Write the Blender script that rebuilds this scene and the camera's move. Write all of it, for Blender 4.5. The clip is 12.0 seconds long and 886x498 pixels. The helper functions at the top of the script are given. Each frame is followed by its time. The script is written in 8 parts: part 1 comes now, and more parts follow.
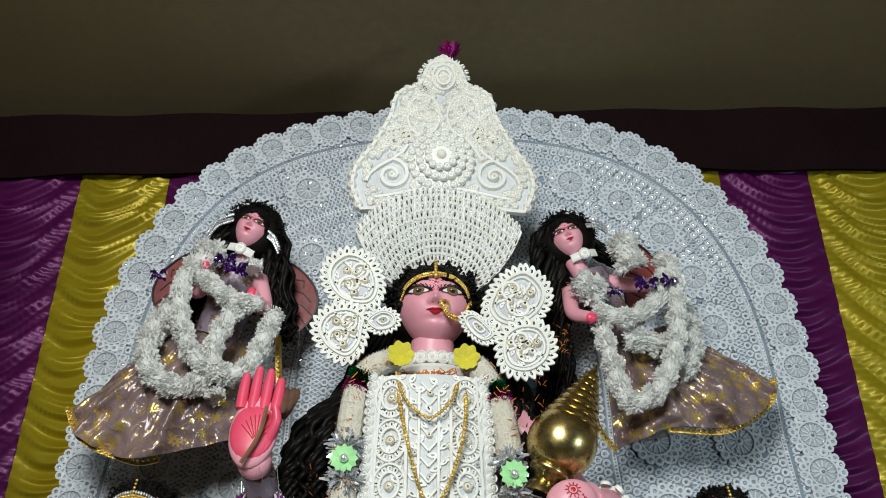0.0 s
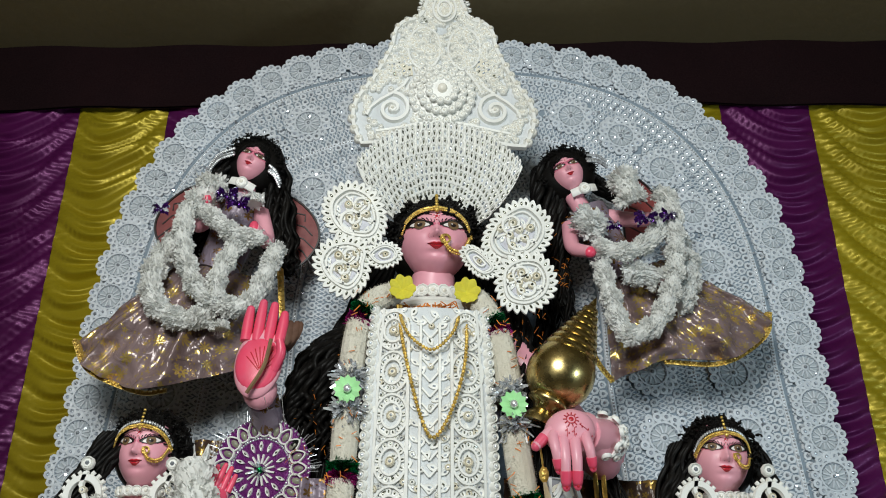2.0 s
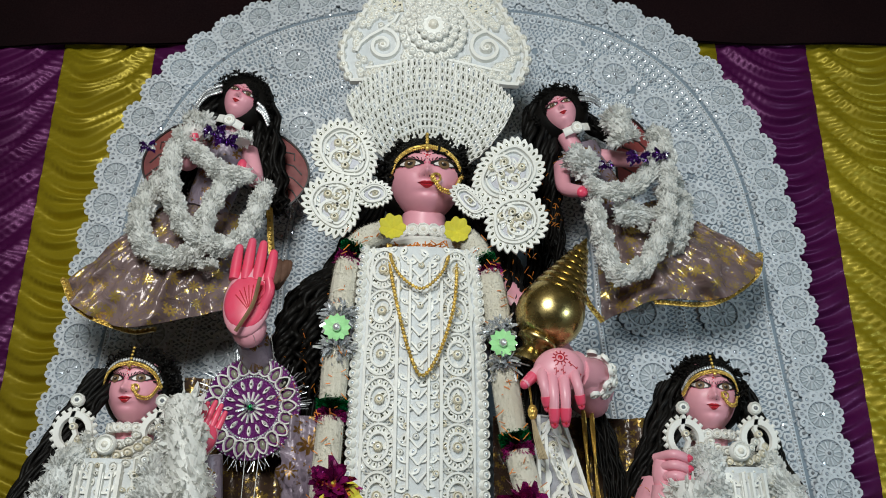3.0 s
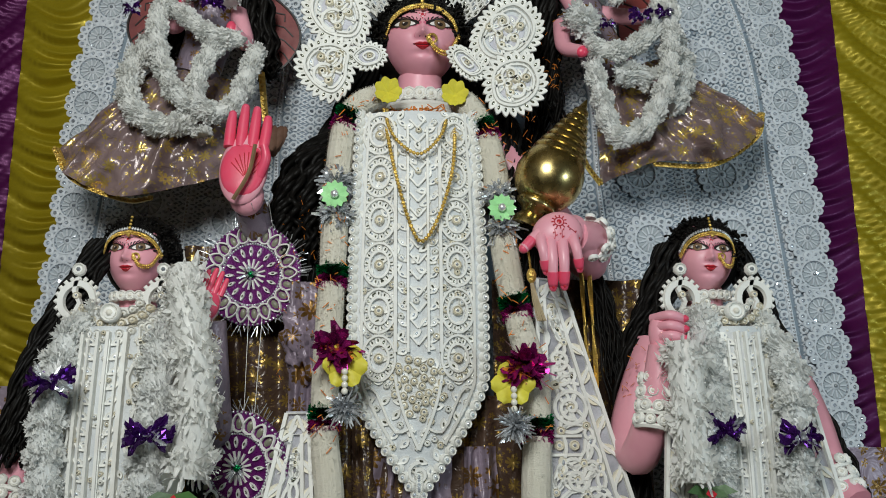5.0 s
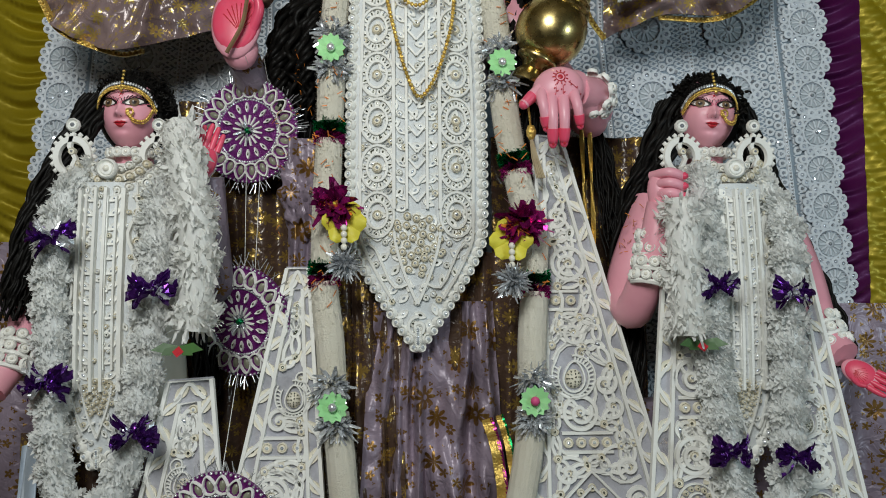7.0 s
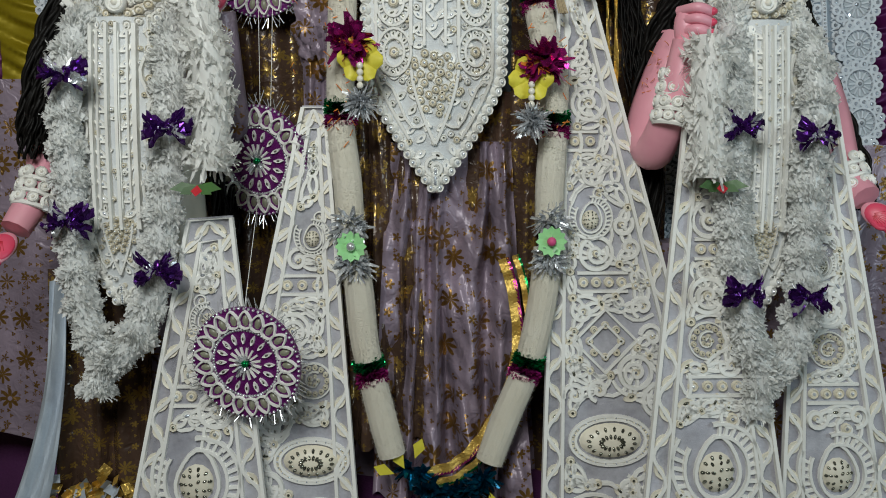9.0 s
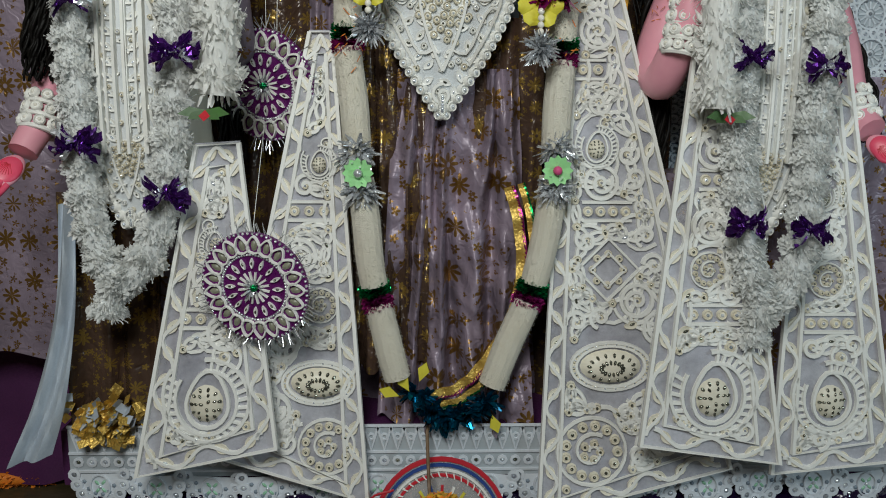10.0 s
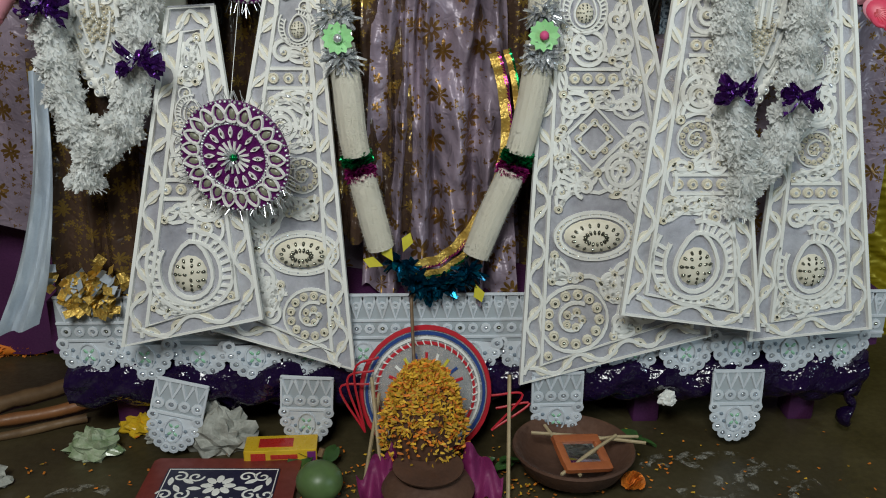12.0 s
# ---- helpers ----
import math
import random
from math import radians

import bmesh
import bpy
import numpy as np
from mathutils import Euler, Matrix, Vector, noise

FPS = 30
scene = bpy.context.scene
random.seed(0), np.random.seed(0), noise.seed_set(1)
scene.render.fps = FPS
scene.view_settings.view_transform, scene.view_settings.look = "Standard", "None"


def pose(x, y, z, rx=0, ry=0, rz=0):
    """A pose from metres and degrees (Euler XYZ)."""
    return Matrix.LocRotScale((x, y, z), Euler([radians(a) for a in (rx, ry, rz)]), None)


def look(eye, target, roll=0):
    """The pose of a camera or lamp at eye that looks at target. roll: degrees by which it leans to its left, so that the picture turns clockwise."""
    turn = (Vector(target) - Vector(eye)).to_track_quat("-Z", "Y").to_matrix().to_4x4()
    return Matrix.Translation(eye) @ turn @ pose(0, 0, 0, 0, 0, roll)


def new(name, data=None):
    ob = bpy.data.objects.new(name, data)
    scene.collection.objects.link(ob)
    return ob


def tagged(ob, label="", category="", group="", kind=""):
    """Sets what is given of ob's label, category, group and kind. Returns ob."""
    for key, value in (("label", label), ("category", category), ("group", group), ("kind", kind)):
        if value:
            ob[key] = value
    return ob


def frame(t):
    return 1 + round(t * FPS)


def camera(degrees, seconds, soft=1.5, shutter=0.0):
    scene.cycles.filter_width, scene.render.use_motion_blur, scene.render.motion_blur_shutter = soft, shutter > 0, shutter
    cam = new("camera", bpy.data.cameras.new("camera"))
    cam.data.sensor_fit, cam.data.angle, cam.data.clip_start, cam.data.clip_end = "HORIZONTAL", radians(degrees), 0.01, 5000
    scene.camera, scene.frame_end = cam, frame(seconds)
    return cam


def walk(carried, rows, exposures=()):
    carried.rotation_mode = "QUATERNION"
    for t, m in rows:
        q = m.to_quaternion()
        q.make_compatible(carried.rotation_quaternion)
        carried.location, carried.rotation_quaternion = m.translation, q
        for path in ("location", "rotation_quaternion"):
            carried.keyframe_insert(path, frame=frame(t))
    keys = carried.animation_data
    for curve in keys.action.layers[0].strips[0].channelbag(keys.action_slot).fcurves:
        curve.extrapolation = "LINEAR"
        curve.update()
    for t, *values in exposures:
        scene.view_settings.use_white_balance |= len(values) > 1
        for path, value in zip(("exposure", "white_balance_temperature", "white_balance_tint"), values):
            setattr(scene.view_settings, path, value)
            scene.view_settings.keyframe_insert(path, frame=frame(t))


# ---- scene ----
cam = camera(52.9, 12.0, soft=1.0)
PATH = [
    (0, (-0.036, -2.185, 1.053), (0.021, -0.444, 2.036), 0.2),
    (0.5, (-0.036, -2.191, 1.052), (0.029, -0.449, 2.032), 0.2),
    (1, (-0.042, -2.197, 1.047), (0.022, -0.439, 1.998), 0.3),
    (1.5, (-0.04, -2.199, 1.046), (0.026, -0.415, 1.948), 0.2),
    (2, (-0.045, -2.2, 1.051), (0.021, -0.389, 1.899), 0.2),
    (2.5, (-0.043, -2.194, 1.046), (0.027, -0.365, 1.853), 0.3),
    (3, (-0.035, -2.182, 1.044), (0.046, -0.324, 1.779), 0.2),
    (5, (-0.043, -2.172, 1.056), (0.054, -0.223, 1.494), -0.6),
    (5.5, (-0.042, -2.168, 1.049), (0.065, -0.203, 1.407), -0.5),
    (6, (-0.041, -2.163, 1.046), (0.069, -0.186, 1.326), -0.5),
    (6.5, (-0.045, -2.165, 1.048), (0.064, -0.179, 1.252), -0.6),
    (8.5, (-0.042, -2.161, 1.047), (0.023, -0.166, 0.922), 0.1),
    (9, (-0.046, -2.156, 1.049), (0.016, -0.17, 0.822), -0.2),
    (9.5, (-0.053, -2.171, 1.054), (0.012, -0.193, 0.761), 0.3),
    (10, (-0.066, -2.169, 1.054), (0.005, -0.209, 0.663), 0.5),
    (10.5, (-0.064, -2.159, 1.053), (0.014, -0.219, 0.573), 0.8),
    (11, (-0.055, -2.158, 1.047), (0.023, -0.239, 0.487), 0.6),
    (11.5, (-0.054, -2.155, 1.04), (0.029, -0.261, 0.404), 0.4),
    (12, (-0.054, -2.155, 1.041), (0.04, -0.27, 0.379), 0.6),
]
walk(cam, [(t, look(eye, target, roll)) for t, eye, target, roll in PATH], [(0, -0.05), (2.5, -0.2), (5, -0.36), (9, -0.4), (11, -0.33), (12, -0.17)])

# ---- light ----
world = bpy.data.worlds.new("room_air")
world.use_nodes = True
world.node_tree.nodes["Background"].inputs[0].default_value = (0.7, 0.8, 1.0, 1)
world.node_tree.nodes["Background"].inputs[1].default_value = 0.015
scene.world = world


def lamp(name, eye, target, watts, size, colour):
    data = bpy.data.lights.new(name, "AREA")
    data.energy, data.size, data.color = watts, size, colour
    ob = new(name, data)
    ob.matrix_world = look(eye, target)
    return ob


lamp("room_light", (-0.45, -2.8, 2.3), (-0.05, 0, 1.35), 64, 0.8, (0.96, 1.0, 0.97))
lamp("side_flood_light", (2.2, -2.3, 1.2), (0.0, -0.2, 1.75), 18, 0.3, (0.72, 0.92, 1.0))


# ---- materials ----
def tree(name):
    m = bpy.data.materials.new(name)
    m.use_nodes = True
    nt = m.node_tree
    return m, nt, nt.nodes["Principled BSDF"]


def node(nt, kind, **values):
    n = nt.nodes.new(kind)
    for key, value in values.items():
        if key in n.inputs:
            n.inputs[key].default_value = value
    return n


def mixed(nt, fac, a, b):
    n = nt.nodes.new("ShaderNodeMix")
    n.data_type = "RGBA"
    for sock, value in ((n.inputs[0], fac), (n.inputs[6], a), (n.inputs[7], b)):
        if isinstance(value, (tuple, float, int)):
            sock.default_value = (*value, 1) if isinstance(value, tuple) else value
        else:
            nt.links.new(value, sock)
    return n.outputs[2]


def calc(nt, op, a, b=0.0):
    n = nt.nodes.new("ShaderNodeMath")
    n.operation = op
    for sock, value in ((n.inputs[0], a), (n.inputs[1], b)):
        if isinstance(value, (float, int)):
            sock.default_value = value
        else:
            nt.links.new(value, sock)
    return n.outputs[0]


def coords(nt):
    return nt.nodes.new("ShaderNodeTexCoord").outputs["Object"]


def ramp(nt, value, lo, hi):
    n = nt.nodes.new("ShaderNodeMapRange")
    nt.links.new(value, n.inputs[0])
    n.inputs[1].default_value, n.inputs[2].default_value = lo, hi
    return n.outputs[0]


def surface(name, a, b, rough=0.6, metal=0.0, scale=6.0, fine=120.0, bump=0.15, size=0.002, sheen=0.0, vary=0.0, shine=0.5):
    """Two colours mixed by stains, fine grain in relief and gloss, and a little difference from piece to piece."""
    m, nt, p = tree(name)
    co = coords(nt)
    big = node(nt, "ShaderNodeTexNoise", Scale=scale, Detail=5.0, Roughness=0.6)
    small = node(nt, "ShaderNodeTexNoise", Scale=fine, Detail=3.0)
    nt.links.new(co, big.inputs["Vector"])
    nt.links.new(co, small.inputs["Vector"])
    f = ramp(nt, calc(nt, "ADD", big.outputs[0], calc(nt, "MULTIPLY", small.outputs[0], 0.35)), 0.45, 0.9)
    colour = mixed(nt, f, a, b)
    if vary:
        geo = nt.nodes.new("ShaderNodeNewGeometry")
        hsv = nt.nodes.new("ShaderNodeHueSaturation")
        nt.links.new(calc(nt, "ADD", calc(nt, "MULTIPLY", geo.outputs["Random Per Island"], 2 * vary), 1 - vary), hsv.inputs["Value"])
        nt.links.new(colour, hsv.inputs["Color"])
        colour = hsv.outputs[0]
    nt.links.new(colour, p.inputs["Base Color"])
    nt.links.new(ramp_between(nt, small.outputs[0], rough * 0.8, min(1, rough * 1.2)), p.inputs["Roughness"])
    p.inputs["Metallic"].default_value = metal
    p.inputs["Sheen Weight"].default_value = sheen
    p.inputs["Specular IOR Level"].default_value = shine
    bm = node(nt, "ShaderNodeBump", Strength=bump, Distance=size)
    nt.links.new(small.outputs[0], bm.inputs["Height"])
    nt.links.new(bm.outputs[0], p.inputs["Normal"])
    return m


def lit_through(m, share):
    """Thin paper: part of the light comes through."""
    nt = m.node_tree
    out, p = nt.nodes["Material Output"], nt.nodes["Principled BSDF"]
    t, mix = nt.nodes.new("ShaderNodeBsdfTranslucent"), nt.nodes.new("ShaderNodeMixShader")
    nt.links.new(p.inputs["Base Color"].links[0].from_socket, t.inputs[0])
    mix.inputs[0].default_value = share
    nt.links.new(p.outputs[0], mix.inputs[1])
    nt.links.new(t.outputs[0], mix.inputs[2])
    nt.links.new(mix.outputs[0], out.inputs[0])


def thin_out(m, scale, lo, hi):
    """A worn film: let the ground show through where a noise is low."""
    nt = m.node_tree
    out, p = nt.nodes["Material Output"], nt.nodes["Principled BSDF"]
    n = node(nt, "ShaderNodeTexNoise", Scale=scale, Detail=5.0, Roughness=0.7)
    nt.links.new(coords(nt), n.inputs["Vector"])
    clear, mix = nt.nodes.new("ShaderNodeBsdfTransparent"), nt.nodes.new("ShaderNodeMixShader")
    nt.links.new(ramp(nt, n.outputs[0], lo, hi), mix.inputs[0])
    nt.links.new(clear.outputs[0], mix.inputs[1])
    nt.links.new(p.outputs[0], mix.inputs[2])
    nt.links.new(mix.outputs[0], out.inputs[0])


def ramp_between(nt, value, lo, hi):
    n = nt.nodes.new("ShaderNodeMapRange")
    nt.links.new(value, n.inputs[0])
    n.inputs[1].default_value, n.inputs[2].default_value = 0.3, 0.7
    n.inputs[3].default_value, n.inputs[4].default_value = lo, hi
    return n.outputs[0]


def printed_foil(name, cloth, gold, scale=19.0, rough=0.38):
    """Mauve cloth printed with gold foil flowers, leaves and dots."""
    m, nt, p = tree(name)
    co = coords(nt)
    flat = nt.nodes.new("ShaderNodeVectorMath")
    flat.operation = "MULTIPLY"
    flat.inputs[1].default_value = (1, 0.35, 1)
    nt.links.new(co, flat.inputs[0])
    mask = None
    for sc, petals, reach, shift in ((scale, 8.0, 0.36, 0.0), (scale * 1.9, 5.0, 0.3, 3.7), (scale * 3.6, 3.0, 0.27, 8.1)):
        off = nt.nodes.new("ShaderNodeVectorMath")
        off.inputs[1].default_value = (shift, shift, shift)
        nt.links.new(flat.outputs[0], off.inputs[0])
        vo = node(nt, "ShaderNodeTexVoronoi", Scale=sc, Randomness=0.75)
        nt.links.new(off.outputs[0], vo.inputs["Vector"])
        sub = nt.nodes.new("ShaderNodeVectorMath")
        sub.operation = "SUBTRACT"
        scaled = nt.nodes.new("ShaderNodeVectorMath")
        nt.links.new(off.outputs[0], sub.inputs[0])
        nt.links.new(vo.outputs["Position"], sub.inputs[1])
        sep = nt.nodes.new("ShaderNodeSeparateXYZ")
        nt.links.new(sub.outputs[0], sep.inputs[0])
        ang = calc(nt, "ARCTAN2", sep.outputs[2], sep.outputs[0])
        lobes = calc(nt, "ABSOLUTE", calc(nt, "COSINE", calc(nt, "MULTIPLY", ang, petals / 2)))
        limit = calc(nt, "MULTIPLY", calc(nt, "ADD", calc(nt, "MULTIPLY", lobes, 0.65), 0.35), reach)
        inside = calc(nt, "LESS_THAN", vo.outputs["Distance"], limit)
        core = calc(nt, "GREATER_THAN", vo.outputs["Distance"], reach * 0.22)
        one = calc(nt, "MULTIPLY", inside, core)
        mask = one if mask is None else calc(nt, "MAXIMUM", mask, one)
    stain = node(nt, "ShaderNodeTexNoise", Scale=7.0, Detail=4.0)
    nt.links.new(co, stain.inputs["Vector"])
    base = mixed(nt, ramp(nt, stain.outputs[0], 0.35, 0.7), cloth, tuple(c * 0.6 for c in cloth))
    nt.links.new(mixed(nt, mask, base, gold), p.inputs["Base Color"])
    nt.links.new(calc(nt, "ADD", calc(nt, "MULTIPLY", mask, 0.5), 0.12), p.inputs["Metallic"])
    p.inputs["Roughness"].default_value = rough
    crease = node(nt, "ShaderNodeTexNoise", Scale=30.0, Detail=2.0, Distortion=1.2)
    nt.links.new(co, crease.inputs["Vector"])
    bm = node(nt, "ShaderNodeBump", Strength=0.6, Distance=0.009)
    nt.links.new(crease.outputs[0], bm.inputs["Height"])
    nt.links.new(bm.outputs[0], p.inputs["Normal"])
    return m


WHITE = surface("white_craft_foam", (0.88, 0.88, 0.85), (0.8, 0.79, 0.74), 0.55, scale=5, fine=90, vary=0.06)
IVORY = surface("ivory_craft_foam", (0.84, 0.8, 0.68), (0.74, 0.68, 0.54), 0.5, scale=7, fine=90, vary=0.08)
LACE = surface("white_lace_card", (0.72, 0.75, 0.79), (0.58, 0.63, 0.69), 0.5, scale=4, fine=80, vary=0.08)
NET = surface("pale_grey_net", (0.68, 0.7, 0.71), (0.57, 0.6, 0.62), 0.45, scale=9, fine=500, bump=0.5)
GREYCARD = surface("grey_white_card", (0.46, 0.5, 0.53), (0.36, 0.4, 0.43), 0.6, scale=5, fine=60)
BOARD = surface("blue_grey_board", (0.27, 0.33, 0.39), (0.18, 0.23, 0.28), 0.6, scale=3, fine=60)
SHEER = surface("white_sheer_net", (0.62, 0.62, 0.68), (0.47, 0.47, 0.54), 0.45, scale=9, fine=500, bump=0.5)
GEM = surface("crystal_stone", (0.85, 0.9, 0.93), (0.45, 0.5, 0.6), 0.1, metal=0.55, scale=60, fine=200, bump=0.0, vary=0.45)
DARKGEM = surface("smoky_stone", (0.42, 0.42, 0.36), (0.12, 0.13, 0.1), 0.1, metal=0.8, scale=60, fine=200, bump=0.0, vary=0.5)
PEARL = surface("pearl", (0.86, 0.83, 0.74), (0.78, 0.74, 0.64), 0.15, scale=20, fine=60, bump=0.0)
SKIN = surface("pink_painted_clay", (0.84, 0.4, 0.47), (0.76, 0.32, 0.4), 0.38, scale=4, fine=40, bump=0.05)
ROSE = surface("rose_painted_lid", (0.72, 0.2, 0.29), (0.66, 0.17, 0.25), 0.4, scale=9, fine=60, bump=0.05)
PALM = surface("crimson_painted_palm", (0.82, 0.06, 0.13), (0.72, 0.1, 0.18), 0.4, scale=9, fine=60, bump=0.05)
HAIR = surface("black_hair", (0.004, 0.0035, 0.0035), (0.009, 0.008, 0.007), 0.45, scale=30, fine=400, bump=0.3, vary=0.3, shine=0.12)
INK = surface("black_paint", (0.012, 0.01, 0.01), (0.025, 0.015, 0.015), 0.4)
EYEWHITE = surface("white_enamel", (0.85, 0.8, 0.78), (0.75, 0.7, 0.68), 0.25)
RED = surface("red_paint", (0.6, 0.02, 0.04), (0.45, 0.02, 0.03), 0.35)
GOLD = surface("gold_trim", (0.85, 0.6, 0.16), (0.65, 0.42, 0.09), 0.38, metal=0.65, scale=30, fine=160, bump=1.0, size=0.004, vary=0.25)
BRASS = surface("polished_brass", (0.6, 0.47, 0.2), (0.42, 0.31, 0.12), 0.27, metal=1.0, scale=5, fine=60, bump=0.04)
SILVER = surface("silver_tinsel", (0.88, 0.9, 0.92), (0.6, 0.62, 0.65), 0.25, metal=0.65, scale=40, fine=200, vary=0.35)
GREEN = surface("green_tinsel", (0.0, 0.3, 0.08), (0.0, 0.12, 0.04), 0.25, metal=0.8, scale=50, fine=200, vary=0.5)
MAGENTA = surface("magenta_tinsel", (0.55, 0.03, 0.28), (0.28, 0.015, 0.16), 0.25, metal=0.75, scale=50, fine=200, vary=0.5)
VIOLET = surface("violet_foil_ribbon", (0.11, 0.02, 0.24), (0.045, 0.01, 0.12), 0.2, metal=0.75, scale=40, fine=200, vary=0.5)
TEAL = surface("teal_tinsel", (0.0, 0.12, 0.2), (0.0, 0.04, 0.1), 0.22, metal=0.8, scale=50, fine=200, vary=0.5)
YELLOW = surface("yellow_cloth_petal", (0.72, 0.66, 0.06), (0.58, 0.5, 0.04), 0.6, scale=20, fine=120, vary=0.15)
LIME = surface("lime_cloth_petal", (0.4, 0.78, 0.36), (0.28, 0.66, 0.26), 0.6, scale=20, fine=120, vary=0.15)
ORANGE = surface("marigold_petal", (0.75, 0.25, 0.02), (0.55, 0.13, 0.01), 0.7, scale=30, fine=150, vary=0.35)
PETAL = surface("white_paper_petal", (0.9, 0.9, 0.88), (0.86, 0.86, 0.83), 0.4, scale=8, fine=100, vary=0.12)
GREYPETAL = surface("silvery_paper_petal", (0.88, 0.89, 0.88), (0.82, 0.83, 0.82), 0.3, scale=8, fine=100, vary=0.16)
for m in (PETAL, GREYPETAL):
    lit_through(m, 0.4)
PILE = surface("cream_chenille_pile", (0.86, 0.82, 0.7), (0.78, 0.72, 0.58), 0.9, scale=12, fine=600, bump=1.0, size=0.004, sheen=0.4, vary=0.1)
SEQUIN = surface("purple_sequined_cloth", (0.17, 0.014, 0.17), (0.1, 0.008, 0.11), 0.3, metal=0.3, scale=60, fine=300, bump=0.6)
FOIL = printed_foil("gold_printed_mauve_cloth", (0.34, 0.27, 0.34), (0.24, 0.13, 0.035), 15.0)
SKIRTFOIL = printed_foil("gold_printed_brown_lilac_cloth", (0.27, 0.19, 0.19), (0.7, 0.5, 0.15), 24.0, 0.24)
BROWNFOIL = printed_foil("gold_printed_brown_organza", (0.1, 0.06, 0.042), (0.42, 0.27, 0.07), 22.0, 0.26)
SATIN_Y = surface("yellow_satin", (0.4, 0.31, 0.012), (0.31, 0.235, 0.01), 0.42, metal=0.35, scale=3, fine=200, bump=0.03, shine=0.4)
SATIN_P = surface("purple_satin", (0.105, 0.008, 0.085), (0.075, 0.006, 0.062), 0.42, metal=0.3, scale=3, fine=200, bump=0.03, shine=0.3)
MAROON = surface("dark_maroon_cloth", (0.012, 0.004, 0.005), (0.008, 0.003, 0.004), 0.9, scale=4, fine=200, shine=0.1)
CEIL = surface("brown_painted_ceiling", (0.15, 0.115, 0.055), (0.125, 0.095, 0.045), 0.8, scale=1.6, fine=30)
WALL = surface("beige_painted_wall", (0.32, 0.28, 0.22), (0.26, 0.22, 0.17), 0.8, scale=2, fine=40)
FLOOR = surface("damp_brown_cement", (0.085, 0.068, 0.034), (0.04, 0.031, 0.014), 0.4, scale=5, fine=70, bump=0.4)
PLASTIC = surface("dark_purple_plastic_film", (0.016, 0.006, 0.04), (0.008, 0.003, 0.022), 0.14, scale=9, fine=24, bump=1.0, size=0.015)
# cloth colour that also stands for the shade under the platform
DARKCLOTH_AND_SHADE = surface("dark_purple_cloth_and_gap_shade", (0.09, 0.015, 0.09), (0.06, 0.01, 0.06), 0.7, scale=5, fine=200)
WOOD = surface("old_brown_wood", (0.22, 0.13, 0.06), (0.1, 0.055, 0.025), 0.6, scale=8, fine=60, bump=0.4)
CLAY = surface("terracotta_clay", (0.13, 0.06, 0.034), (0.07, 0.032, 0.02), 0.75, scale=9, fine=90, bump=0.4)
LEAF = surface("green_leaf", (0.05, 0.13, 0.03), (0.03, 0.07, 0.02), 0.45, scale=15, fine=80, vary=0.4)
WING = surface("dusky_red_painted_card", (0.26, 0.045, 0.04), (0.13, 0.02, 0.022), 0.5, scale=12, fine=60)
VEIL = surface("pale_blue_veil_cloth", (0.5, 0.56, 0.62), (0.36, 0.42, 0.5), 0.6, scale=6, fine=250)
NEWS = surface("grey_newsprint", (0.5, 0.5, 0.45), (0.25, 0.25, 0.22), 0.85, scale=45, fine=160)
CHALK = surface("white_chalk_paste", (0.6, 0.58, 0.52), (0.35, 0.32, 0.27), 0.9, scale=20, fine=90)
NETVEIL = surface("translucent_net", (0.66, 0.66, 0.71), (0.5, 0.5, 0.57), 0.45, scale=9, fine=500, bump=0.5)
thin_out(NETVEIL, 7.0, 0.15, 0.72)
SMEAR = surface("smeared_rice_paste", (0.5, 0.48, 0.42), (0.3, 0.28, 0.23), 0.9, scale=20, fine=90)
thin_out(SMEAR, 34.0, 0.5, 0.72)
REDWOOD = surface("dark_red_painted_board", (0.2, 0.03, 0.02), (0.13, 0.02, 0.015), 0.45, scale=8, fine=60)
NAVY = surface("navy_paint", (0.015, 0.012, 0.05), (0.01, 0.008, 0.03), 0.4)
BOXYELLOW = surface("glossy_yellow_card", (0.75, 0.5, 0.03), (0.65, 0.4, 0.02), 0.3)
BOXRED = surface("glossy_red_card", (0.5, 0.03, 0.02), (0.4, 0.02, 0.02), 0.3)
MIRROR = surface("mirror_glass", (0.85, 0.87, 0.88), (0.8, 0.82, 0.83), 0.05, metal=1.0, bump=0.0)
PINK = surface("pink_flower_cloth", (0.75, 0.12, 0.28), (0.6, 0.06, 0.2), 0.6, scale=20, fine=100, vary=0.2)
BLUEGREEN = surface("peacock_blue_foil", (0.01, 0.1, 0.16), (0.0, 0.05, 0.09), 0.25, metal=0.6, scale=30, fine=100, vary=0.4)
OLIVEGEM = surface("olive_grey_film", (0.3, 0.3, 0.22), (0.2, 0.2, 0.15), 0.3, scale=40, fine=100)
LIMESTONE = surface("pale_green_foil", (0.35, 0.65, 0.45), (0.25, 0.5, 0.33), 0.35, metal=0.1, scale=40, fine=100)
CLAYORANGE = surface("orange_painted_wood", (0.45, 0.13, 0.04), (0.3, 0.08, 0.03), 0.5, scale=20, fine=90)
STRAW = surface("pale_reed", (0.5, 0.4, 0.24), (0.36, 0.27, 0.15), 0.6, scale=20, fine=90)
YELLOWPETAL = surface("yellow_petal", (0.7, 0.42, 0.03), (0.5, 0.28, 0.02), 0.7, scale=30, fine=150, vary=0.35)
NAVYBLUE = surface("blue_paint", (0.03, 0.08, 0.3), (0.02, 0.05, 0.2), 0.35)
MAGENTACLOTH = surface("magenta_cloth", (0.25, 0.02, 0.12), (0.15, 0.01, 0.08), 0.6, scale=12, fine=200)
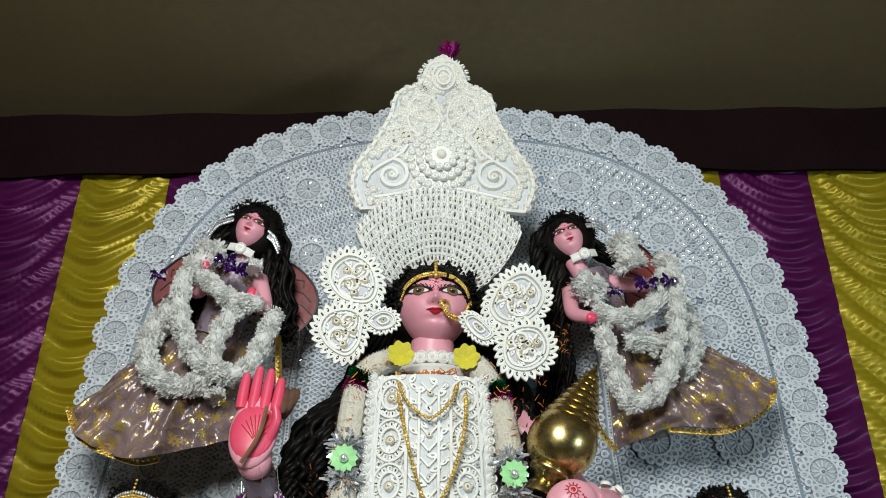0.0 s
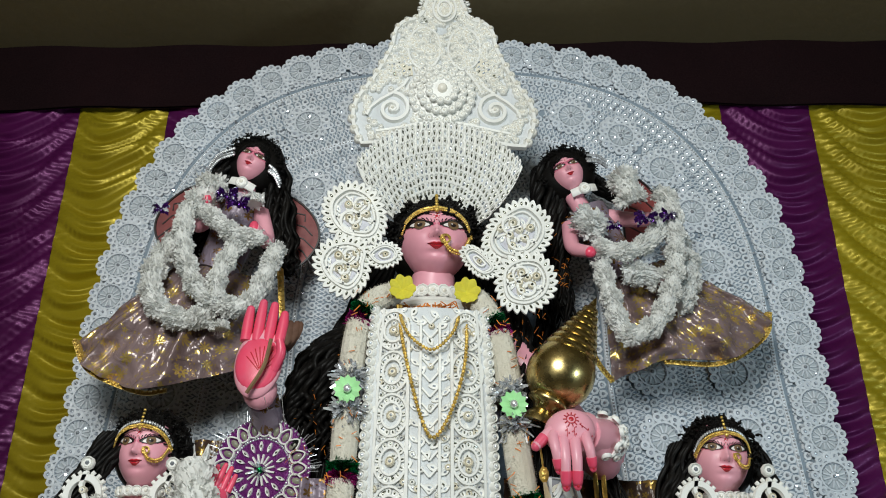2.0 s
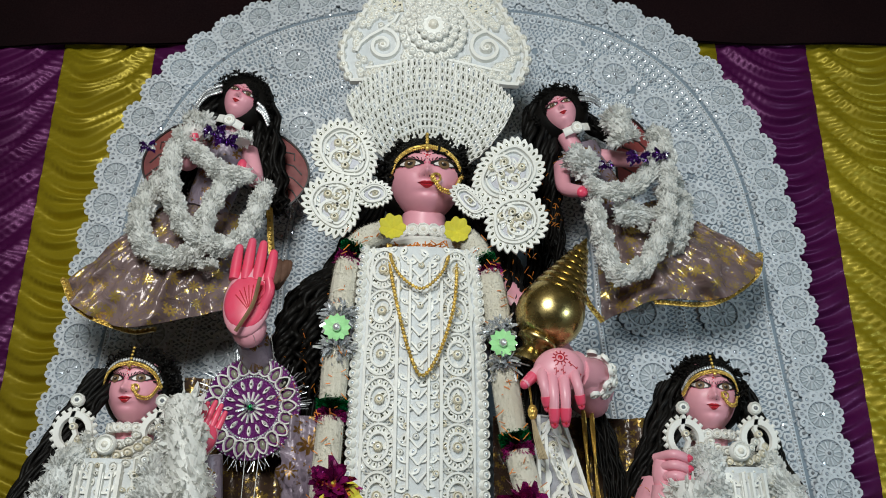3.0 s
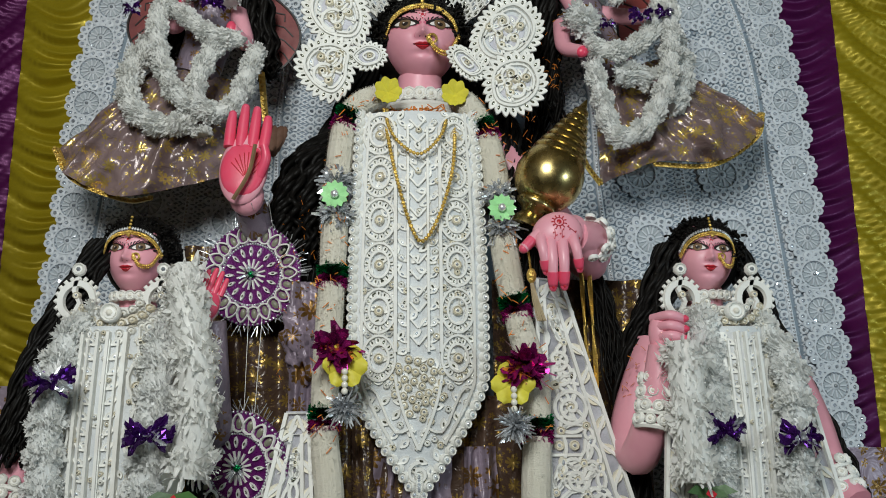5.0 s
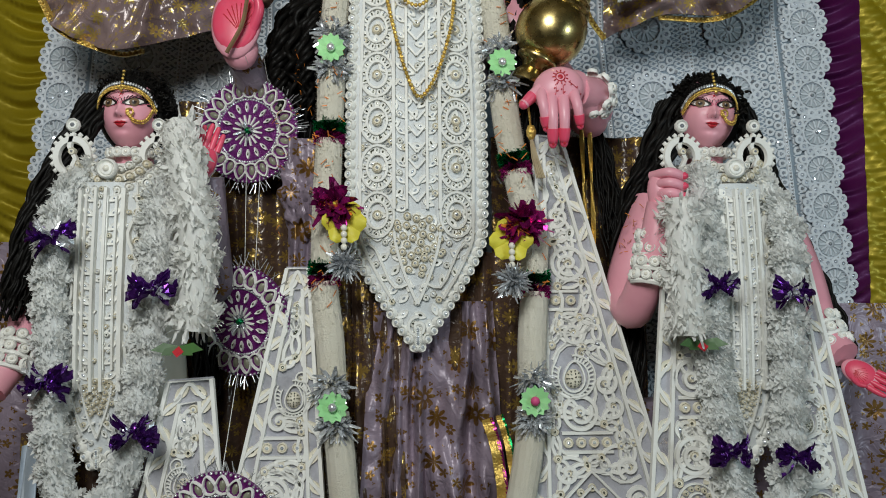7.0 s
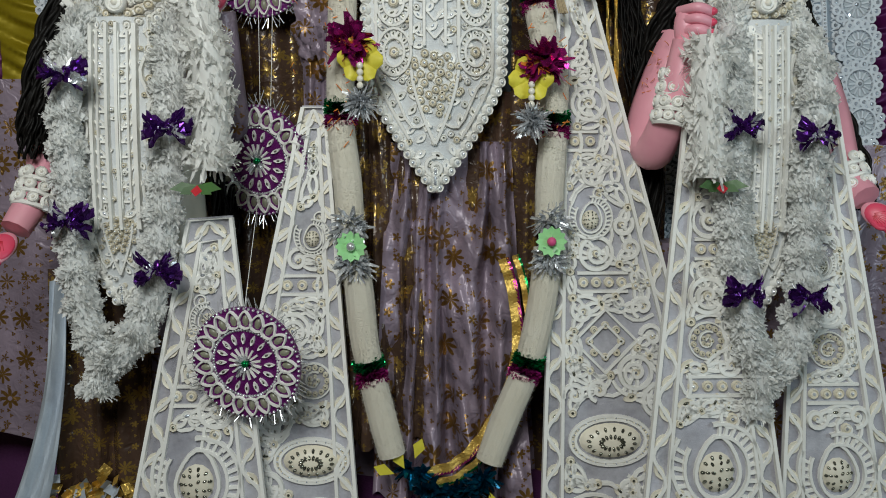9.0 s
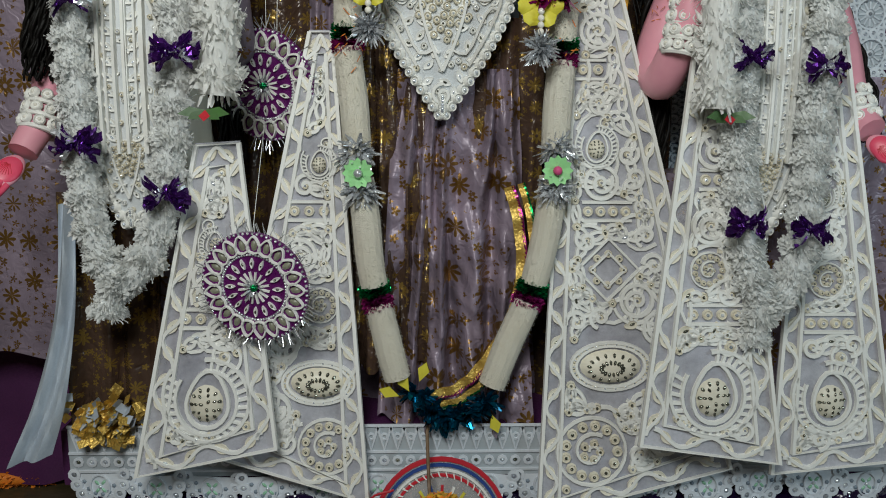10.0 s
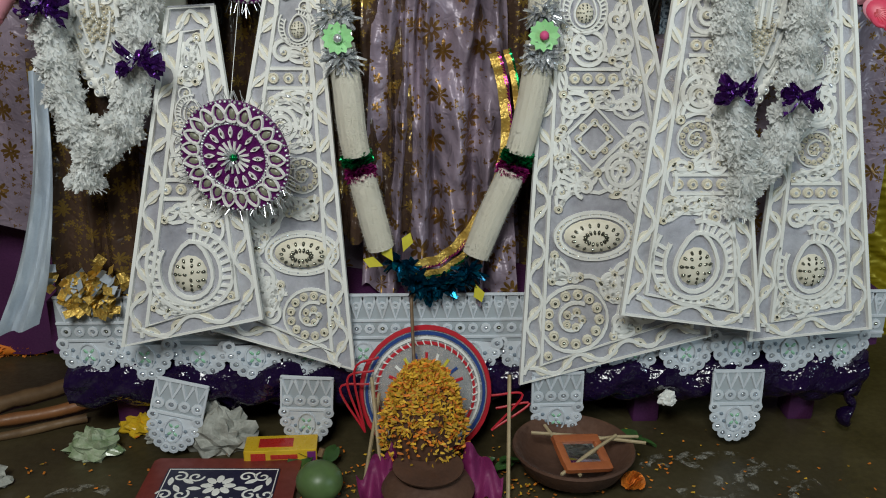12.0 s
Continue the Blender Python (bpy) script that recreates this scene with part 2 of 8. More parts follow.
GREENSKIN = surface("green_coconut_skin", (0.12, 0.2, 0.07), (0.07, 0.12, 0.04), 0.4, scale=10, fine=60)
PURPLECARD = surface("purple_card", (0.2, 0.03, 0.2), (0.15, 0.02, 0.15), 0.35)
GREENPACK = surface("green_white_plastic", (0.5, 0.55, 0.4), (0.08, 0.16, 0.04), 0.25, scale=26, fine=90)
WOODORANGE = surface("orange_brown_bamboo", (0.3, 0.12, 0.04), (0.18, 0.07, 0.025), 0.5, scale=12, fine=60)


# ---- mesh tools ----
class Geo:
    """Vertices and faces gathered into one mesh."""

    def __init__(self):
        self.v, self.f, self.m = [], [], []

    def add(self, verts, faces, mat=0):
        o = len(self.v)
        self.v.extend(tuple(p) for p in verts)
        self.f.extend(tuple(i + o for i in f) for f in faces)
        self.m.extend([mat] * len(faces))

    def tube(self, pts, r, seg=6, mat=0, closed=False, flat=1.0):
        pts = [Vector(p) for p in pts]
        n = len(pts)
        rings, side = [], None
        for i, p in enumerate(pts):
            a, b = (pts[i - 1], pts[(i + 1) % n]) if closed else (pts[max(i - 1, 0)], pts[min(i + 1, n - 1)])
            d = (b - a).normalized() if (b - a).length > 1e-9 else Vector((0, 0, 1))
            if side is None:
                side = d.orthogonal().normalized()
            side = (side - d * side.dot(d)).normalized()
            up = d.cross(side)
            rr = r(i / max(n - 1, 1)) if callable(r) else r
            rings.append([p + rr * (math.cos(k * math.tau / seg) * side + flat * math.sin(k * math.tau / seg) * up) for k in range(seg)])
        faces = []
        for i in range(n if closed else n - 1):
            j = (i + 1) % n
            faces += [(i * seg + k, i * seg + (k + 1) % seg, j * seg + (k + 1) % seg, j * seg + k) for k in range(seg)]
        if not closed:
            faces += [tuple(range(seg))[::-1], tuple((n - 1) * seg + k for k in range(seg))]
        self.add([p for ring in rings for p in ring], faces, mat)

    def ball(self, c, r, mat=0, nu=8, nv=5, m=None, bend=None):
        """An ellipsoid of radii r round c, turned by m, its unit points bent by bend."""
        r = (r, r, r) if isinstance(r, (int, float)) else r
        verts = []
        for j in range(nv + 1):
            a = math.pi * j / nv
            for i in range(nu if 0 < j < nv else 1):
                b = math.tau * i / nu
                p = Vector((math.sin(a) * math.cos(b), math.sin(a) * math.sin(b), math.cos(a)))
                if bend:
                    p = bend(p)
                p = Vector((p.x * r[0], p.y * r[1], p.z * r[2]))
                verts.append(Vector(c) + (m @ p if m else p))
        at = lambda j, i: 0 if j == 0 else (1 + (nv - 1) * nu if j == nv else 1 + (j - 1) * nu + i % nu)
        faces = []
        for j in range(nv):
            for i in range(nu):
                q = (at(j, i), at(j + 1, i), at(j + 1, i + 1), at(j, i + 1))
                faces.append(tuple(dict.fromkeys(q)))
        self.add(verts, faces, mat)

    def lathe(self, prof, m=None, seg=24, mat=0, wave=None):
        verts = []
        for r, z in prof:
            for k in range(seg):
                a = k * math.tau / seg
                rr = r * (wave(a, z) if wave else 1)
                p = Vector((rr * math.cos(a), rr * math.sin(a), z))
                verts.append(m @ p if m else p)
        faces = [(i * seg + k, i * seg + (k + 1) % seg, (i + 1) * seg + (k + 1) % seg, (i + 1) * seg + k) for i in range(len(prof) - 1) for k in range(seg)]
        if prof[-1][0] > 1e-6:
            faces.append(tuple((len(prof) - 1) * seg + k for k in range(seg)))
        if prof[0][0] > 1e-6:
            faces.append(tuple(range(seg))[::-1])
        self.add(verts, faces, mat)

    def sheet(self, fn, nu, nv, mat=0):
        verts = [fn(i / nu, j / nv) for j in range(nv + 1) for i in range(nu + 1)]
        w = nu + 1
        self.add(verts, [(j * w + i, j * w + i + 1, (j + 1) * w + i + 1, (j + 1) * w + i) for j in range(nv) for i in range(nu)], mat)

    def cloth(self, fn, nu, nv, mat=0, thick=0.003):
        """A sheet with a back, so that it has thickness."""
        self.sheet(fn, nu, nv, mat)
        self.sheet(lambda u, v: Vector(fn(1 - u, v)) + Vector((0, thick, 0)), nu, nv, mat)

    def box(self, m, mat=0, edge=0.1):
        """A box of size 2 with its edges cut, put in place by m."""
        e = 1 - edge
        verts, faces = [], []
        for z in (-1, -e, e, 1):
            k = e if abs(z) == 1 else 1
            ring = [(k, e), (e, k), (-e, k), (-k, e), (-k, -e), (-e, -k), (e, -k), (k, -e)] if k == 1 else [(e, e * 0.98), (e * 0.98, e), (-e * 0.98, e), (-e, e * 0.98), (-e, -e * 0.98), (-e * 0.98, -e), (e * 0.98, -e), (e, -e * 0.98)]
            verts += [m @ Vector((x, y, z)) for x, y in ring]
        for j in range(3):
            faces += [(j * 8 + k, j * 8 + (k + 1) % 8, j * 8 + 8 + (k + 1) % 8, j * 8 + 8 + k) for k in range(8)]
        faces += [tuple(range(8))[::-1], tuple(range(24, 32))]
        self.add(verts, faces, mat)

    # relief on a surface q(u, v, h): h metres proud of the place (u, v)
    def strip(self, q, pts, w, h, mat=0, closed=False):
        n = len(pts)
        if n < 2:
            return
        verts, faces = [], []
        for i, p in enumerate(pts):
            a, b = (pts[i - 1], pts[(i + 1) % n]) if closed else (pts[max(i - 1, 0)], pts[min(i + 1, n - 1)])
            dx, dy = b[0] - a[0], b[1] - a[1]
            d = math.hypot(dx, dy) or 1
            nx, ny = -dy / d * w / 2, dx / d * w / 2
            verts += [q(p[0] + nx, p[1] + ny, 0), q(p[0] + nx * 0.7, p[1] + ny * 0.7, h), q(p[0] - nx * 0.7, p[1] - ny * 0.7, h), q(p[0] - nx, p[1] - ny, 0)]
        for i in range(n if closed else n - 1):
            j = (i + 1) % n
            faces += [(i * 4 + k, i * 4 + k + 1, j * 4 + k + 1, j * 4 + k) for k in range(3)]
        self.add(verts, faces, mat)

    def dome(self, q, u, v, r, h, mat=0, seg=6, rings=((1, 0), (0.72, 0.7), (0, 1)), h0=0.0, turn=0.0, aspect=1.0):
        verts, faces = [], []
        c, s = math.cos(turn), math.sin(turn)
        for k, z in rings:
            if k == 0:
                verts.append(q(u, v, h0 + h * z))
            else:
                for i in range(seg):
                    a = math.tau * i / seg
                    x, y = k * r * math.cos(a), k * r * aspect * math.sin(a)
                    verts.append(q(u + c * x - s * y, v + s * x + c * y, h0 + h * z))
        for j in range(len(rings) - 1):
            for i in range(seg):
                a, b = j * seg + i, j * seg + (i + 1) % seg
                if rings[j + 1][0] == 0:
                    faces.append((a, b, (j + 1) * seg))
                else:
                    faces.append((a, b, b + seg, a + seg))
        self.add(verts, faces, mat)

    def button(self, q, u, v, r, h, mat=0, gem=1, seg=9):
        """A quilled paper coil with a stone in its middle."""
        self.dome(q, u, v, r, h, mat, seg, ((1, 0), (0.97, 0.75), (0.8, 1), (0.62, 0.5), (0.55, 0.85), (0.3, 0.9)))
        self.dome(q, u, v, r * 0.36, h * 0.5, gem, 6, h0=h * 0.8)

    def slab(self, q, outline, h0, h1, mat=0):
        n = len(outline)
        verts = [q(u, v, h0) for u, v in outline] + [q(u, v, h1) for u, v in outline]
        faces = [tuple(range(n)), tuple(range(n, 2 * n))[::-1]] + [(i, (i + 1) % n, n + (i + 1) % n, n + i) for i in range(n)]
        self.add(verts, faces, mat)


def mesh_of(name, geo, mats, smooth=True, sharp=50):
    me = bpy.data.meshes.new(name)
    me.from_pydata([tuple(p) for p in geo.v], [], geo.f)
    for m in mats if isinstance(mats, (list, tuple)) else [mats]:
        me.materials.append(m)
    me.polygons.foreach_set("material_index", geo.m)
    if smooth:
        me.polygons.foreach_set("use_smooth", [True] * len(geo.f))
        me.set_sharp_from_angle(angle=radians(sharp))
    me.validate()
    return me


def thing(name, at, label, category, group="", kind=""):
    """An Empty at the thing's base, for its parts."""
    ob = new(name)
    ob.empty_display_size = 0.05
    ob.matrix_world = Matrix.Translation(at)
    return tagged(ob, label, category, group, kind)


def part(name, geo, mats, parent, label="", kind="", smooth=True):
    """One mesh under a thing or under a part; its points are given in the world."""
    ob = new(name, mesh_of(name, geo, mats, smooth))
    ob.parent = parent
    at = Vector((0, 0, 0))
    p = parent
    while p:
        at += Vector(p.matrix_basis.translation)
        p = p.parent
    ob.location = -at
    return tagged(ob, label, kind=kind)


def piece(name, mesh, parent, m):
    """One more object on a shared mesh, at the pose m in the world."""
    ob = new(name, mesh)
    ob.parent = parent
    at = Vector((0, 0, 0))
    p = parent
    while p:
        at += Vector(p.matrix_basis.translation)
        p = p.parent
    ob.matrix_basis = Matrix.Translation(-at) @ m
    return ob


def single(name, geo, mats, label, category, group="", kind="", smooth=True, sharp=50):
    return tagged(new(name, mesh_of(name, geo, mats, smooth, sharp)), label, category, group, kind)


def curve(knots, n=12):
    """A smooth line through the knots, n steps from knot to knot."""
    pts = [Vector(k) for k in knots]
    pts = [2 * pts[0] - pts[1]] + pts + [2 * pts[-1] - pts[-2]]
    out = []
    for i in range(1, len(pts) - 2):
        a, b, c, d = pts[i - 1:i + 3]
        for k in range(n):
            t = k / n
            out.append(0.5 * (2 * b + (c - a) * t + (2 * a - 5 * b + 4 * c - d) * t * t + (3 * b - a - 3 * c + d) * t ** 3))
    return out + [pts[-2]]


def evenly(pts, step):
    """Points at even steps along a line."""
    out, left = [pts[0]], step
    for a, b in zip(pts, pts[1:]):
        d = (b - a).length
        while left <= d:
            out.append(a.lerp(b, left / d))
            left += step
        left -= d
    return out


def arc(u, v, r, a0, a1, n=14, aspect=1.0):
    return [(u + r * math.cos(radians(a0 + (a1 - a0) * i / n)), v + aspect * r * math.sin(radians(a0 + (a1 - a0) * i / n))) for i in range(n + 1)]


def spiral(u, v, r, turns, start=0.0, way=1, n=30, inner=0.12):
    return [(u + r * (1 - (1 - inner) * i / n) * math.cos(start + way * turns * math.tau * i / n), v + r * (1 - (1 - inner) * i / n) * math.sin(start + way * turns * math.tau * i / n)) for i in range(n + 1)]


rnd = random.Random(7)


# ---- the room ----
SKEW = -0.055  # the back wall stands a little askew to the statues


def wall_y(x):
    return 0.16 + SKEW * x


def flat_box(x0, x1, y0, y1, z0, z1):
    g = Geo()
    g.box(Matrix.Translation(((x0 + x1) / 2, (y0 + y1) / 2, (z0 + z1) / 2)) @ Matrix.Diagonal(((x1 - x0) / 2, (y1 - y0) / 2, (z1 - z0) / 2, 1)), 0, 0.002)
    return g


g = Geo()
g.sheet(lambda u, v: Vector((-3 + 6 * u, -5 + 5.6 * v, 0.004 * noise.noise(Vector((u * 20, v * 20, 0))))), 90, 90)
single("floor", g, FLOOR, "damp dark brown cement floor with litter", "floor", kind="structure")
single("ceiling", flat_box(-3, 3, -5, 0.6, 2.86, 2.96), CEIL, "plain brown painted ceiling", "ceiling", kind="structure", smooth=False)
w = single("wall_north", flat_box(-3, 3, 0, 0.15, 0, 2.86), WALL, "beige wall behind the curtains", "wall", kind="structure", smooth=False)
w.matrix_world = Matrix.Translation((0, 0.24, 0)) @ Euler((0, 0, math.atan(SKEW))).to_matrix().to_4x4()
# three unseen walls, added to close the room and bounce the lamps' light
single("wall_west", flat_box(-3.15, -3, -5, 0.6, 0, 2.86), WALL, "beige painted side wall, unseen, added to close the room", "wall", kind="structure", smooth=False)
single("wall_east", flat_box(3, 3.15, -5, 0.6, 0, 2.86), WALL, "beige painted side wall, unseen, added to close the room", "wall", kind="structure", smooth=False)
single("wall_south", flat_box(-3, 3, -5.15, -5, 0, 2.86), WALL, "beige painted wall added unseen behind the viewer", "wall", kind="structure", smooth=False)

g = Geo()
g.cloth(lambda u, v: Vector((-2.6 + 5.2 * u, wall_y(-2.6 + 5.2 * u) - 0.055 - 0.006 * math.sin(u * 70 + 2 * v), 2.62 + 0.235 * v + (1 - v) * 0.006 * math.sin(u * 23))), 160, 8, 0, 0.01)
single("valance", g, MAROON, "dark maroon cloth band hung along the ceiling", "valance")


def satin(x0, x1, mat, label, seed):
    """A satin panel gathered into many small sagging folds."""
    g = Geo()
    r = random.Random(seed)
    sag, ph = r.uniform(0.06, 0.1), r.uniform(0, 6)
    rise = r.uniform(0.08, 0.15) * (-1 if seed < 6 else 1)

    def at(u, v):
        x = x0 + (x1 - x0) * u
        z = 2.66 * v
        drop = sag * 4 * u * (1 - u) * (1 + 0.4 * noise.noise(Vector((seed, z * 2, 4)))) + rise * (u - 0.5) * (0.6 + 0.5 * v)
        s = (z + drop + 0.03 * noise.noise(Vector((u * 1.6 + seed, z * 3.5, 1)))) / 0.044
        k = noise.noise(Vector((u * 2.2 + 5, z * 6 + seed, seed)))
        a = s * math.tau + k * 2.6
        fold = 0.5 + 0.5 * math.sin(a + 0.5 * math.sin(a))
        fold = (0.45 + 0.55 * noise.noise(Vector((u * 1.5 + 9, z * 9, seed + 2))) ** 2) * fold + 0.3 * math.sin(s * 2.3 + ph + u * 2)
        fold *= 0.15 + 0.85 * min(1, 5 * min(u, 1 - u)) ** 0.7
        return Vector((x + 0.004 * math.sin(z * 9 + ph) * (1 - abs(2 * u - 1)), wall_y(x) - 0.014 - 0.034 * fold, z))

    g.cloth(at, 18, 760, 0, 0.004)
    return single("satin_curtain", g, mat, label, "curtain", "gathered satin wall panels", sharp=180)


xs = [-1.67, -1.385, -1.105, -0.825, -0.53, -0.24, 0.05, 0.33, 0.62, 0.9, 1.175, 1.46, 1.75]
for i, (a, b) in enumerate(zip(xs, xs[1:])):
    satin(a, b, SATIN_P if i % 2 else SATIN_Y, ("purple" if i % 2 else "yellow") + " satin curtain panel gathered in small sagging folds", i)


# ---- the arched lace backdrop ----
CX = 0.05


def arch(s):
    """The outline from the foot on one side (s = 0) over the top to the other foot (s = 1), as (x, z)."""
    side = 1 if s > 0.5 else -1
    k = 1 - abs(2 * s - 1)  # 0 at the feet, 1 at the top
    if k < 0.42:
        z = 0.3 + 1.45 * k / 0.42
        return CX + side * (0.957 + (1.75 - z) * 0.085), z
    a = (k - 0.42) / 0.58 * math.pi / 2
    c, d = max(0, math.cos(a)) ** (2 / 2.6), math.sin(a) ** (2 / 2.6)
    return CX + side * c * 0.957, 1.75 + 1.027 * d


line = [Vector((x, 0, z)) for x, z in (arch(i / 1200) for i in range(1201))]


def bd(u, v, h):
    return Vector((u, SKEW * u * 0.9 - 0.004 - h, v))


def inset(pts, d):
    """The line moved inwards by d, with its directions."""
    out = []
    for i in range(len(pts)):
        a, b = pts[max(i - 1, 0)], pts[min(i + 1, len(pts) - 1)]
        t = (b - a).normalized()
        nrm = Vector((t.z, 0, -t.x))
        out.append(pts[i] + nrm * d)
    return out


backdrop = thing("lace_backdrop", (CX, 0, 0), "tall arched backdrop of white pierced lace card with scalloped rosette edge", "backdrop")
g = Geo()
body = evenly(inset(line, 0.05), 0.05)
g.slab(bd, [(p.x, p.z) for p in body], -0.025, 0.0)
part("board", g, BOARD, backdrop, "blue-grey board behind the lace", smooth=False)


def rosette_mesh(name, r, border):
    """A round pierced rosette: a scalloped rim of coils, a bead ring, a ring of spokes and a middle stone."""
    g = Geo()
    q = lambda u, v, h: Vector((u, -h, v))
    k = 15
    if border:
        for i in range(k):
            a = math.tau * i / k
            g.dome(q, r * 0.86 * math.cos(a), r * 0.86 * math.sin(a), r * 0.2, 0.006, 0, 8, ((1, 0), (1, 0.8), (0.45, 1), (0.4, 0.2)))
            g.dome(q, r * 0.86 * math.cos(a), r * 0.86 * math.sin(a), r * 0.08, 0.004, 1, 5, h0=0.002)
        for i in range(k):
            a = math.tau * i / k
            g.slab(q, [(r * 0.62 * math.cos(a - 0.17), r * 0.62 * math.sin(a - 0.17)), (r * 0.8 * math.cos(a), r * 0.8 * math.sin(a)), (r * 0.62 * math.cos(a + 0.17), r * 0.62 * math.sin(a + 0.17))], 0.0, 0.005)
    g.strip(q, arc(0, 0, r * 0.62, 0, 360, 24)[:-1], r * 0.1, 0.006, 0, True)
    for i in range(22):
        a = math.tau * i / 22
        g.dome(q, r * 0.55 * math.cos(a), r * 0.55 * math.sin(a), r * 0.045, 0.007, 1, 5)
    for i in range(12):
        a = math.tau * i / 12
        g.strip(q, [(r * t * math.cos(a), r * t * math.sin(a)) for t in (0.2, 0.5)], r * 0.09, 0.004)
    g.dome(q, 0, 0, r * 0.2, 0.005, 0, 8)
    g.dome(q, 0, 0, r * 0.09, 0.005, 1, 6, h0=0.004)
    g.slab(q, arc(0, 0, r * 0.9, 0, 345, 22), -0.001, 0.0006, 2)
    return mesh_of(name, g, [LACE, GEM, GREYCARD], True)


rim = rosette_mesh("border_rosette", 0.056, True)
for p in evenly(inset(line, 0.052), 0.0915):
    a = math.atan2(p.z - 1.7, p.x - CX)
    piece("border_rosette", rim, backdrop, Matrix.Translation(bd(p.x, p.z, 0.003 + 0.003 * rnd.random())) @ pose(0, 0, 0, rnd.uniform(-4, 4), -math.degrees(a), rnd.uniform(-5, 5)))
med = rosette_mesh("medallion", 0.062, True)
rows = [(0.235, 0.155, 0.0), (0.44, 0.17, 0.06)]
spots = []
for d, step, off in rows:
    for p in evenly(inset(line, d), step):
        if p.z > 0.35:
            piece("medallion", med, backdrop, Matrix.Translation(bd(p.x, p.z, 0.003)) @ pose(0, 0, 0, 0, rnd.uniform(0, 30), 0))
            spots.append(p)
# bead lines that follow the edge
for d in (0.125, 0.335, 0.55):
    g = Geo()
    for p in evenly(inset(line, d), 0.0085):
        g.dome(bd, p.x, p.z, 0.0034, 0.004, 1, 5, h0=0.004)
    ln = evenly(inset(line, d), 0.02)
    g.strip(bd, [(p.x, p.z) for p in ln], 0.014, 0.004, 0)
    part("bead_line", g, [LACE, SILVER], backdrop, "line of small silver beads", "stuff")
# pierced lattice of coils and struts between the lines
g = Geo()
for row in range(30):
    d = 0.1 + row * 0.0205
    if any(abs(d - e) < 0.008 for e in (0.125, 0.335, 0.55)):
        continue
    pts = evenly(inset(line, d), 0.0235)
    zig = row % 3 == 1
    for i, p in enumerate(pts):
        if p.z < 0.3 or any((p - s).length < 0.058 for s in spots):
            continue
        if not zig:
            g.dome(bd, p.x, p.z, 0.0108, 0.0045, 0, 7, ((1, 0), (1, 0.8), (0.5, 1), (0.42, 0.3)))
            g.dome(bd, p.x, p.z, 0.004, 0.003, 1, 4, h0=0.002)
        if i + 1 < len(pts):
            n = pts[i + 1] - p
            t = Vector((n.z, 0, -n.x)) * 0.46
            a, b, c = p - t, p + n * 0.5 + t, p + n - t
            g.strip(bd, [(a.x, a.z), (b.x, b.z), (c.x, c.z)], 0.0058 if zig else 0.0048, 0.0035, 0)
            if zig:
                a, b, c = p + t, p + n * 0.5 - t, p + n + t
                g.strip(bd, [(a.x, a.z), (b.x, b.z), (c.x, c.z)], 0.0058, 0.003, 0)
rr = random.Random(21)
for i in range(1500):
    s, d = rr.random(), 0.03 + 0.62 * rr.random() ** 1.3
    k = min(int(s * 1200), 1199)
    t = (line[min(k + 1, 1200)] - line[max(k - 1, 0)]).normalized()
    p = line[k] + Vector((t.z, 0, -t.x)) * d
    if p.z < 0.4:
        continue
    tilt = pose(0, 0, 0, rr.gauss(8, 9), 0, rr.gauss(0, 9)).to_3x3()
    c, r = bd(p.x, p.z, 0.0095), rr.uniform(0.0018, 0.0036)
    rim = [tilt @ Vector((r * math.cos(a), 0, r * math.sin(a))) for a in [math.tau * j / 6 for j in range(6)]]
    g.add([c + v for v in rim] + [c + 1.5 * v + Vector((0, 0.004, 0)) for v in rim], [tuple(range(6))[::-1]] + [(j, (j + 1) % 6, 6 + (j + 1) % 6, 6 + j) for j in range(6)], 1)
part("lattice", g, [LACE, GEM], backdrop, "pierced white lace lattice with tiny stones", "stuff", smooth=False)


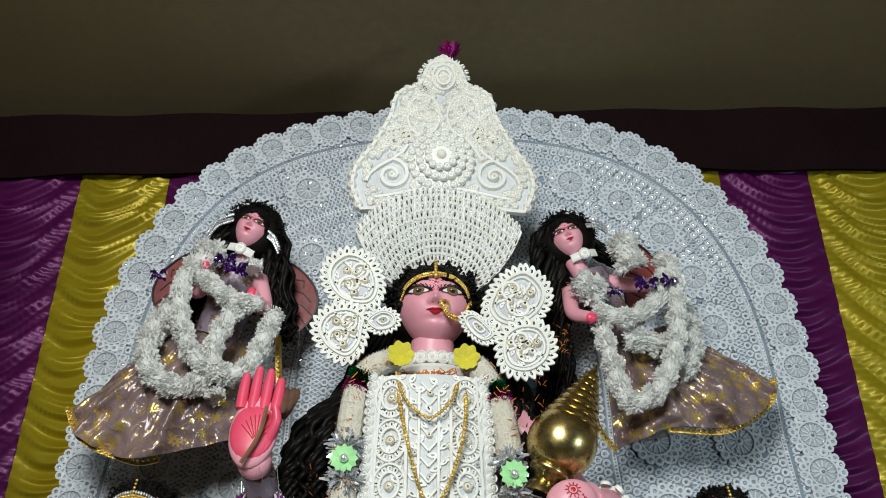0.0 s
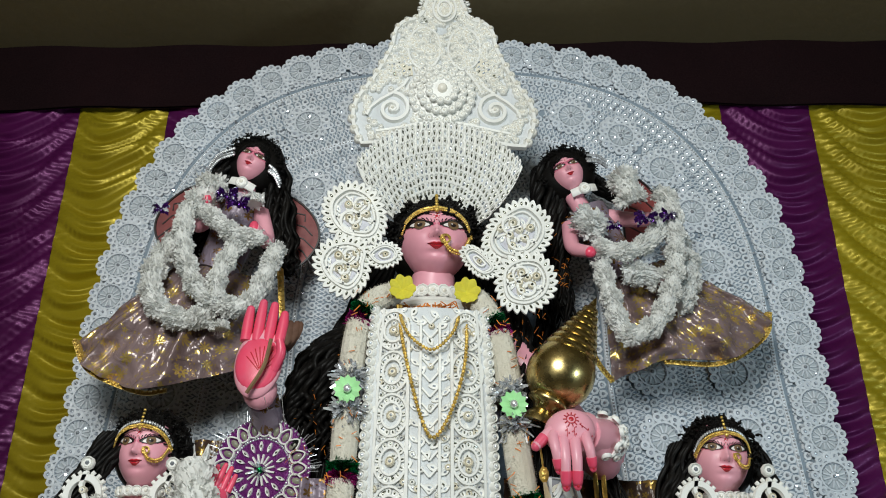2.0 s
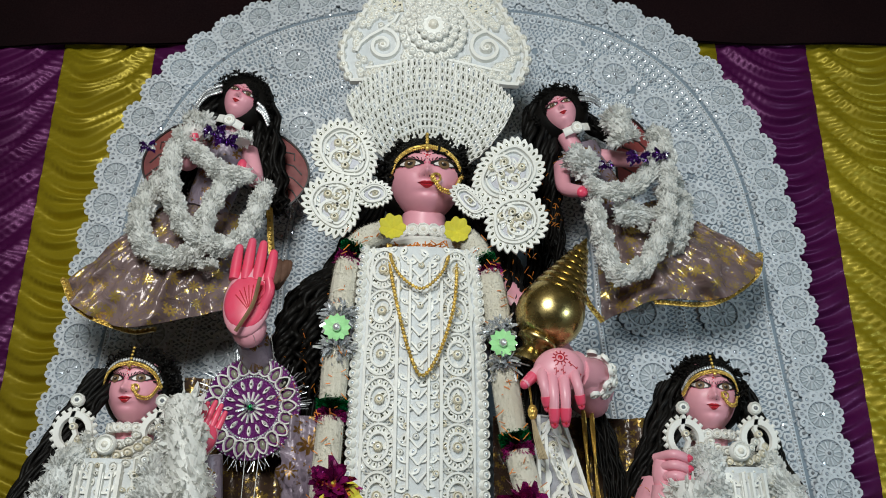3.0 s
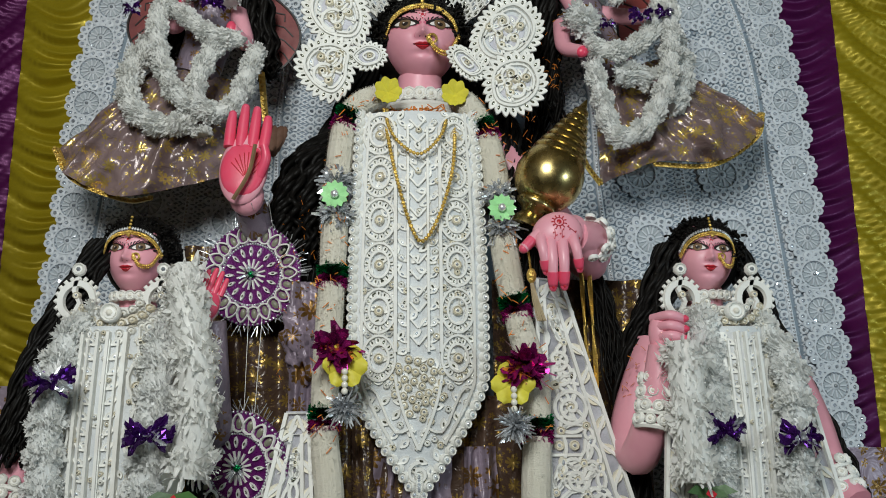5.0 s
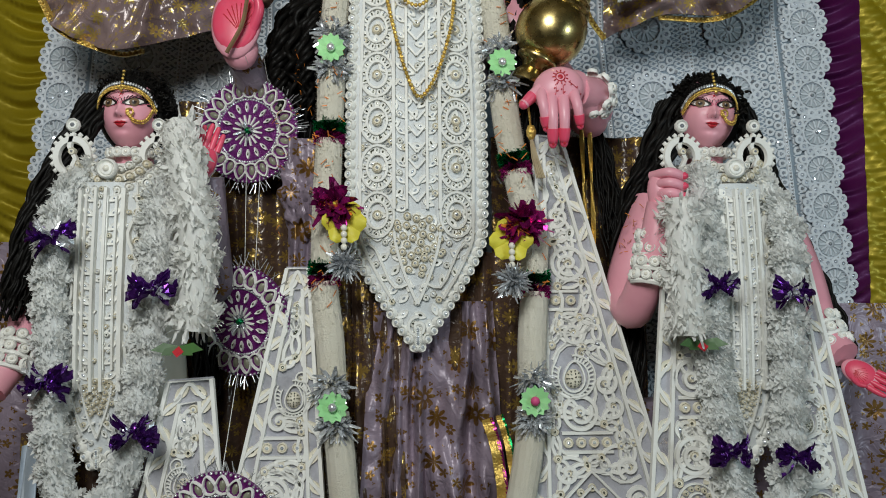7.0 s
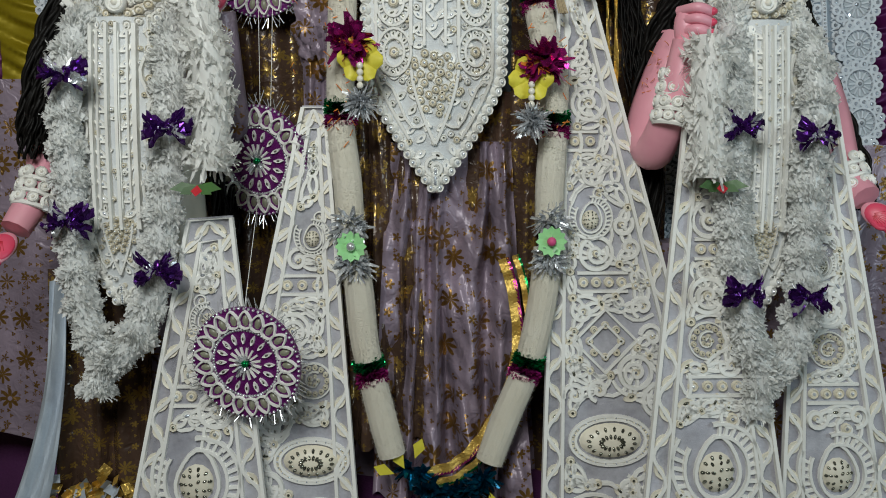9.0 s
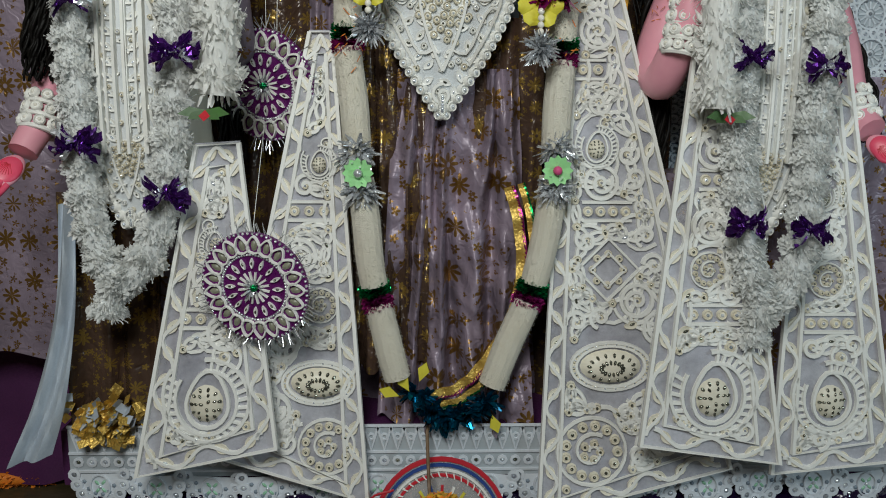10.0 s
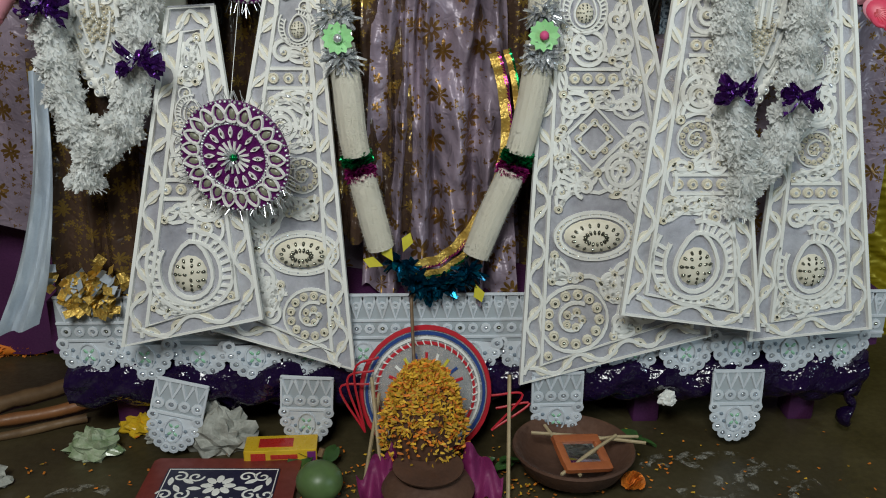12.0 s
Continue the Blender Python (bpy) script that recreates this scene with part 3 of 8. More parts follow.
# ---- statues: one plain mesh each ----
def head(g, c, w, hgt, turn=0.0, nod=0.0, big=1.0, tilt=0.0, frizz=420):
    """A painted clay head: 0 skin, 1 hair, 2 black, 3 white, 4 red, 7 brown, 9 rose."""
    m = pose(0, 0, 0, nod, tilt, turn).to_3x3()
    C = Vector(c)
    ry = w * 1.1
    bell = lambda x, s: math.exp(-(x / s) ** 2)
    jaw = lambda v: 1 - 0.2 * max(0, -v) ** 1.8 - 0.05 * max(0, v - 0.2)

    def carve(u, v):
        """How far the face stands out at (u, v), in shares of w."""
        k = abs(u)
        ridge = bell(u, 0.1) * max(0, min(1, (0.28 - v) / 0.42)) * max(0, min(1, (v + 0.26) / 0.06))
        f = 0.17 * ridge + 0.17 * bell(u, 0.1) * bell(v + 0.15, 0.08) + 0.09 * bell(k - 0.14, 0.06) * bell(v + 0.18, 0.055)
        f -= 0.075 * bell(k - 0.4, 0.24) * bell(v - 0.12, 0.13)
        f += 0.045 * bell(k - 0.42, 0.16) * bell(v - 0.1, 0.075)
        f += 0.03 * bell(k - 0.4, 0.3) * bell(v - 0.34, 0.1)
        f += 0.075 * bell(u, 0.23) * (bell(v + 0.35, 0.04) + 1.1 * bell(v + 0.445, 0.05)) - 0.035 * bell(u, 0.25) * bell(v + 0.54, 0.06)
        f += 0.1 * bell(u, 0.3) * bell(v + 0.7, 0.17) + 0.05 * bell(k - 0.5, 0.25) * bell(v + 0.24, 0.25)
        return f

    def q(u, v, h):
        uu, vv = u / w, v / hgt
        y = math.sqrt(max(0.0, 1 - min(1, (uu / jaw(vv)) ** 2 + vv * vv)))
        return C + m @ Vector((u, -ry * y - w * carve(uu, vv) * min(1, 3 * y) - h, v))

    def skin(s, t):
        a, b = radians(-104 + 208 * s), radians(-90 + 168 * t)
        vv = math.sin(b)
        uu = jaw(vv) * math.sin(a) * math.cos(b)
        y = math.cos(a) * math.cos(b)
        return C + m @ Vector((uu * w, -ry * y - w * carve(uu, vv) * max(0, min(1, 3 * y)), vv * hgt))

    g.sheet(skin, 90, 72, 0)
    # lips: a bowed upper one and a full lower one
    n = 16
    us = [2 * i / n - 1 for i in range(n + 1)]
    mid = lambda u: -0.395 + 0.035 * u * u
    up = [(0.235 * w * u, hgt * (mid(u) + (0.075 - 0.025 * bell(u, 0.16)) * (1 - abs(u) ** 1.7))) for u in us]
    ln = [(0.235 * w * u, hgt * mid(u)) for u in us]
    lo = [(0.2 * w * u, hgt * (mid(u) - 0.09 * (1 - u * u))) for u in us]
    for a, b in ((up, ln), (ln, lo)):
        vs = [q(*p, 0.012 * w) for p in a] + [q(*[(x + z) / 2 for x, z in zip(p, s)], 0.04 * w) for p, s in zip(a, b)] + [q(*p, 0.006 * w) for p in b]
        g.add(vs, [(r * (n + 1) + i, r * (n + 1) + i + 1, (r + 1) * (n + 1) + i + 1, (r + 1) * (n + 1) + i) for r in range(2) for i in range(n)], 4)
    g.strip(q, ln, 0.018 * w, 0.02 * w, 2)
    # eyes: rose lid, white, brown iris, black pupil, lashes and brow
    for s in (-1, 1):
        ex, ez = s * 0.44 * w, 0.125 * hgt

        def lid(k, t):
            c, d = math.cos(t), math.sin(t)
            return ex + s * w * 0.32 * k * c, ez + hgt * k * (0.105 * d if d > 0 else 0.07 * d) * (1 - 0.25 * c * c) + hgt * 0.03 * (c + 0.2)

        def fill(k, h, mat):
            ring = [lid(k, math.tau * i / 24) for i in range(24)]
            rows = [[q(ex + (p[0] - ex) * c, ez + (p[1] - ez) * c, h * d) for p in ring] for c, d in ((1, 0.4), (0.9, 1), (0.7, 1), (0.5, 1), (0.25, 1))]
            g.add([p for row in rows for p in row] + [q(ex, ez, h)], [(24 * r + i, 24 * r + (i + 1) % 24, 24 * r + 24 + (i + 1) % 24, 24 * r + 24 + i) for r in range(4) for i in range(24)] + [(96 + i, 96 + (i + 1) % 24, 120) for i in range(24)], mat)

        fill(1.34 if big < 1.3 else 1.9, 0.012 * w, 9)
        fill(1.14, 0.026 * w, 2)
        fill(0.86, 0.036 * w, 3)
        g.dome(q, ex, ez + 0.014 * hgt, 0.15 * w, 0.008 * w, 7, 16, h0=0.036 * w)
        g.dome(q, ex, ez + 0.014 * hgt, 0.075 * w, 0.008 * w, 2, 12, h0=0.042 * w)
        # white dot painted as a glint of light beside the pupil
        g.dome(q, ex - 0.03 * w, ez + 0.036 * hgt, 0.022 * w, 0.008 * w, 3, 8, h0=0.048 * w)
        g.strip(q, [lid(1.06, radians(a)) for a in range(-14, 190, 12)], 0.045 * w, 0.046 * w, 2)
        for a in range(4, 172, 14):
            g.strip(q, [lid(1.08, radians(a)), lid(1.36, radians(a - 9)), lid(1.68, radians(a - 22))], 0.018 * w, 0.045 * w, 2)
        for a in range(200, 345, 24):
            g.strip(q, [lid(1.02, radians(a)), lid(1.25, radians(a + 6))], 0.013 * w, 0.034 * w, 2)
        brow = [(s * w * (0.13 + 0.085 * i), hgt * (0.375 + 0.075 * math.sin(i / 8 * 2.9) - 0.006 * i)) for i in range(9)]
        g.strip(q, brow, 0.02 * w, 0.026 * w, 2)
    for s in (-1, 1):
        g.dome(q, s * 0.075 * w, -0.235 * hgt, 0.026 * w, 0.006 * w, 2, 8, aspect=0.6)
        g.strip(q, [(s * (0.18 + 0.03 * math.sin(t)) * w, (-0.13 - 0.035 * t) * hgt) for t in (0, 1, 2, 3)], 0.014 * w, 0.006 * w, 9)
    # forehead marks
    g.dome(q, 0, 0.34 * hgt, 0.04 * w, 0.02 * w, 4, 10)
    g.dome(q, 0, 0.235 * hgt, 0.022 * w, 0.015 * w, 4, 8)
    for i in range(9):
        a = math.tau * i / 9
        g.dome(q, 0.075 * w * math.cos(a), 0.345 * hgt + 0.075 * w * math.sin(a), 0.02 * w, 0.015 * w, 3 if i % 2 else 4, 6)
    # hair: a cap and many small curls
    tall = 1.0 if big < 1.3 else 1.24
    g.ball(C + m @ Vector((0, 0.42 * w, 0.08 * hgt * tall ** 3)), (w * 1.2 * big, ry * 0.98, hgt * 1.1 * tall), 1, 20, 14, m)
    rr = random.Random(int(w * 1e4) + int(abs(c[0]) * 1e3))
    for i in range(frizz):
        a = math.pi * (rr.random() * 1.3 - 0.15)
        k = rr.uniform(0.8, 1.06 if i % 4 else 1.2)
        z = math.sin(a)
        p = C + m @ Vector((math.cos(a) * w * 1.12 * big * k, (-0.62 + 0.75 * rr.random() + 0.25 * abs(math.cos(a))) * w, 0.13 * hgt + z * hgt * 0.84 * tall ** 1.4 * k))
        d = Vector((rr.uniform(-1, 1), rr.uniform(-1, 0.2), rr.uniform(-1, 1))).normalized()
        e = d.orthogonal().normalized()
        r0 = w * rr.uniform(0.05, 0.11)
        g.tube([p + r0 * (math.cos(t) * d + math.sin(t) * e) + d.cross(e) * r0 * 0.16 * t for t in (0, 1, 2, 3, 4, 5)], w * 0.034, 5, 1)
    for i in range(frizz * 3):
        u, v = rr.uniform(-1, 1), rr.uniform(-0.3, 0.97)
        edge = (u / 0.95) ** 2 + ((v + 0.32) / (0.86 + 0.05 * math.cos(9 * u))) ** 2
        if edge < 1 or (u / jaw(v)) ** 2 + v * v > 0.98:
            continue
        p = q(u * w, v * hgt, w * rr.uniform(0.02, 0.07))
        d = m @ Vector((rr.uniform(-1, 1), rr.uniform(-0.5, 0.2), rr.uniform(-1, 1))).normalized()
        e = d.orthogonal().normalized()
        r0 = w * rr.uniform(0.05, 0.1)
        g.tube([p + r0 * (math.cos(t) * d + math.sin(t) * e) + d.cross(e) * r0 * 0.16 * t for t in (0, 1, 2, 3, 4, 5)], w * 0.034, 5, 1)
    return q


def lock(g, knots, r, n=9, mat=1, seed=0):
    """A hank of wavy hair along a line."""
    rr = random.Random(seed)
    base = curve(knots, 9)
    for k in range(n * 4):
        a, d = rr.uniform(0, 6.3), r * math.sqrt(rr.random())
        ox, oy, ph, fq = d * math.cos(a), d * math.sin(a) * 0.7, rr.uniform(0, 6), rr.uniform(0.7, 1.3)
        pts = [p + Vector((ox + 0.16 * r * math.sin(i * fq + ph), oy + 0.14 * r * math.cos(i * fq + ph), 0)) for i, p in enumerate(base)]
        cut = rr.randint(0, 4)
        g.tube(pts[:len(pts) - cut], lambda t: r * 0.17 * (1.0 - 0.6 * t * t), 5, mat)


def palm(g, c, size, m, curl=0.0, flip=1, skin=0, paint=5):
    """An open hand: long palm, four fingers and a thumb."""
    C = Vector(c)
    R = Vector((size * 0.46, size * 0.15, size * 0.64))
    g.ball(C + m @ Vector((0, -size * 0.01, -size * 0.08)), R, paint, 22, 16, m)

    def q(u, v, h):
        k = math.sqrt(max(0.02, 1 - (u / R.x) ** 2 - (v / R.z) ** 2))
        return C + m @ Vector((u, -size * 0.01 - R.y * k - h, v - size * 0.08))

    if paint == 5:
        for k in range(9):
            a = radians(35 + 13 * k)
            g.strip(q, [(flip * size * (0.12 - t * 0.5 * math.cos(a)), size * (-0.28 + 0.72 * t * math.sin(a))) for t in (0.15, 0.4, 0.65, 0.85)], size * 0.022, size * 0.008, 4)
    g.ball(C + m @ Vector((0, size * 0.06, -size * 0.05)), (size * 0.5, size * 0.2, size * 0.8), skin, 18, 14, m)
    for i in range(4):
        x = (i - 1.5) * size * 0.235
        ln = size * (0.66, 0.84, 0.8, 0.6)[i]
        pts = [C + m @ Vector((x, 0, size * 0.4)), C + m @ Vector((x * 1.05, -curl * ln * 0.2, size * 0.5 + ln * 0.5)), C + m @ Vector((x * 1.05, -curl * ln * 0.7, size * 0.5 + ln * (1 - 0.35 * curl)))]
        g.tube(curve(pts, 5), lambda t: size * 0.118 * (1 - 0.25 * t ** 3), 10, paint)
        g.ball(pts[-1], size * 0.09, paint, 10, 6)
    pts = [C + m @ Vector((flip * size * 0.34, 0, -size * 0.2)), C + m @ Vector((flip * size * 0.46, -size * 0.16, size * 0.12)), C + m @ Vector((flip * size * 0.4, -size * 0.24, size * 0.38))]
    g.tube(curve(pts, 5), lambda t: size * 0.12 * (1 - 0.3 * t), 10, paint)


def drooping_hand(g):
    """A hand hanging from the wrist, its back to the front, red at the finger tips and drawn with a red flower."""
    C, R = Vector((0.272, -0.452, 1.473)), Vector((0.052, 0.034, 0.045))
    m = pose(0, 0, 0, 0, -16, 0).to_3x3()
    g.ball(C, R, 0, 24, 18, m)
    g.tube(curve([(0.312, -0.42, 1.487), (0.29, -0.44, 1.482), (0.262, -0.455, 1.46)], 6), lambda t: 0.034 - 0.003 * t, 14, 0)
    for k, (x0, z0, x1, z1, r) in enumerate(((0.234, 1.455, 0.243, 1.393, 0.0108), (0.254, 1.447, 0.255, 1.362, 0.0115), (0.277, 1.446, 0.277, 1.364, 0.0115), (0.299, 1.456, 0.309, 1.398, 0.0105))):
        pts = curve([(x0 + 0.006, -0.455, z0 + 0.02), (x0, -0.478, z0), (x0 + (x1 - x0) * 0.4, -0.488, z0 + (z1 - z0) * 0.45), (x1, -0.478, z1)], 7)
        g.tube(pts, lambda t: r * (1.02 - 0.3 * t ** 3), 12, 0)
        tip = pts[-5:]
        g.tube(tip, lambda t: r * (1.02 - 0.27 * t ** 2), 12, 5)
        g.ball(pts[-1], (r * 0.72, r * 0.7, r * 0.9), 5, 10, 8)
        g.ball(pts[-1] + Vector((0, -r * 0.55, r * 0.2)), (r * 0.4, r * 0.25, r * 0.75), 4, 8, 6)
    th = curve([(0.238, -0.46, 1.475), (0.218, -0.47, 1.456), (0.2, -0.475, 1.438)], 6)
    g.tube(th, lambda t: 0.0135 * (1 - 0.25 * t), 12, 0)
    g.tube(th[-7:], lambda t: 0.0125 * (1 - 0.2 * t), 12, 5)
    g.ball(th[-1], 0.0095, 5, 10, 8)
    # red drawing on the back of the hand

    def q(u, v, h):
        k = math.sqrt(max(0.02, 1 - (u / R.x) ** 2 - (v / R.z) ** 2))
        return C + m @ Vector((u, -(R.y + 0.001) * k - h, v))

    g.dome(q, 0.004, 0.018, 0.005, 0.001, 4, 9)
    g.strip(q, arc(0.004, 0.018, 0.009, 0, 360, 16)[:-1], 0.002, 0.001, 4, True)
    for i in range(11):
        a = math.tau * i / 11
        g.strip(q, [(0.004 + k * math.cos(a), 0.018 + k * math.sin(a)) for k in (0.0105, 0.0155)], 0.0024, 0.001, 4)
    for x0, z0, dx, bend in ((-0.01, 0.006, -0.02, 0.006), (0.004, 0.0, 0.004, -0.006), (0.016, 0.004, 0.016, 0.006)):
        vine = [(x0 + dx * t + bend * math.sin(3 * t), z0 - 0.034 * t) for t in (0, 0.2, 0.4, 0.6, 0.8, 1)]
        g.strip(q, vine, 0.0012, 0.0008, 4)
        for k, (u, v) in enumerate(vine):
            g.dome(q, u + 0.003 * (-1) ** k, v, 0.0022, 0.0008, 4, 6, aspect=0.6, turn=0.8)


STATUE = [SKIN, HAIR, INK, EYEWHITE, RED, PALM, FOIL, WOOD, IVORY, ROSE, SKIRTFOIL]


def torso(g, c, sx, sy, z0, z1, mat=8):
    prof = []
    for i in range(13):
        t = i / 12
        k = 1.0 - 0.22 * math.sin(t * math.pi) if t < 0.6 else 1.02 - 0.55 * max(0, (t - 0.72) / 0.28) ** 2
        prof.append((k, z0 + (z1 - z0) * t))
    g.lathe(prof, Matrix.Translation((c[0], c[1], 0)) @ Matrix.Diagonal((sx, sy, 1, 1)), 20, mat)


# the tall middle statue
g = Geo()
head(g, (0.008, -0.235, 1.983), 0.09, 0.101, 0, 3, 1.1)
g.tube([(0, -0.21, 1.76), (0.002, -0.22, 1.83), (0.004, -0.225, 1.9)], lambda t: 0.058 - 0.006 * t, 16, 0)
torso(g, (0, -0.2), 0.16, 0.13, 0.98, 1.83, 6)
g.lathe([(0.0, 0.331), (0.3, 0.331), (0.26, 0.6), (0.21, 0.9), (0.17, 1.1)], Matrix.Translation((0, -0.12, 0)) @ Matrix.Diagonal((1, 0.55, 1, 1)), 24, 6)
g.tube(curve([(-0.17, -0.2, 1.74), (-0.28, -0.2, 1.62), (-0.34, -0.2, 1.53), (-0.35, -0.3, 1.53), (-0.355, -0.36, 1.555)], 8), lambda t: 0.045 - 0.012 * t, 12, 6)
g.ball((-0.357, -0.395, 1.565), (0.036, 0.03, 0.04), 0, 14, 10)
g.tube(curve([(0.17, -0.2, 1.74), (0.28, -0.22, 1.6), (0.36, -0.3, 1.45), (0.345, -0.38, 1.46), (0.31, -0.42, 1.48)], 8), lambda t: 0.046 - 0.014 * t, 14, 0)
g.tube([(0.37, -0.32, 1.46), (0.35, -0.39, 1.478), (0.31, -0.43, 1.475)], lambda t: 0.042 - 0.008 * t, 14, 0)
palm(g, (-0.362, -0.415, 1.625), 0.1, pose(0, 0, 0, -8, 4, 0).to_3x3(), 0.05, 1)
drooping_hand(g)
lock(g, [(-0.1, -0.17, 2.0), (-0.18, -0.2, 1.8), (-0.24, -0.24, 1.66), (-0.25, -0.26, 1.5), (-0.235, -0.26, 1.3), (-0.225, -0.26, 1.15)], 0.035, 12, seed=1)
lock(g, [(-0.18, -0.2, 1.76), (-0.24, -0.27, 1.68), (-0.265, -0.29, 1.58), (-0.26, -0.29, 1.52), (-0.25, -0.29, 1.44)], 0.052, 22, seed=5)
lock(g, [(0.11, -0.17, 2.0), (0.18, -0.2, 1.8), (0.2, -0.22, 1.66), (0.22, -0.25, 1.5), (0.24, -0.28, 1.3)], 0.045, 14, seed=2)
lock(g, [(0.3, -0.12, 1.85), (0.27, -0.15, 1.7), (0.3, -0.2, 1.55), (0.36, -0.27, 1.45), (0.4, -0.3, 1.3), (0.41, -0.33, 1.15)], 0.028, 8, seed=3)
single("goddess_statue", g, STATUE, "tall pink-faced clay statue with black hair and raised hand", "statue", sharp=80)


def side_statue(name, x, sgn, label):
    g = Geo()
    head(g, (x, -0.34, 1.447), 0.059, 0.081, -6, 0, 1.12, 2.5 + sgn * 2.5, 330)
    g.tube([(x, -0.32, 1.29), (x, -0.325, 1.4)], 0.038, 14, 0)
    torso(g, (x, -0.34), 0.135, 0.1, 0.8, 1.335)
    g.lathe([(0.0, 0.331), (0.22, 0.331), (0.2, 0.5), (0.15, 0.85)], Matrix.Translation((x, -0.3, 0)) @ Matrix.Diagonal((1, 0.6, 1, 1)), 24, 6)
    return g


g = side_statue("", -0.583, -1, "")
g.tube(curve([(-0.46, -0.34, 1.27), (-0.41, -0.36, 1.1), (-0.4, -0.42, 1.15), (-0.405, -0.45, 1.3)], 8), lambda t: 0.04 - 0.012 * t, 10, 6)
palm(g, (-0.412, -0.46, 1.335), 0.052, pose(0, 0, 0, -5, 18, 25).to_3x3(), 0.3, -1)
g.tube(curve([(-0.71, -0.34, 1.26), (-0.76, -0.36, 1.1), (-0.765, -0.42, 0.98), (-0.79, -0.48, 0.9)], 8), lambda t: 0.042 - 0.014 * t, 10, 0)
palm(g, (-0.815, -0.5, 0.865), 0.05, pose(0, 0, 0, 40, 215, 0).to_3x3(), 0.3, 1)
lock(g, [(-0.64, -0.36, 1.48), (-0.685, -0.39, 1.37), (-0.73, -0.42, 1.25), (-0.755, -0.44, 1.12), (-0.76, -0.45, 1.03)], 0.032, 14, seed=11)
lock(g, [(-0.53, -0.33, 1.48), (-0.49, -0.31, 1.36), (-0.45, -0.31, 1.2), (-0.43, -0.34, 0.95), (-0.43, -0.36, 0.86)], 0.026, 10, seed=12)
single("attendant_statue", g, STATUE, "smaller pink-faced clay statue in white ornaments, one hand raised", "statue", "side statues", sharp=80)

g = side_statue("", 0.606, 1, "")
g.tube(curve([(0.49, -0.34, 1.26), (0.42, -0.38, 1.1), (0.415, -0.44, 1.04), (0.435, -0.5, 1.13), (0.455, -0.51, 1.24)], 8), lambda t: 0.046 - 0.018 * t, 12, 0)
for i in range(4):
    z = 1.295 - i * 0.019
    g.tube(curve([(0.44, -0.5, z), (0.462, -0.535, z + 0.002), (0.486, -0.53, z - 0.004), (0.49, -0.51, z - 0.008)], 4), 0.0095, 8, 0)
    g.ball((0.489, -0.528, z - 0.004), (0.014, 0.012, 0.008), 5, 8, 5)
g.ball((0.455, -0.505, 1.265), (0.026, 0.022, 0.042), 0, 12, 8)
g.tube(curve([(0.73, -0.34, 1.27), (0.79, -0.36, 1.12), (0.8, -0.42, 1.0), (0.815, -0.48, 0.95)], 8), lambda t: 0.044 - 0.016 * t, 10, 0)
palm(g, (0.838, -0.5, 0.915), 0.048, pose(0, 0, 0, 30, 125, 0).to_3x3(), 0.2, 1)
lock(g, [(0.545, -0.33, 1.48), (0.5, -0.33, 1.36), (0.455, -0.33, 1.25), (0.43, -0.34, 1.1), (0.415, -0.36, 0.9), (0.41, -0.38, 0.75)], 0.036, 14, seed=21)
lock(g, [(0.665, -0.33, 1.48), (0.72, -0.32, 1.36), (0.77, -0.33, 1.22), (0.81, -0.36, 1.1), (0.845, -0.38, 1.0), (0.86, -0.39, 0.92)], 0.032, 14, seed=22)
lock(g, [(0.5, -0.42, 1.1), (0.485, -0.5, 0.95), (0.483, -0.53, 0.82)], 0.011, 4, seed=23)
single("attendant_statue", g, STATUE, "smaller pink-faced clay statue in white ornaments, holding up a fist", "statue", "side statues", sharp=80)


# flying dolls on the backdrop
def fan_skirt(g, waist, hem, fold, mat=10, n=110):
    """A skirt from a waist line to a hem line, in folds."""
    W, Hm = curve(waist, 12), curve(hem, 12)
    pick = lambda L, u: L[min(int(u * (len(L) - 1)), len(L) - 2)].lerp(L[min(int(u * (len(L) - 1)), len(L) - 2) + 1], u * (len(L) - 1) - min(int(u * (len(L) - 1)), len(L) - 2))

    def at(u, v):
        p = pick(W, u).lerp(pick(Hm, u), v)
        k = noise.noise(Vector((u * 4 + W[0].x, v * 2.5, 3))) * 3
        f = 0.7 * math.sin(u * 19 + k) + 0.5 * math.sin(u * 37 + 2 * k + 3 * v) + 1.1 * noise.noise(Vector((u * 9, v * 5, W[0].x))) + 0.6 * noise.noise(Vector((u * 20, v * 11, 7)))
        return p + Vector((0, fold * (0.3 + 0.7 * v) * f - 0.05 * math.sin(v * 2.2) * math.sin(math.pi * u), 0.3 * fold * v * f))

    g.cloth(at, n, 40, mat, 0.004)
    return Hm


def doll(c, w, turn, lean):
    g = Geo()
    head(g, c, w, w * 1.32, turn, 2, 1.5, lean, 520)
    return g


g = doll((-0.457, -0.215, 2.21), 0.042, 4, 22)
g.tube([(-0.47, -0.2, 2.16), (-0.48, -0.19, 2.1)], 0.024, 12, 0)
g.tube(curve([(-0.485, -0.17, 2.12), (-0.5, -0.17, 2.03), (-0.53, -0.16, 1.93)], 6), lambda t: 0.06 - 0.008 * t, 14, 6)
for k in ([(-0.54, -0.19, 2.09), (-0.57, -0.24, 2.02), (-0.545, -0.29, 2.07)], [(-0.43, -0.19, 2.08), (-0.4, -0.24, 1.98), (-0.425, -0.29, 1.99)]):
    g.tube(curve(k, 6), lambda t: 0.022 - 0.007 * t, 10, 0)
    g.ball(k[-1], (0.013, 0.012, 0.02), 5, 8, 6)
lock(g, [(-0.5, -0.19, 2.24), (-0.55, -0.18, 2.15), (-0.595, -0.16, 2.05), (-0.6, -0.15, 1.98)], 0.045, 16, seed=31)
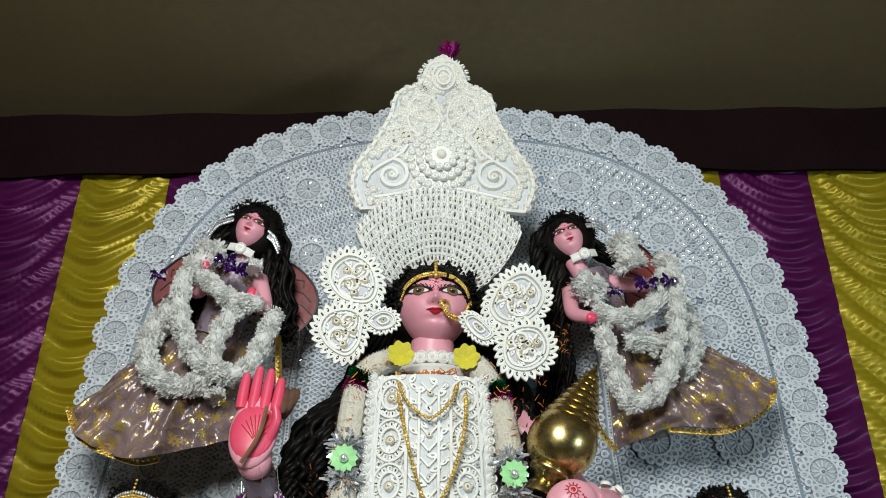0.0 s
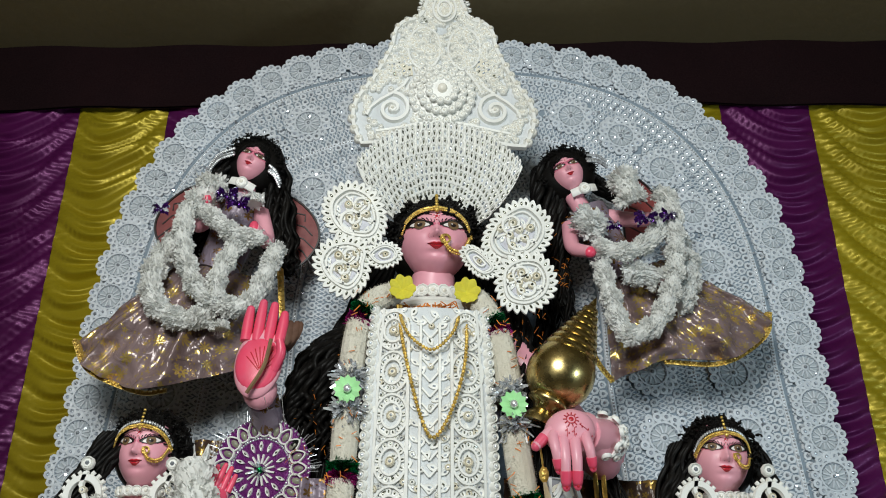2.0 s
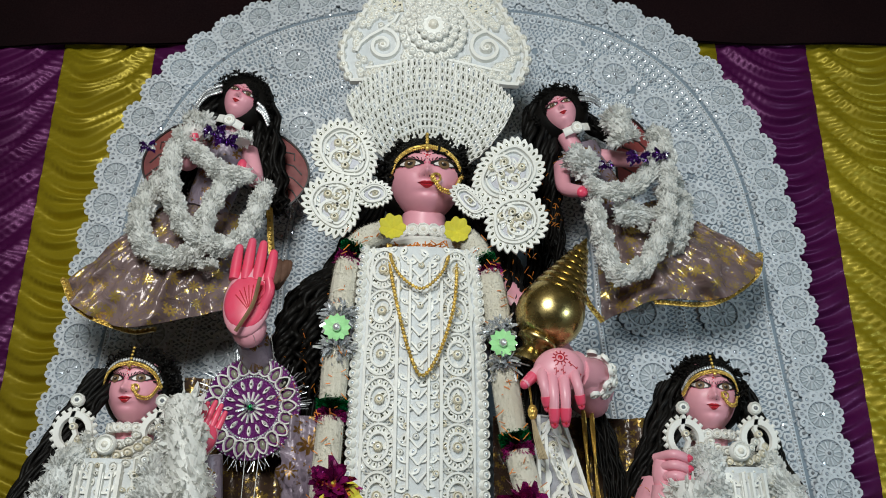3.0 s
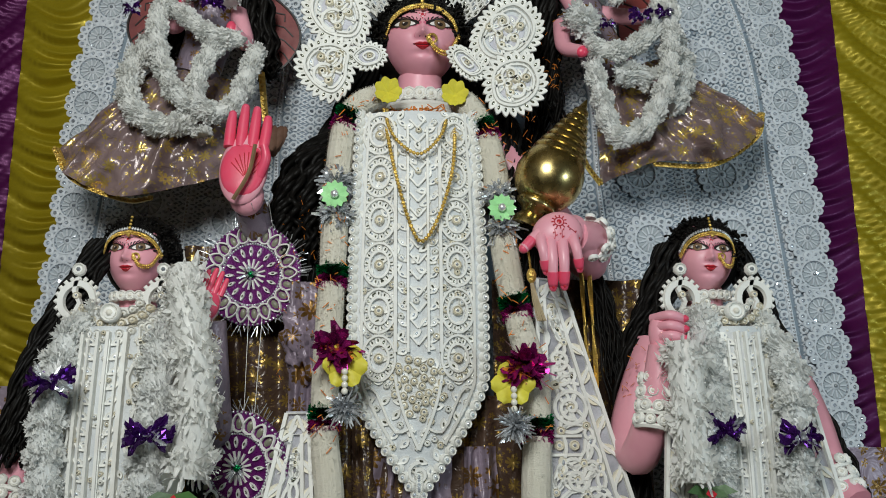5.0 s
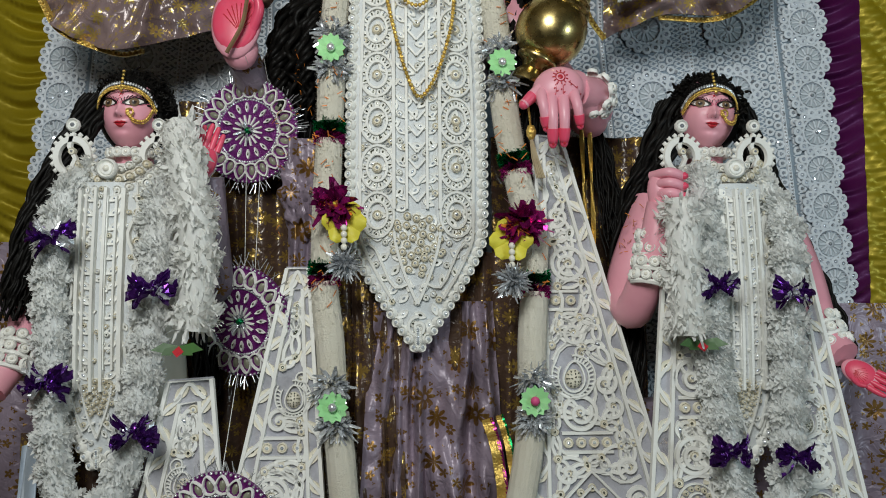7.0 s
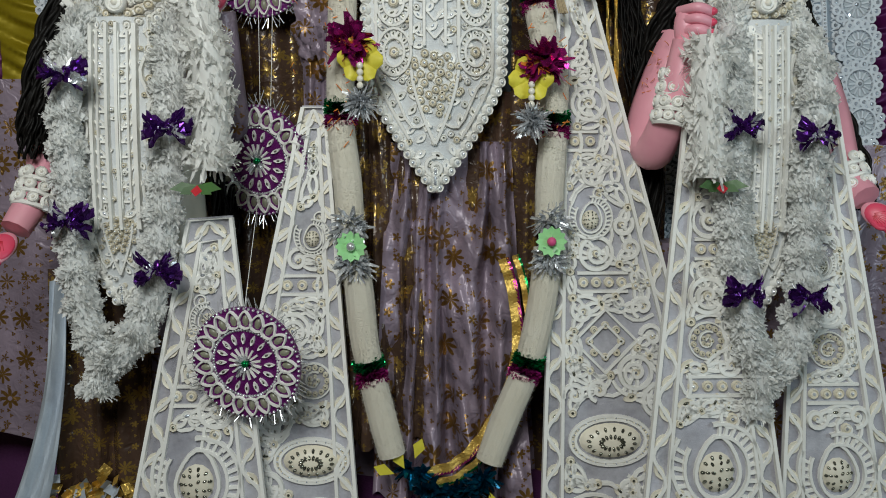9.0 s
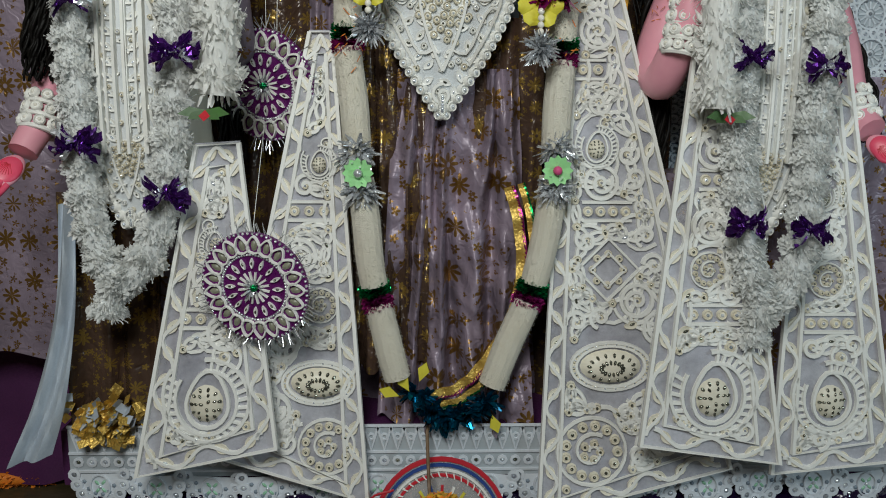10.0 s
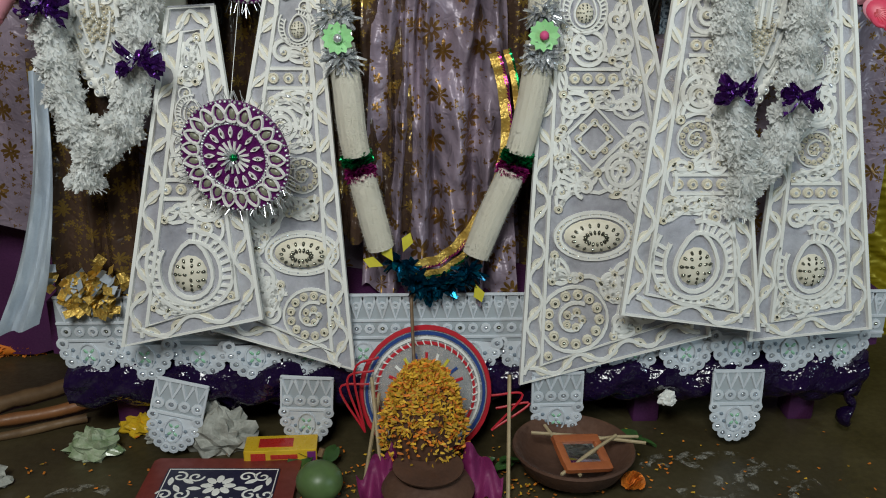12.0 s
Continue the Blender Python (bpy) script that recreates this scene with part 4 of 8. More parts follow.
lock(g, [(-0.42, -0.19, 2.24), (-0.395, -0.16, 2.12), (-0.375, -0.15, 2.0), (-0.37, -0.15, 1.93)], 0.042, 16, seed=32)
fan_skirt(g, [(-0.63, -0.16, 1.95), (-0.55, -0.2, 1.93), (-0.44, -0.16, 1.92)], [(-0.835, -0.17, 1.74), (-0.78, -0.19, 1.66), (-0.66, -0.2, 1.61), (-0.52, -0.2, 1.64), (-0.4, -0.17, 1.69)], 0.02)
single("flying_doll", g, STATUE, "small clay doll with black curls and gold printed skirt", "doll", "winged dolls", sharp=80)

g = doll((0.348, -0.215, 2.2), 0.042, -10, -18)
g.tube([(0.36, -0.2, 2.15), (0.39, -0.19, 2.1)], 0.024, 12, 0)
g.tube(curve([(0.395, -0.17, 2.11), (0.44, -0.17, 2.02), (0.49, -0.16, 1.95)], 6), lambda t: 0.058 - 0.008 * t, 14, 6)
for k in ([(0.45, -0.19, 2.09), (0.53, -0.2, 2.08), (0.6, -0.25, 2.07)], [(0.35, -0.19, 2.06), (0.345, -0.24, 1.98), (0.375, -0.29, 1.945)]):
    g.tube(curve(k, 6), lambda t: 0.022 - 0.007 * t, 10, 0)
    g.ball(k[-1], (0.016, 0.012, 0.014), 5, 8, 6)
lock(g, [(0.31, -0.19, 2.23), (0.3, -0.17, 2.1), (0.3, -0.16, 1.95), (0.31, -0.15, 1.8)], 0.045, 18, seed=33)
lock(g, [(0.39, -0.18, 2.23), (0.45, -0.16, 2.19), (0.52, -0.14, 2.16)], 0.03, 10, seed=34)
fan_skirt(g, [(0.44, -0.16, 1.93), (0.51, -0.19, 1.95), (0.6, -0.16, 1.99)], [(0.43, -0.17, 1.66), (0.55, -0.2, 1.7), (0.69, -0.2, 1.7), (0.8, -0.19, 1.77), (0.83, -0.17, 1.84)], 0.02)
single("flying_doll", g, STATUE, "small leaning clay doll with black curls and gold printed skirt", "doll", "winged dolls", sharp=80)


# ---- quilled ornaments ----
def plane(y0, y1=None, z0=0.0, z1=1.0):
    """A flat upright surface, at y0 where v = z0 and at y1 where v = z1."""
    y1 = y0 if y1 is None else y1
    return lambda u, v, h: Vector((u, y0 + (y1 - y0) * (v - z0) / (z1 - z0) - h, v))


def leaf(g, q, u, v, a, ln, w, mat=0, gem=1):
    """A pointed coil with a stone in it."""
    c, s = math.cos(a), math.sin(a)
    pts = []
    for i in range(14):
        t = math.tau * i / 14
        x, y = ln / 2 * math.cos(t), w / 2 * math.sin(t) * (1 - 0.45 * abs(math.cos(t)))
        pts.append((u + c * x - s * y, v + s * x + c * y))
    n = len(pts)
    ring = lambda k, h: [q(u + (x - u) * k, v + (y - v) * k, h) for x, y in pts]
    g.add(ring(1, 0) + ring(0.94, 0.005) + ring(0.66, 0.004) + [q(u, v, 0.0035)], [(r * n + i, r * n + (i + 1) % n, (r + 1) * n + (i + 1) % n, (r + 1) * n + i) for r in range(2) for i in range(n)] + [(2 * n + i, 2 * n + (i + 1) % n, 3 * n) for i in range(n)], mat)
    g.dome(q, u, v, ln * 0.19, 0.004, gem, 6, turn=a, aspect=0.5, h0=0.003)


def paisley(g, q, u, v, r, flip=1, turn=0.0):
    """A curled mango motif: a raised stone-set body, ribs round it and a curl above. Materials 0 white, 1 stone, 2 ivory."""
    ct, st = math.cos(turn), math.sin(turn)

    def loc(x, y):
        x *= flip
        return u + ct * x - st * y, v + st * x + ct * y

    body = [loc(r * 0.5 * math.cos(a) * (1 if math.cos(a) > 0 else 0.9), -0.32 * r + r * 0.55 * math.sin(a) + (0.25 * r * max(0, math.sin(a)) ** 3)) for a in [math.tau * i / 18 for i in range(18)]]
    g.strip(q, body, r * 0.1, 0.007, 0, True)
    cx, cy = loc(0, -0.3 * r)
    g.dome(q, cx, cy, r * 0.38, 0.013, 2, 14, ((1, 0), (0.85, 0.6), (0.5, 0.92), (0, 1)), turn=turn, aspect=1.15)
    for k, n in ((0.1, 3), (0.21, 7), (0.31, 11)):
        for i in range(n):
            a = math.tau * (i + 0.4) / n
            g.dome(q, cx + r * k * math.cos(a), cy + r * k * math.sin(a) * 1.1, r * 0.065, 0.004, 3, 6, h0=0.013 * (1.02 - 1.5 * k), turn=a, aspect=0.65)
    # ribbed outer band
    outer, inner = [], []
    for i in range(27):
        a = radians(150 + 310 * i / 26)
        k = 1 - 0.2 * max(0, (i - 16) / 10)
        outer.append(loc(r * 0.98 * k * math.cos(a), -0.12 * r + r * 1.05 * k * math.sin(a)))
        inner.append(loc(r * 0.7 * k * math.cos(a), -0.2 * r + r * 0.82 * k * math.sin(a)))
    g.strip(q, outer, r * 0.1, 0.008, 0)
    g.strip(q, inner, r * 0.09, 0.008, 0)
    for i in range(1, 26):
        g.strip(q, [inner[i], outer[i]], r * 0.085, 0.006, 0)
    # tail curl
    e = outer[-1]
    g.strip(q, [loc(*p) for p in spiral(0.28 * r, 0.85 * r, r * 0.42, 1.4, radians(-60), 1, 26)], r * 0.09, 0.007, 0)
    g.button(q, *loc(0.28 * r, 0.85 * r), r * 0.13, 0.008, 2, 1)


def ringrose(g, q, u, v, r):
    """A coil wheel: a ring of stone-set buttons round a curled middle."""
    g.strip(q, arc(u, v, r, 0, 360, 24)[:-1], r * 0.1, 0.006, 0, True)
    n = 13
    for i in range(n):
        a = math.tau * i / n
        g.button(q, u + r * 0.76 * math.cos(a), v + r * 0.76 * math.sin(a), r * 0.16, 0.007, 2, 3, 8)
    g.strip(q, spiral(u, v, r * 0.55, 1.3, 1.0, 1, 24), r * 0.1, 0.007, 0)
    for i in range(5):
        a = math.tau * i / 5
        g.button(q, u + r * 0.25 * math.cos(a), v + r * 0.25 * math.sin(a), r * 0.13, 0.008, 2, 3, 7)


def inside(poly, u, v, gap=0.0):
    ok = True
    n = len(poly)
    for i in range(n):
        (a, b), (c, d) = poly[i], poly[(i + 1) % n]
        ln = math.hypot(c - a, d - b) or 1
        if ((c - a) * (v - b) - (d - b) * (u - a)) / ln < gap:
            ok = False
    return ok


ORN = [WHITE, GEM, IVORY, DARKGEM, SHEER, NET]


def skirt_board(bl, br, tr, tl, y0, y1, motifs, label, seed, top_open=False):
    """A stiff white quilled board, four corners given as (x, z), lower edge at y0 and upper at y1."""
    r = random.Random(seed)
    z0, z1 = min(bl[1], br[1]), max(tl[1], tr[1])
    q = plane(y0, y1, z0, z1)
    poly = [bl, br, tr, tl]
    ob = thing("skirt_board", ((bl[0] + br[0]) / 2, y0, z0), label, "ornament", "stiff skirt boards")
    g = Geo()
    g.slab(q, poly, -0.006, 0.0, 0)
    part("net_sheet", g, NETVEIL, ob, "pale translucent net", smooth=False)
    g = Geo()
    cu, cv = sum(p[0] for p in poly) / 4, sum(p[1] for p in poly) / 4

    def shrink(k):
        wb, wt, hh = br[0] - bl[0], tr[0] - tl[0], tl[1] - bl[1]
        db, dt = min(k, wb * 0.28 * k / 0.044), min(k, wt * 0.28 * k / 0.044)
        return [(bl[0] + db + (tl[0] - bl[0]) * k / hh, bl[1] + k), (br[0] - db + (tr[0] - br[0]) * k / hh, br[1] + k), (tr[0] - dt, tr[1] - k), (tl[0] + dt, tl[1] - k)]

    inner = shrink(0.044)
    g.strip(q, shrink(0.004), 0.01, 0.009, 0, True)
    g.strip(q, inner, 0.009, 0.008, 0, True)
    part("frame_strip", g, ORN, ob)
    g = Geo()
    for k in range(4):
        (a, b), (c, d) = shrink(0.024)[k], shrink(0.024)[(k + 1) % 4]
        ln = math.hypot(c - a, d - b)
        n = max(2, round(ln / 0.052))
        dx, dy = (c - a) / ln, (d - b) / ln
        wave = []
        for i in range(n * 6 + 1):
            t = i / (n * 6)
            s = 0.014 * math.cos(t * n * math.pi)
            wave.append((a + (c - a) * t - dy * s, b + (d - b) * t + dx * s))
        g.strip(q, wave, 0.0085, 0.007, 0)
        for i in range(n):
            t = (i + 0.5 + r.uniform(-0.08, 0.08)) / n
            leaf(g, q, a + (c - a) * t, b + (d - b) * t, math.atan2(dy, dx) + (0.6 if i % 2 else -0.6) + r.uniform(-0.2, 0.2), 0.034, 0.021, 2, 1 if r.random() < 0.5 else 3)
    part("leaf_border", g, ORN, ob, "wavy border of stone-set leaves")
    taken = []
    for kind, u, v, size, flip in motifs:
        g = Geo()
        if kind == "paisley":
            paisley(g, q, u, v, size, flip, r.uniform(-0.15, 0.15))
            taken.append((u, v, size * 0.98))
            part("paisley", g, ORN, ob, "raised mango motif with stones")
        elif kind == "rose":
            ringrose(g, q, u, v, size)
            taken.append((u, v, size * 1.1))
            part("coil_wheel", g, ORN, ob)
        elif kind == "row":
            n = max(2, int(size / 0.024))
            for i in range(n):
                g.button(q, u - size / 2 + size * (i + 0.5) / n, v, 0.0105, 0.007, 2, 1)
                taken.append((u - size / 2 + size * (i + 0.5) / n, v, 0.018))
            for s in (-1, 1):
                g.strip(q, [(u - size / 2, v + s * 0.018), (u + size / 2, v + s * 0.018)], 0.007, 0.006, 0)
            part("coil_band", g, ORN, ob)
        elif kind == "diamond":
            for k in (1.0, 0.55):
                g.strip(q, [(u - size * k, v), (u, v - size * k), (u + size * k, v), (u, v + size * k)], 0.008, 0.007, 0, True)
            for i in range(8):
                a = math.tau * i / 8
                g.button(q, u + size * 0.5 * math.cos(a), v + size * 0.5 * math.sin(a), 0.008, 0.007, 2, 3)
            taken.append((u, v, size * 0.85))
            part("diamond", g, ORN, ob)
        elif kind == "ovalfan":
            g.dome(q, u, v, size, 0.02, 2, 18, ((1, 0), (0.85, 0.6), (0.5, 0.92), (0, 1)), aspect=0.55)
            for i in range(16):
                for k in (0.35, 0.72):
                    a = math.tau * (i + k) / 16
                    g.dome(q, u + size * k * math.cos(a), v + size * 0.55 * k * math.sin(a), 0.006, 0.005, 3, 6, h0=0.02 * (1 - 0.6 * k * k) - 0.001, aspect=0.6, turn=a)
            for k in (1.12, 1.3):
                g.strip(q, arc(u, v, size * k, 0, 360, 30, 0.6)[:-1], 0.007, 0.006, 0, True)
            for i in range(22):
                a = math.tau * i / 22
                g.button(q, u + size * 1.21 * math.cos(a), v + size * 1.21 * 0.6 * math.sin(a), 0.006, 0.006, 2, 1, 6)
            taken.append((u, v, size * 1.3))
            part("oval_boss", g, ORN, ob)
    g = Geo()
    pl = inner
    got = []
    box = (min(p[0] for p in pl), max(p[0] for p in pl), min(p[1] for p in pl), max(p[1] for p in pl))
    for k, tries in ((0.034, 260), (0.023, 900), (0.0155, 2200), (0.0095, 2600)):
        for _ in range(tries):
            u, v = r.uniform(box[0], box[1]), r.uniform(box[2], box[3])
            if not inside(pl, u, v, k * 0.9) or any(math.hypot(u - a, v - b) < (c + k) * 0.97 for a, b, c in taken + got):
                continue
            got.append((u, v, k))
            if k > 0.028:
                g.strip(q, arc(u, v, k * 0.93, 0, 360, 20)[:-1], 0.01, 0.008, 0, True)
                g.strip(q, spiral(u, v, k * 0.7, 1.3, r.uniform(0, 6), r.choice((-1, 1)), 20), 0.009, 0.009, 0)
                g.button(q, u, v, 0.009, 0.009, 2, 1, 8)
            elif k > 0.018:
                g.strip(q, spiral(u, v, k * 0.98, 1.4, r.uniform(0, 6), r.choice((-1, 1)), 20), 0.0095, 0.008, 0)
                g.button(q, u, v, 0.0075, 0.008, 2, 1, 7)
            elif k > 0.012:
                leaf(g, q, u, v, r.uniform(0, 6.3), k * 2.3, k * 1.4, 2 if r.random() < 0.6 else 0, 1 if r.random() < 0.5 else 3)
            else:
                g.button(q, u, v, 0.0095, 0.0075, 2, 3 if r.random() < 0.6 else 1, 8)
    for a in got:
        near = sorted((b for b in got if b is not a), key=lambda b: math.hypot(a[0] - b[0], a[1] - b[1]))[:3]
        for b in near:
            d = math.hypot(a[0] - b[0], a[1] - b[1])
            if d < 0.07:
                nx, ny = -(b[1] - a[1]) / d, (b[0] - a[0]) / d
                g.strip(q, [(a[0] + (b[0] - a[0]) * t + nx * 0.008 * math.sin(math.pi * t), a[1] + (b[1] - a[1]) * t + ny * 0.008 * math.sin(math.pi * t)) for t in (0.15, 0.4, 0.6, 0.85)], 0.0085, 0.007, 0)
    for i in range(150 if got else 0):
        a = r.choice(got)
        d = r.uniform(0, 6.3)
        pts = [(a[0] + 0.016 * t * math.cos(d + 0.3 * t), a[1] + 0.016 * t * math.sin(d + 0.3 * t)) for t in range(5)]
        if all(inside(pl, *p, 0.002) for p in pts) and not any(math.hypot(p[0] - b[0], p[1] - b[1]) < b[2] * 0.9 for p in pts for b in taken):
            g.strip(q, pts, 0.0075, 0.005, 0)
    part("scroll_filling", g, ORN, ob, "small white scrolls, leaves and coils", "stuff")
    return ob


# ---- the crown ----
crown = thing("crown", (0.02, -0.3, 2.235), "tall tapering white quilled crown set with pearls", "crown")
qc = plane(-0.285, -0.325, 2.2, 2.7)
XC = 0.025


CROWN = [(0.205, 2.23), (0.228, 2.29), (0.224, 2.345), (0.2, 2.388), (0.183, 2.412), (0.158, 2.462), (0.136, 2.515), (0.128, 2.56), (0.108, 2.588), (0.078, 2.598), (0.058, 2.616), (0.05, 2.645), (0.034, 2.675), (0.0, 2.69)]


def crown_half(t):
    """Half width of the crown at a share t of its height: broad shoulders below a round top."""
    z = 2.23 + 0.46 * min(1, max(0, t))
    for (a, z0), (b, z1) in zip(CROWN, CROWN[1:]):
        if z <= z1:
            return a + (b - a) * (z - z0) / (z1 - z0)
    return 0.0


side = [(p.x, p.z) for p in evenly(curve([(a, 0, b) for a, b in CROWN], 6), 0.015)]
bottom = [(XC + 0.205 * (i / 12 * 2 - 1), 2.23 + 0.032 * math.cos((i / 6 - 1) * 1.57) ** 2) for i in range(13)]
outline = bottom[:-1] + [(XC + a, b) for a, b in side] + [(XC - a, b) for a, b in side[::-1]][1:-1]
g = Geo()
g.slab(qc, outline, -0.012, 0.0)
part("plate", g, NET, crown, smooth=False)
g = Geo()
g.strip(qc, outline, 0.012, 0.012, 0, True)
g.strip(qc, [(u, v + 0.033) for u, v in bottom[1:-1]], 0.008, 0.01, 0)
part("edge_strip", g, ORN, crown)
for k, (a, b) in enumerate(side[1:-4:2]):
    for s in (-1, 1):
        g = Geo()
        g.button(qc, XC + s * (a + 0.002), b, 0.0125 if k < 9 else 0.009, 0.012, 0, 1)
        g.dome(qc, XC + s * (a + 0.002), b, 0.0055, 0.006, 1, 8, h0=0.012)
        part("edge_coil", g, [WHITE, PEARL], crown)
g = Geo()
for u, v in bottom[1:-1]:
    for d in (-0.008, 0.008):
        g.button(qc, u + d * 1.4, v + 0.016, 0.0085, 0.009, 0, 1, 8)
part("pearl_band", g, [WHITE, PEARL], crown)
boss = Geo()
for rr, hh, n in ((0.086, 0.012, 22), (0.062, 0.024, 17), (0.038, 0.036, 11)):
    boss.dome(qc, XC - 0.005, 2.372, rr, hh, 0, 24, ((1, 0), (0.98, 0.85), (0.85, 1), (0.3, 1.02)))
    for i in range(n):
        a = math.tau * i / n
        boss.button(lambda u, v, h, o=hh * 0.9: qc(u, v, h + o), XC - 0.005 + rr * 0.9 * math.cos(a), 2.372 + rr * 0.9 * math.sin(a), 0.0105, 0.008, 0, 1, 8)
boss = part("boss", boss, [WHITE, PEARL], crown, "tiered round boss ringed with pearls")
g = Geo()
g.dome(qc, XC - 0.005, 2.372, 0.013, 0.012, 0, 12, ((1, 0), (0.9, 0.5), (0.6, 0.85), (0, 1)), h0=0.037)
part("middle_pearl", g, PEARL, boss)
for s in (-1, 1):
    g = Geo()
    g.strip(qc, spiral(XC + s * 0.13, 2.33, 0.045, 1.5, math.pi / 2, s, 34), 0.012, 0.012, 0)
    g.button(qc, XC + s * 0.13, 2.33, 0.013, 0.014, 0, 1)
    g.strip(qc, [(XC + s * (0.1 - 0.012 * t), 2.375 + 0.02 * t + 0.004 * math.sin(t)) for t in range(5)], 0.01, 0.01, 0)
    g.strip(qc, [(XC + s * (0.195 - 0.02 * t + 0.012 * math.sin(t * 1.2)), 2.31 + 0.022 * t) for t in range(6)], 0.009, 0.01, 0)
    part("scroll", g, [WHITE, PEARL], crown)
    g = Geo()
    g.strip(qc, arc(XC + s * 0.052, 2.51, 0.042, 0, 360, 22, 1.5)[:-1], 0.008, 0.01, 0, True)
    for i in range(22):
        a, k = i * 2.4, 0.034 * math.sqrt((i + 0.5) / 22)
        g.button(qc, XC + s * 0.052 + k * math.cos(a), 2.51 + 1.4 * k * math.sin(a), 0.0065, 0.007, 0, 1, 7)
    part("lobe", g, [WHITE, PEARL], crown)
    g = Geo()
    for i in range(16):
        u, v = XC + s * (0.09 + 0.013 * (i % 5)), 2.445 + 0.014 * (i // 5) - 0.004 * (i % 5)
        g.dome(qc, u, v, 0.006, 0.005, 1 if i % 3 else 3, 6, h0=0.004, aspect=0.6, turn=0.7)
    g.slab(qc, [(XC + s * 0.08, 2.43), (XC + s * 0.155, 2.43), (XC + s * 0.13, 2.47), (XC + s * 0.09, 2.5)][::s], 0, 0.006, 2)
    part("stone_patch", g, ORN, crown, "patch of coloured stones")
g = Geo()
rr = random.Random(3)
for i in range(900):
    t = rr.random()
    u, v = XC + rr.uniform(-0.92, 0.92) * crown_half(t), 2.25 + 0.45 * t
    if math.hypot(u - XC, v - 2.372) > 0.088 and math.hypot(abs(u - XC) - 0.13, v - 2.33) > 0.056:
        g.button(qc, u, v, rr.choice((0.007, 0.009, 0.011)), 0.009, 0, 1, 7)
part("pearl_scatter", g, [WHITE, PEARL], crown, "scattered pearls on small coils", "stuff")
g = Geo()
for k in range(30):
    a = radians(-35 + 250 * k / 29)
    for r0, ln in ((0.058, 0.03), (0.04, 0.018)):
        leaf(g, qc, XC + r0 * math.cos(a), 2.63 + r0 * 1.05 * math.sin(a), a + 0.15 * (-1) ** k, ln, 0.0085, 0, 1)
part("petal_halo", g, [WHITE, DARKGEM], crown, "ring of narrow white petals round the top")
g = Geo()
for k in (0.03, 0.018):
    leafline = [(XC + k * math.sin(t) * (1 if abs(t) < 9 else 1), 2.63 + 0.04 * (k / 0.03) * math.cos(t)) for t in [math.tau * i / 20 for i in range(20)]]
    g.strip(qc, leafline, 0.008, 0.014, 0, True)
g.dome(qc, XC, 2.626, 0.009, 0.014, 1, 8, aspect=1.7)
part("top_drop", g, [WHITE, PEARL], crown)

g = Geo()
for i in range(15):
    a = math.tau * i / 15
    up = 0.35 + 0.5 * rnd.random()
    d = Vector((math.cos(a) * 0.6, math.sin(a) * 0.6, up))
    c = Vector((0.04, -0.31, 2.712))
    sd = d.cross(Vector((0, 0, 1))).normalized() * 0.009
    g.add([c, c + d * 0.035 + sd, c + d * 0.062, c + d * 0.035 - sd], [(0, 1, 2, 3)], 0)
g.tube([(0.034, -0.31, 2.66), (0.04, -0.31, 2.715)], 0.004, 6, 0)
single("flower", g, MAGENTA, "magenta paper flower stuck on the crown's tip", "flower", smooth=False)

# pierced fan behind the head
headdress = thing("headdress", (0.01, -0.25, 2.03), "white pierced fan headdress set with stones round the hair", "headdress")


def qh(u, v, h):
    """u: angle in degrees, v: 0 at the hair, 1 at the outer rim."""
    a = radians(90 + (u - 90) * (0.95 - 0.33 * v))
    r = 0.062 + 0.164 * v
    return Vector((0.015 + r * 1.03 * math.cos(a), -0.22 - 0.1 * v - h, 2.03 + (r * 1.06) * math.sin(a) + 0.01 * v))


g = Geo()
g.sheet(lambda u, v: qh(-8 + 196 * (1 - u), v, 0), 60, 8)
g.sheet(lambda u, v: qh(-8 + 196 * u, v, -0.008), 60, 8)
part("fan", g, WHITE, headdress)
g = Geo()
fr = random.Random(12)
for j in range(10):
    v = 0.17 + j * 0.088
    n = int(26 + 10 * v)
    for i in range(n):
        u = -6 + 192 * (i + 0.5 * (j % 2) + fr.uniform(-0.12, 0.12)) / n
        m = math.degrees(0.0092 / (0.062 + 0.164 * v))
        v1 = v + fr.uniform(-0.008, 0.008)
        at = lambda a, b, h: qh(u + (a - u) * m / 0.062, b, h)
        g.strip(at, [(u + 0.046 * math.cos(math.tau * k / 8), v1 + 0.05 * math.sin(math.tau * k / 8)) for k in range(8)], 0.03, 0.005, 0, True)
        g.dome(at, u, v1, 0.022, 0.004, 1 if fr.random() < 0.7 else 2, 6, aspect=1.3, turn=fr.uniform(-0.5, 0.5))
for b in (0.03, 0.085):
    g.strip(qh, [(-6 + 4 * k, b) for k in range(49)], 0.05, 0.008, 0)
part("lattice", g, [WHITE, DARKGEM, GEM], headdress, "", "stuff")


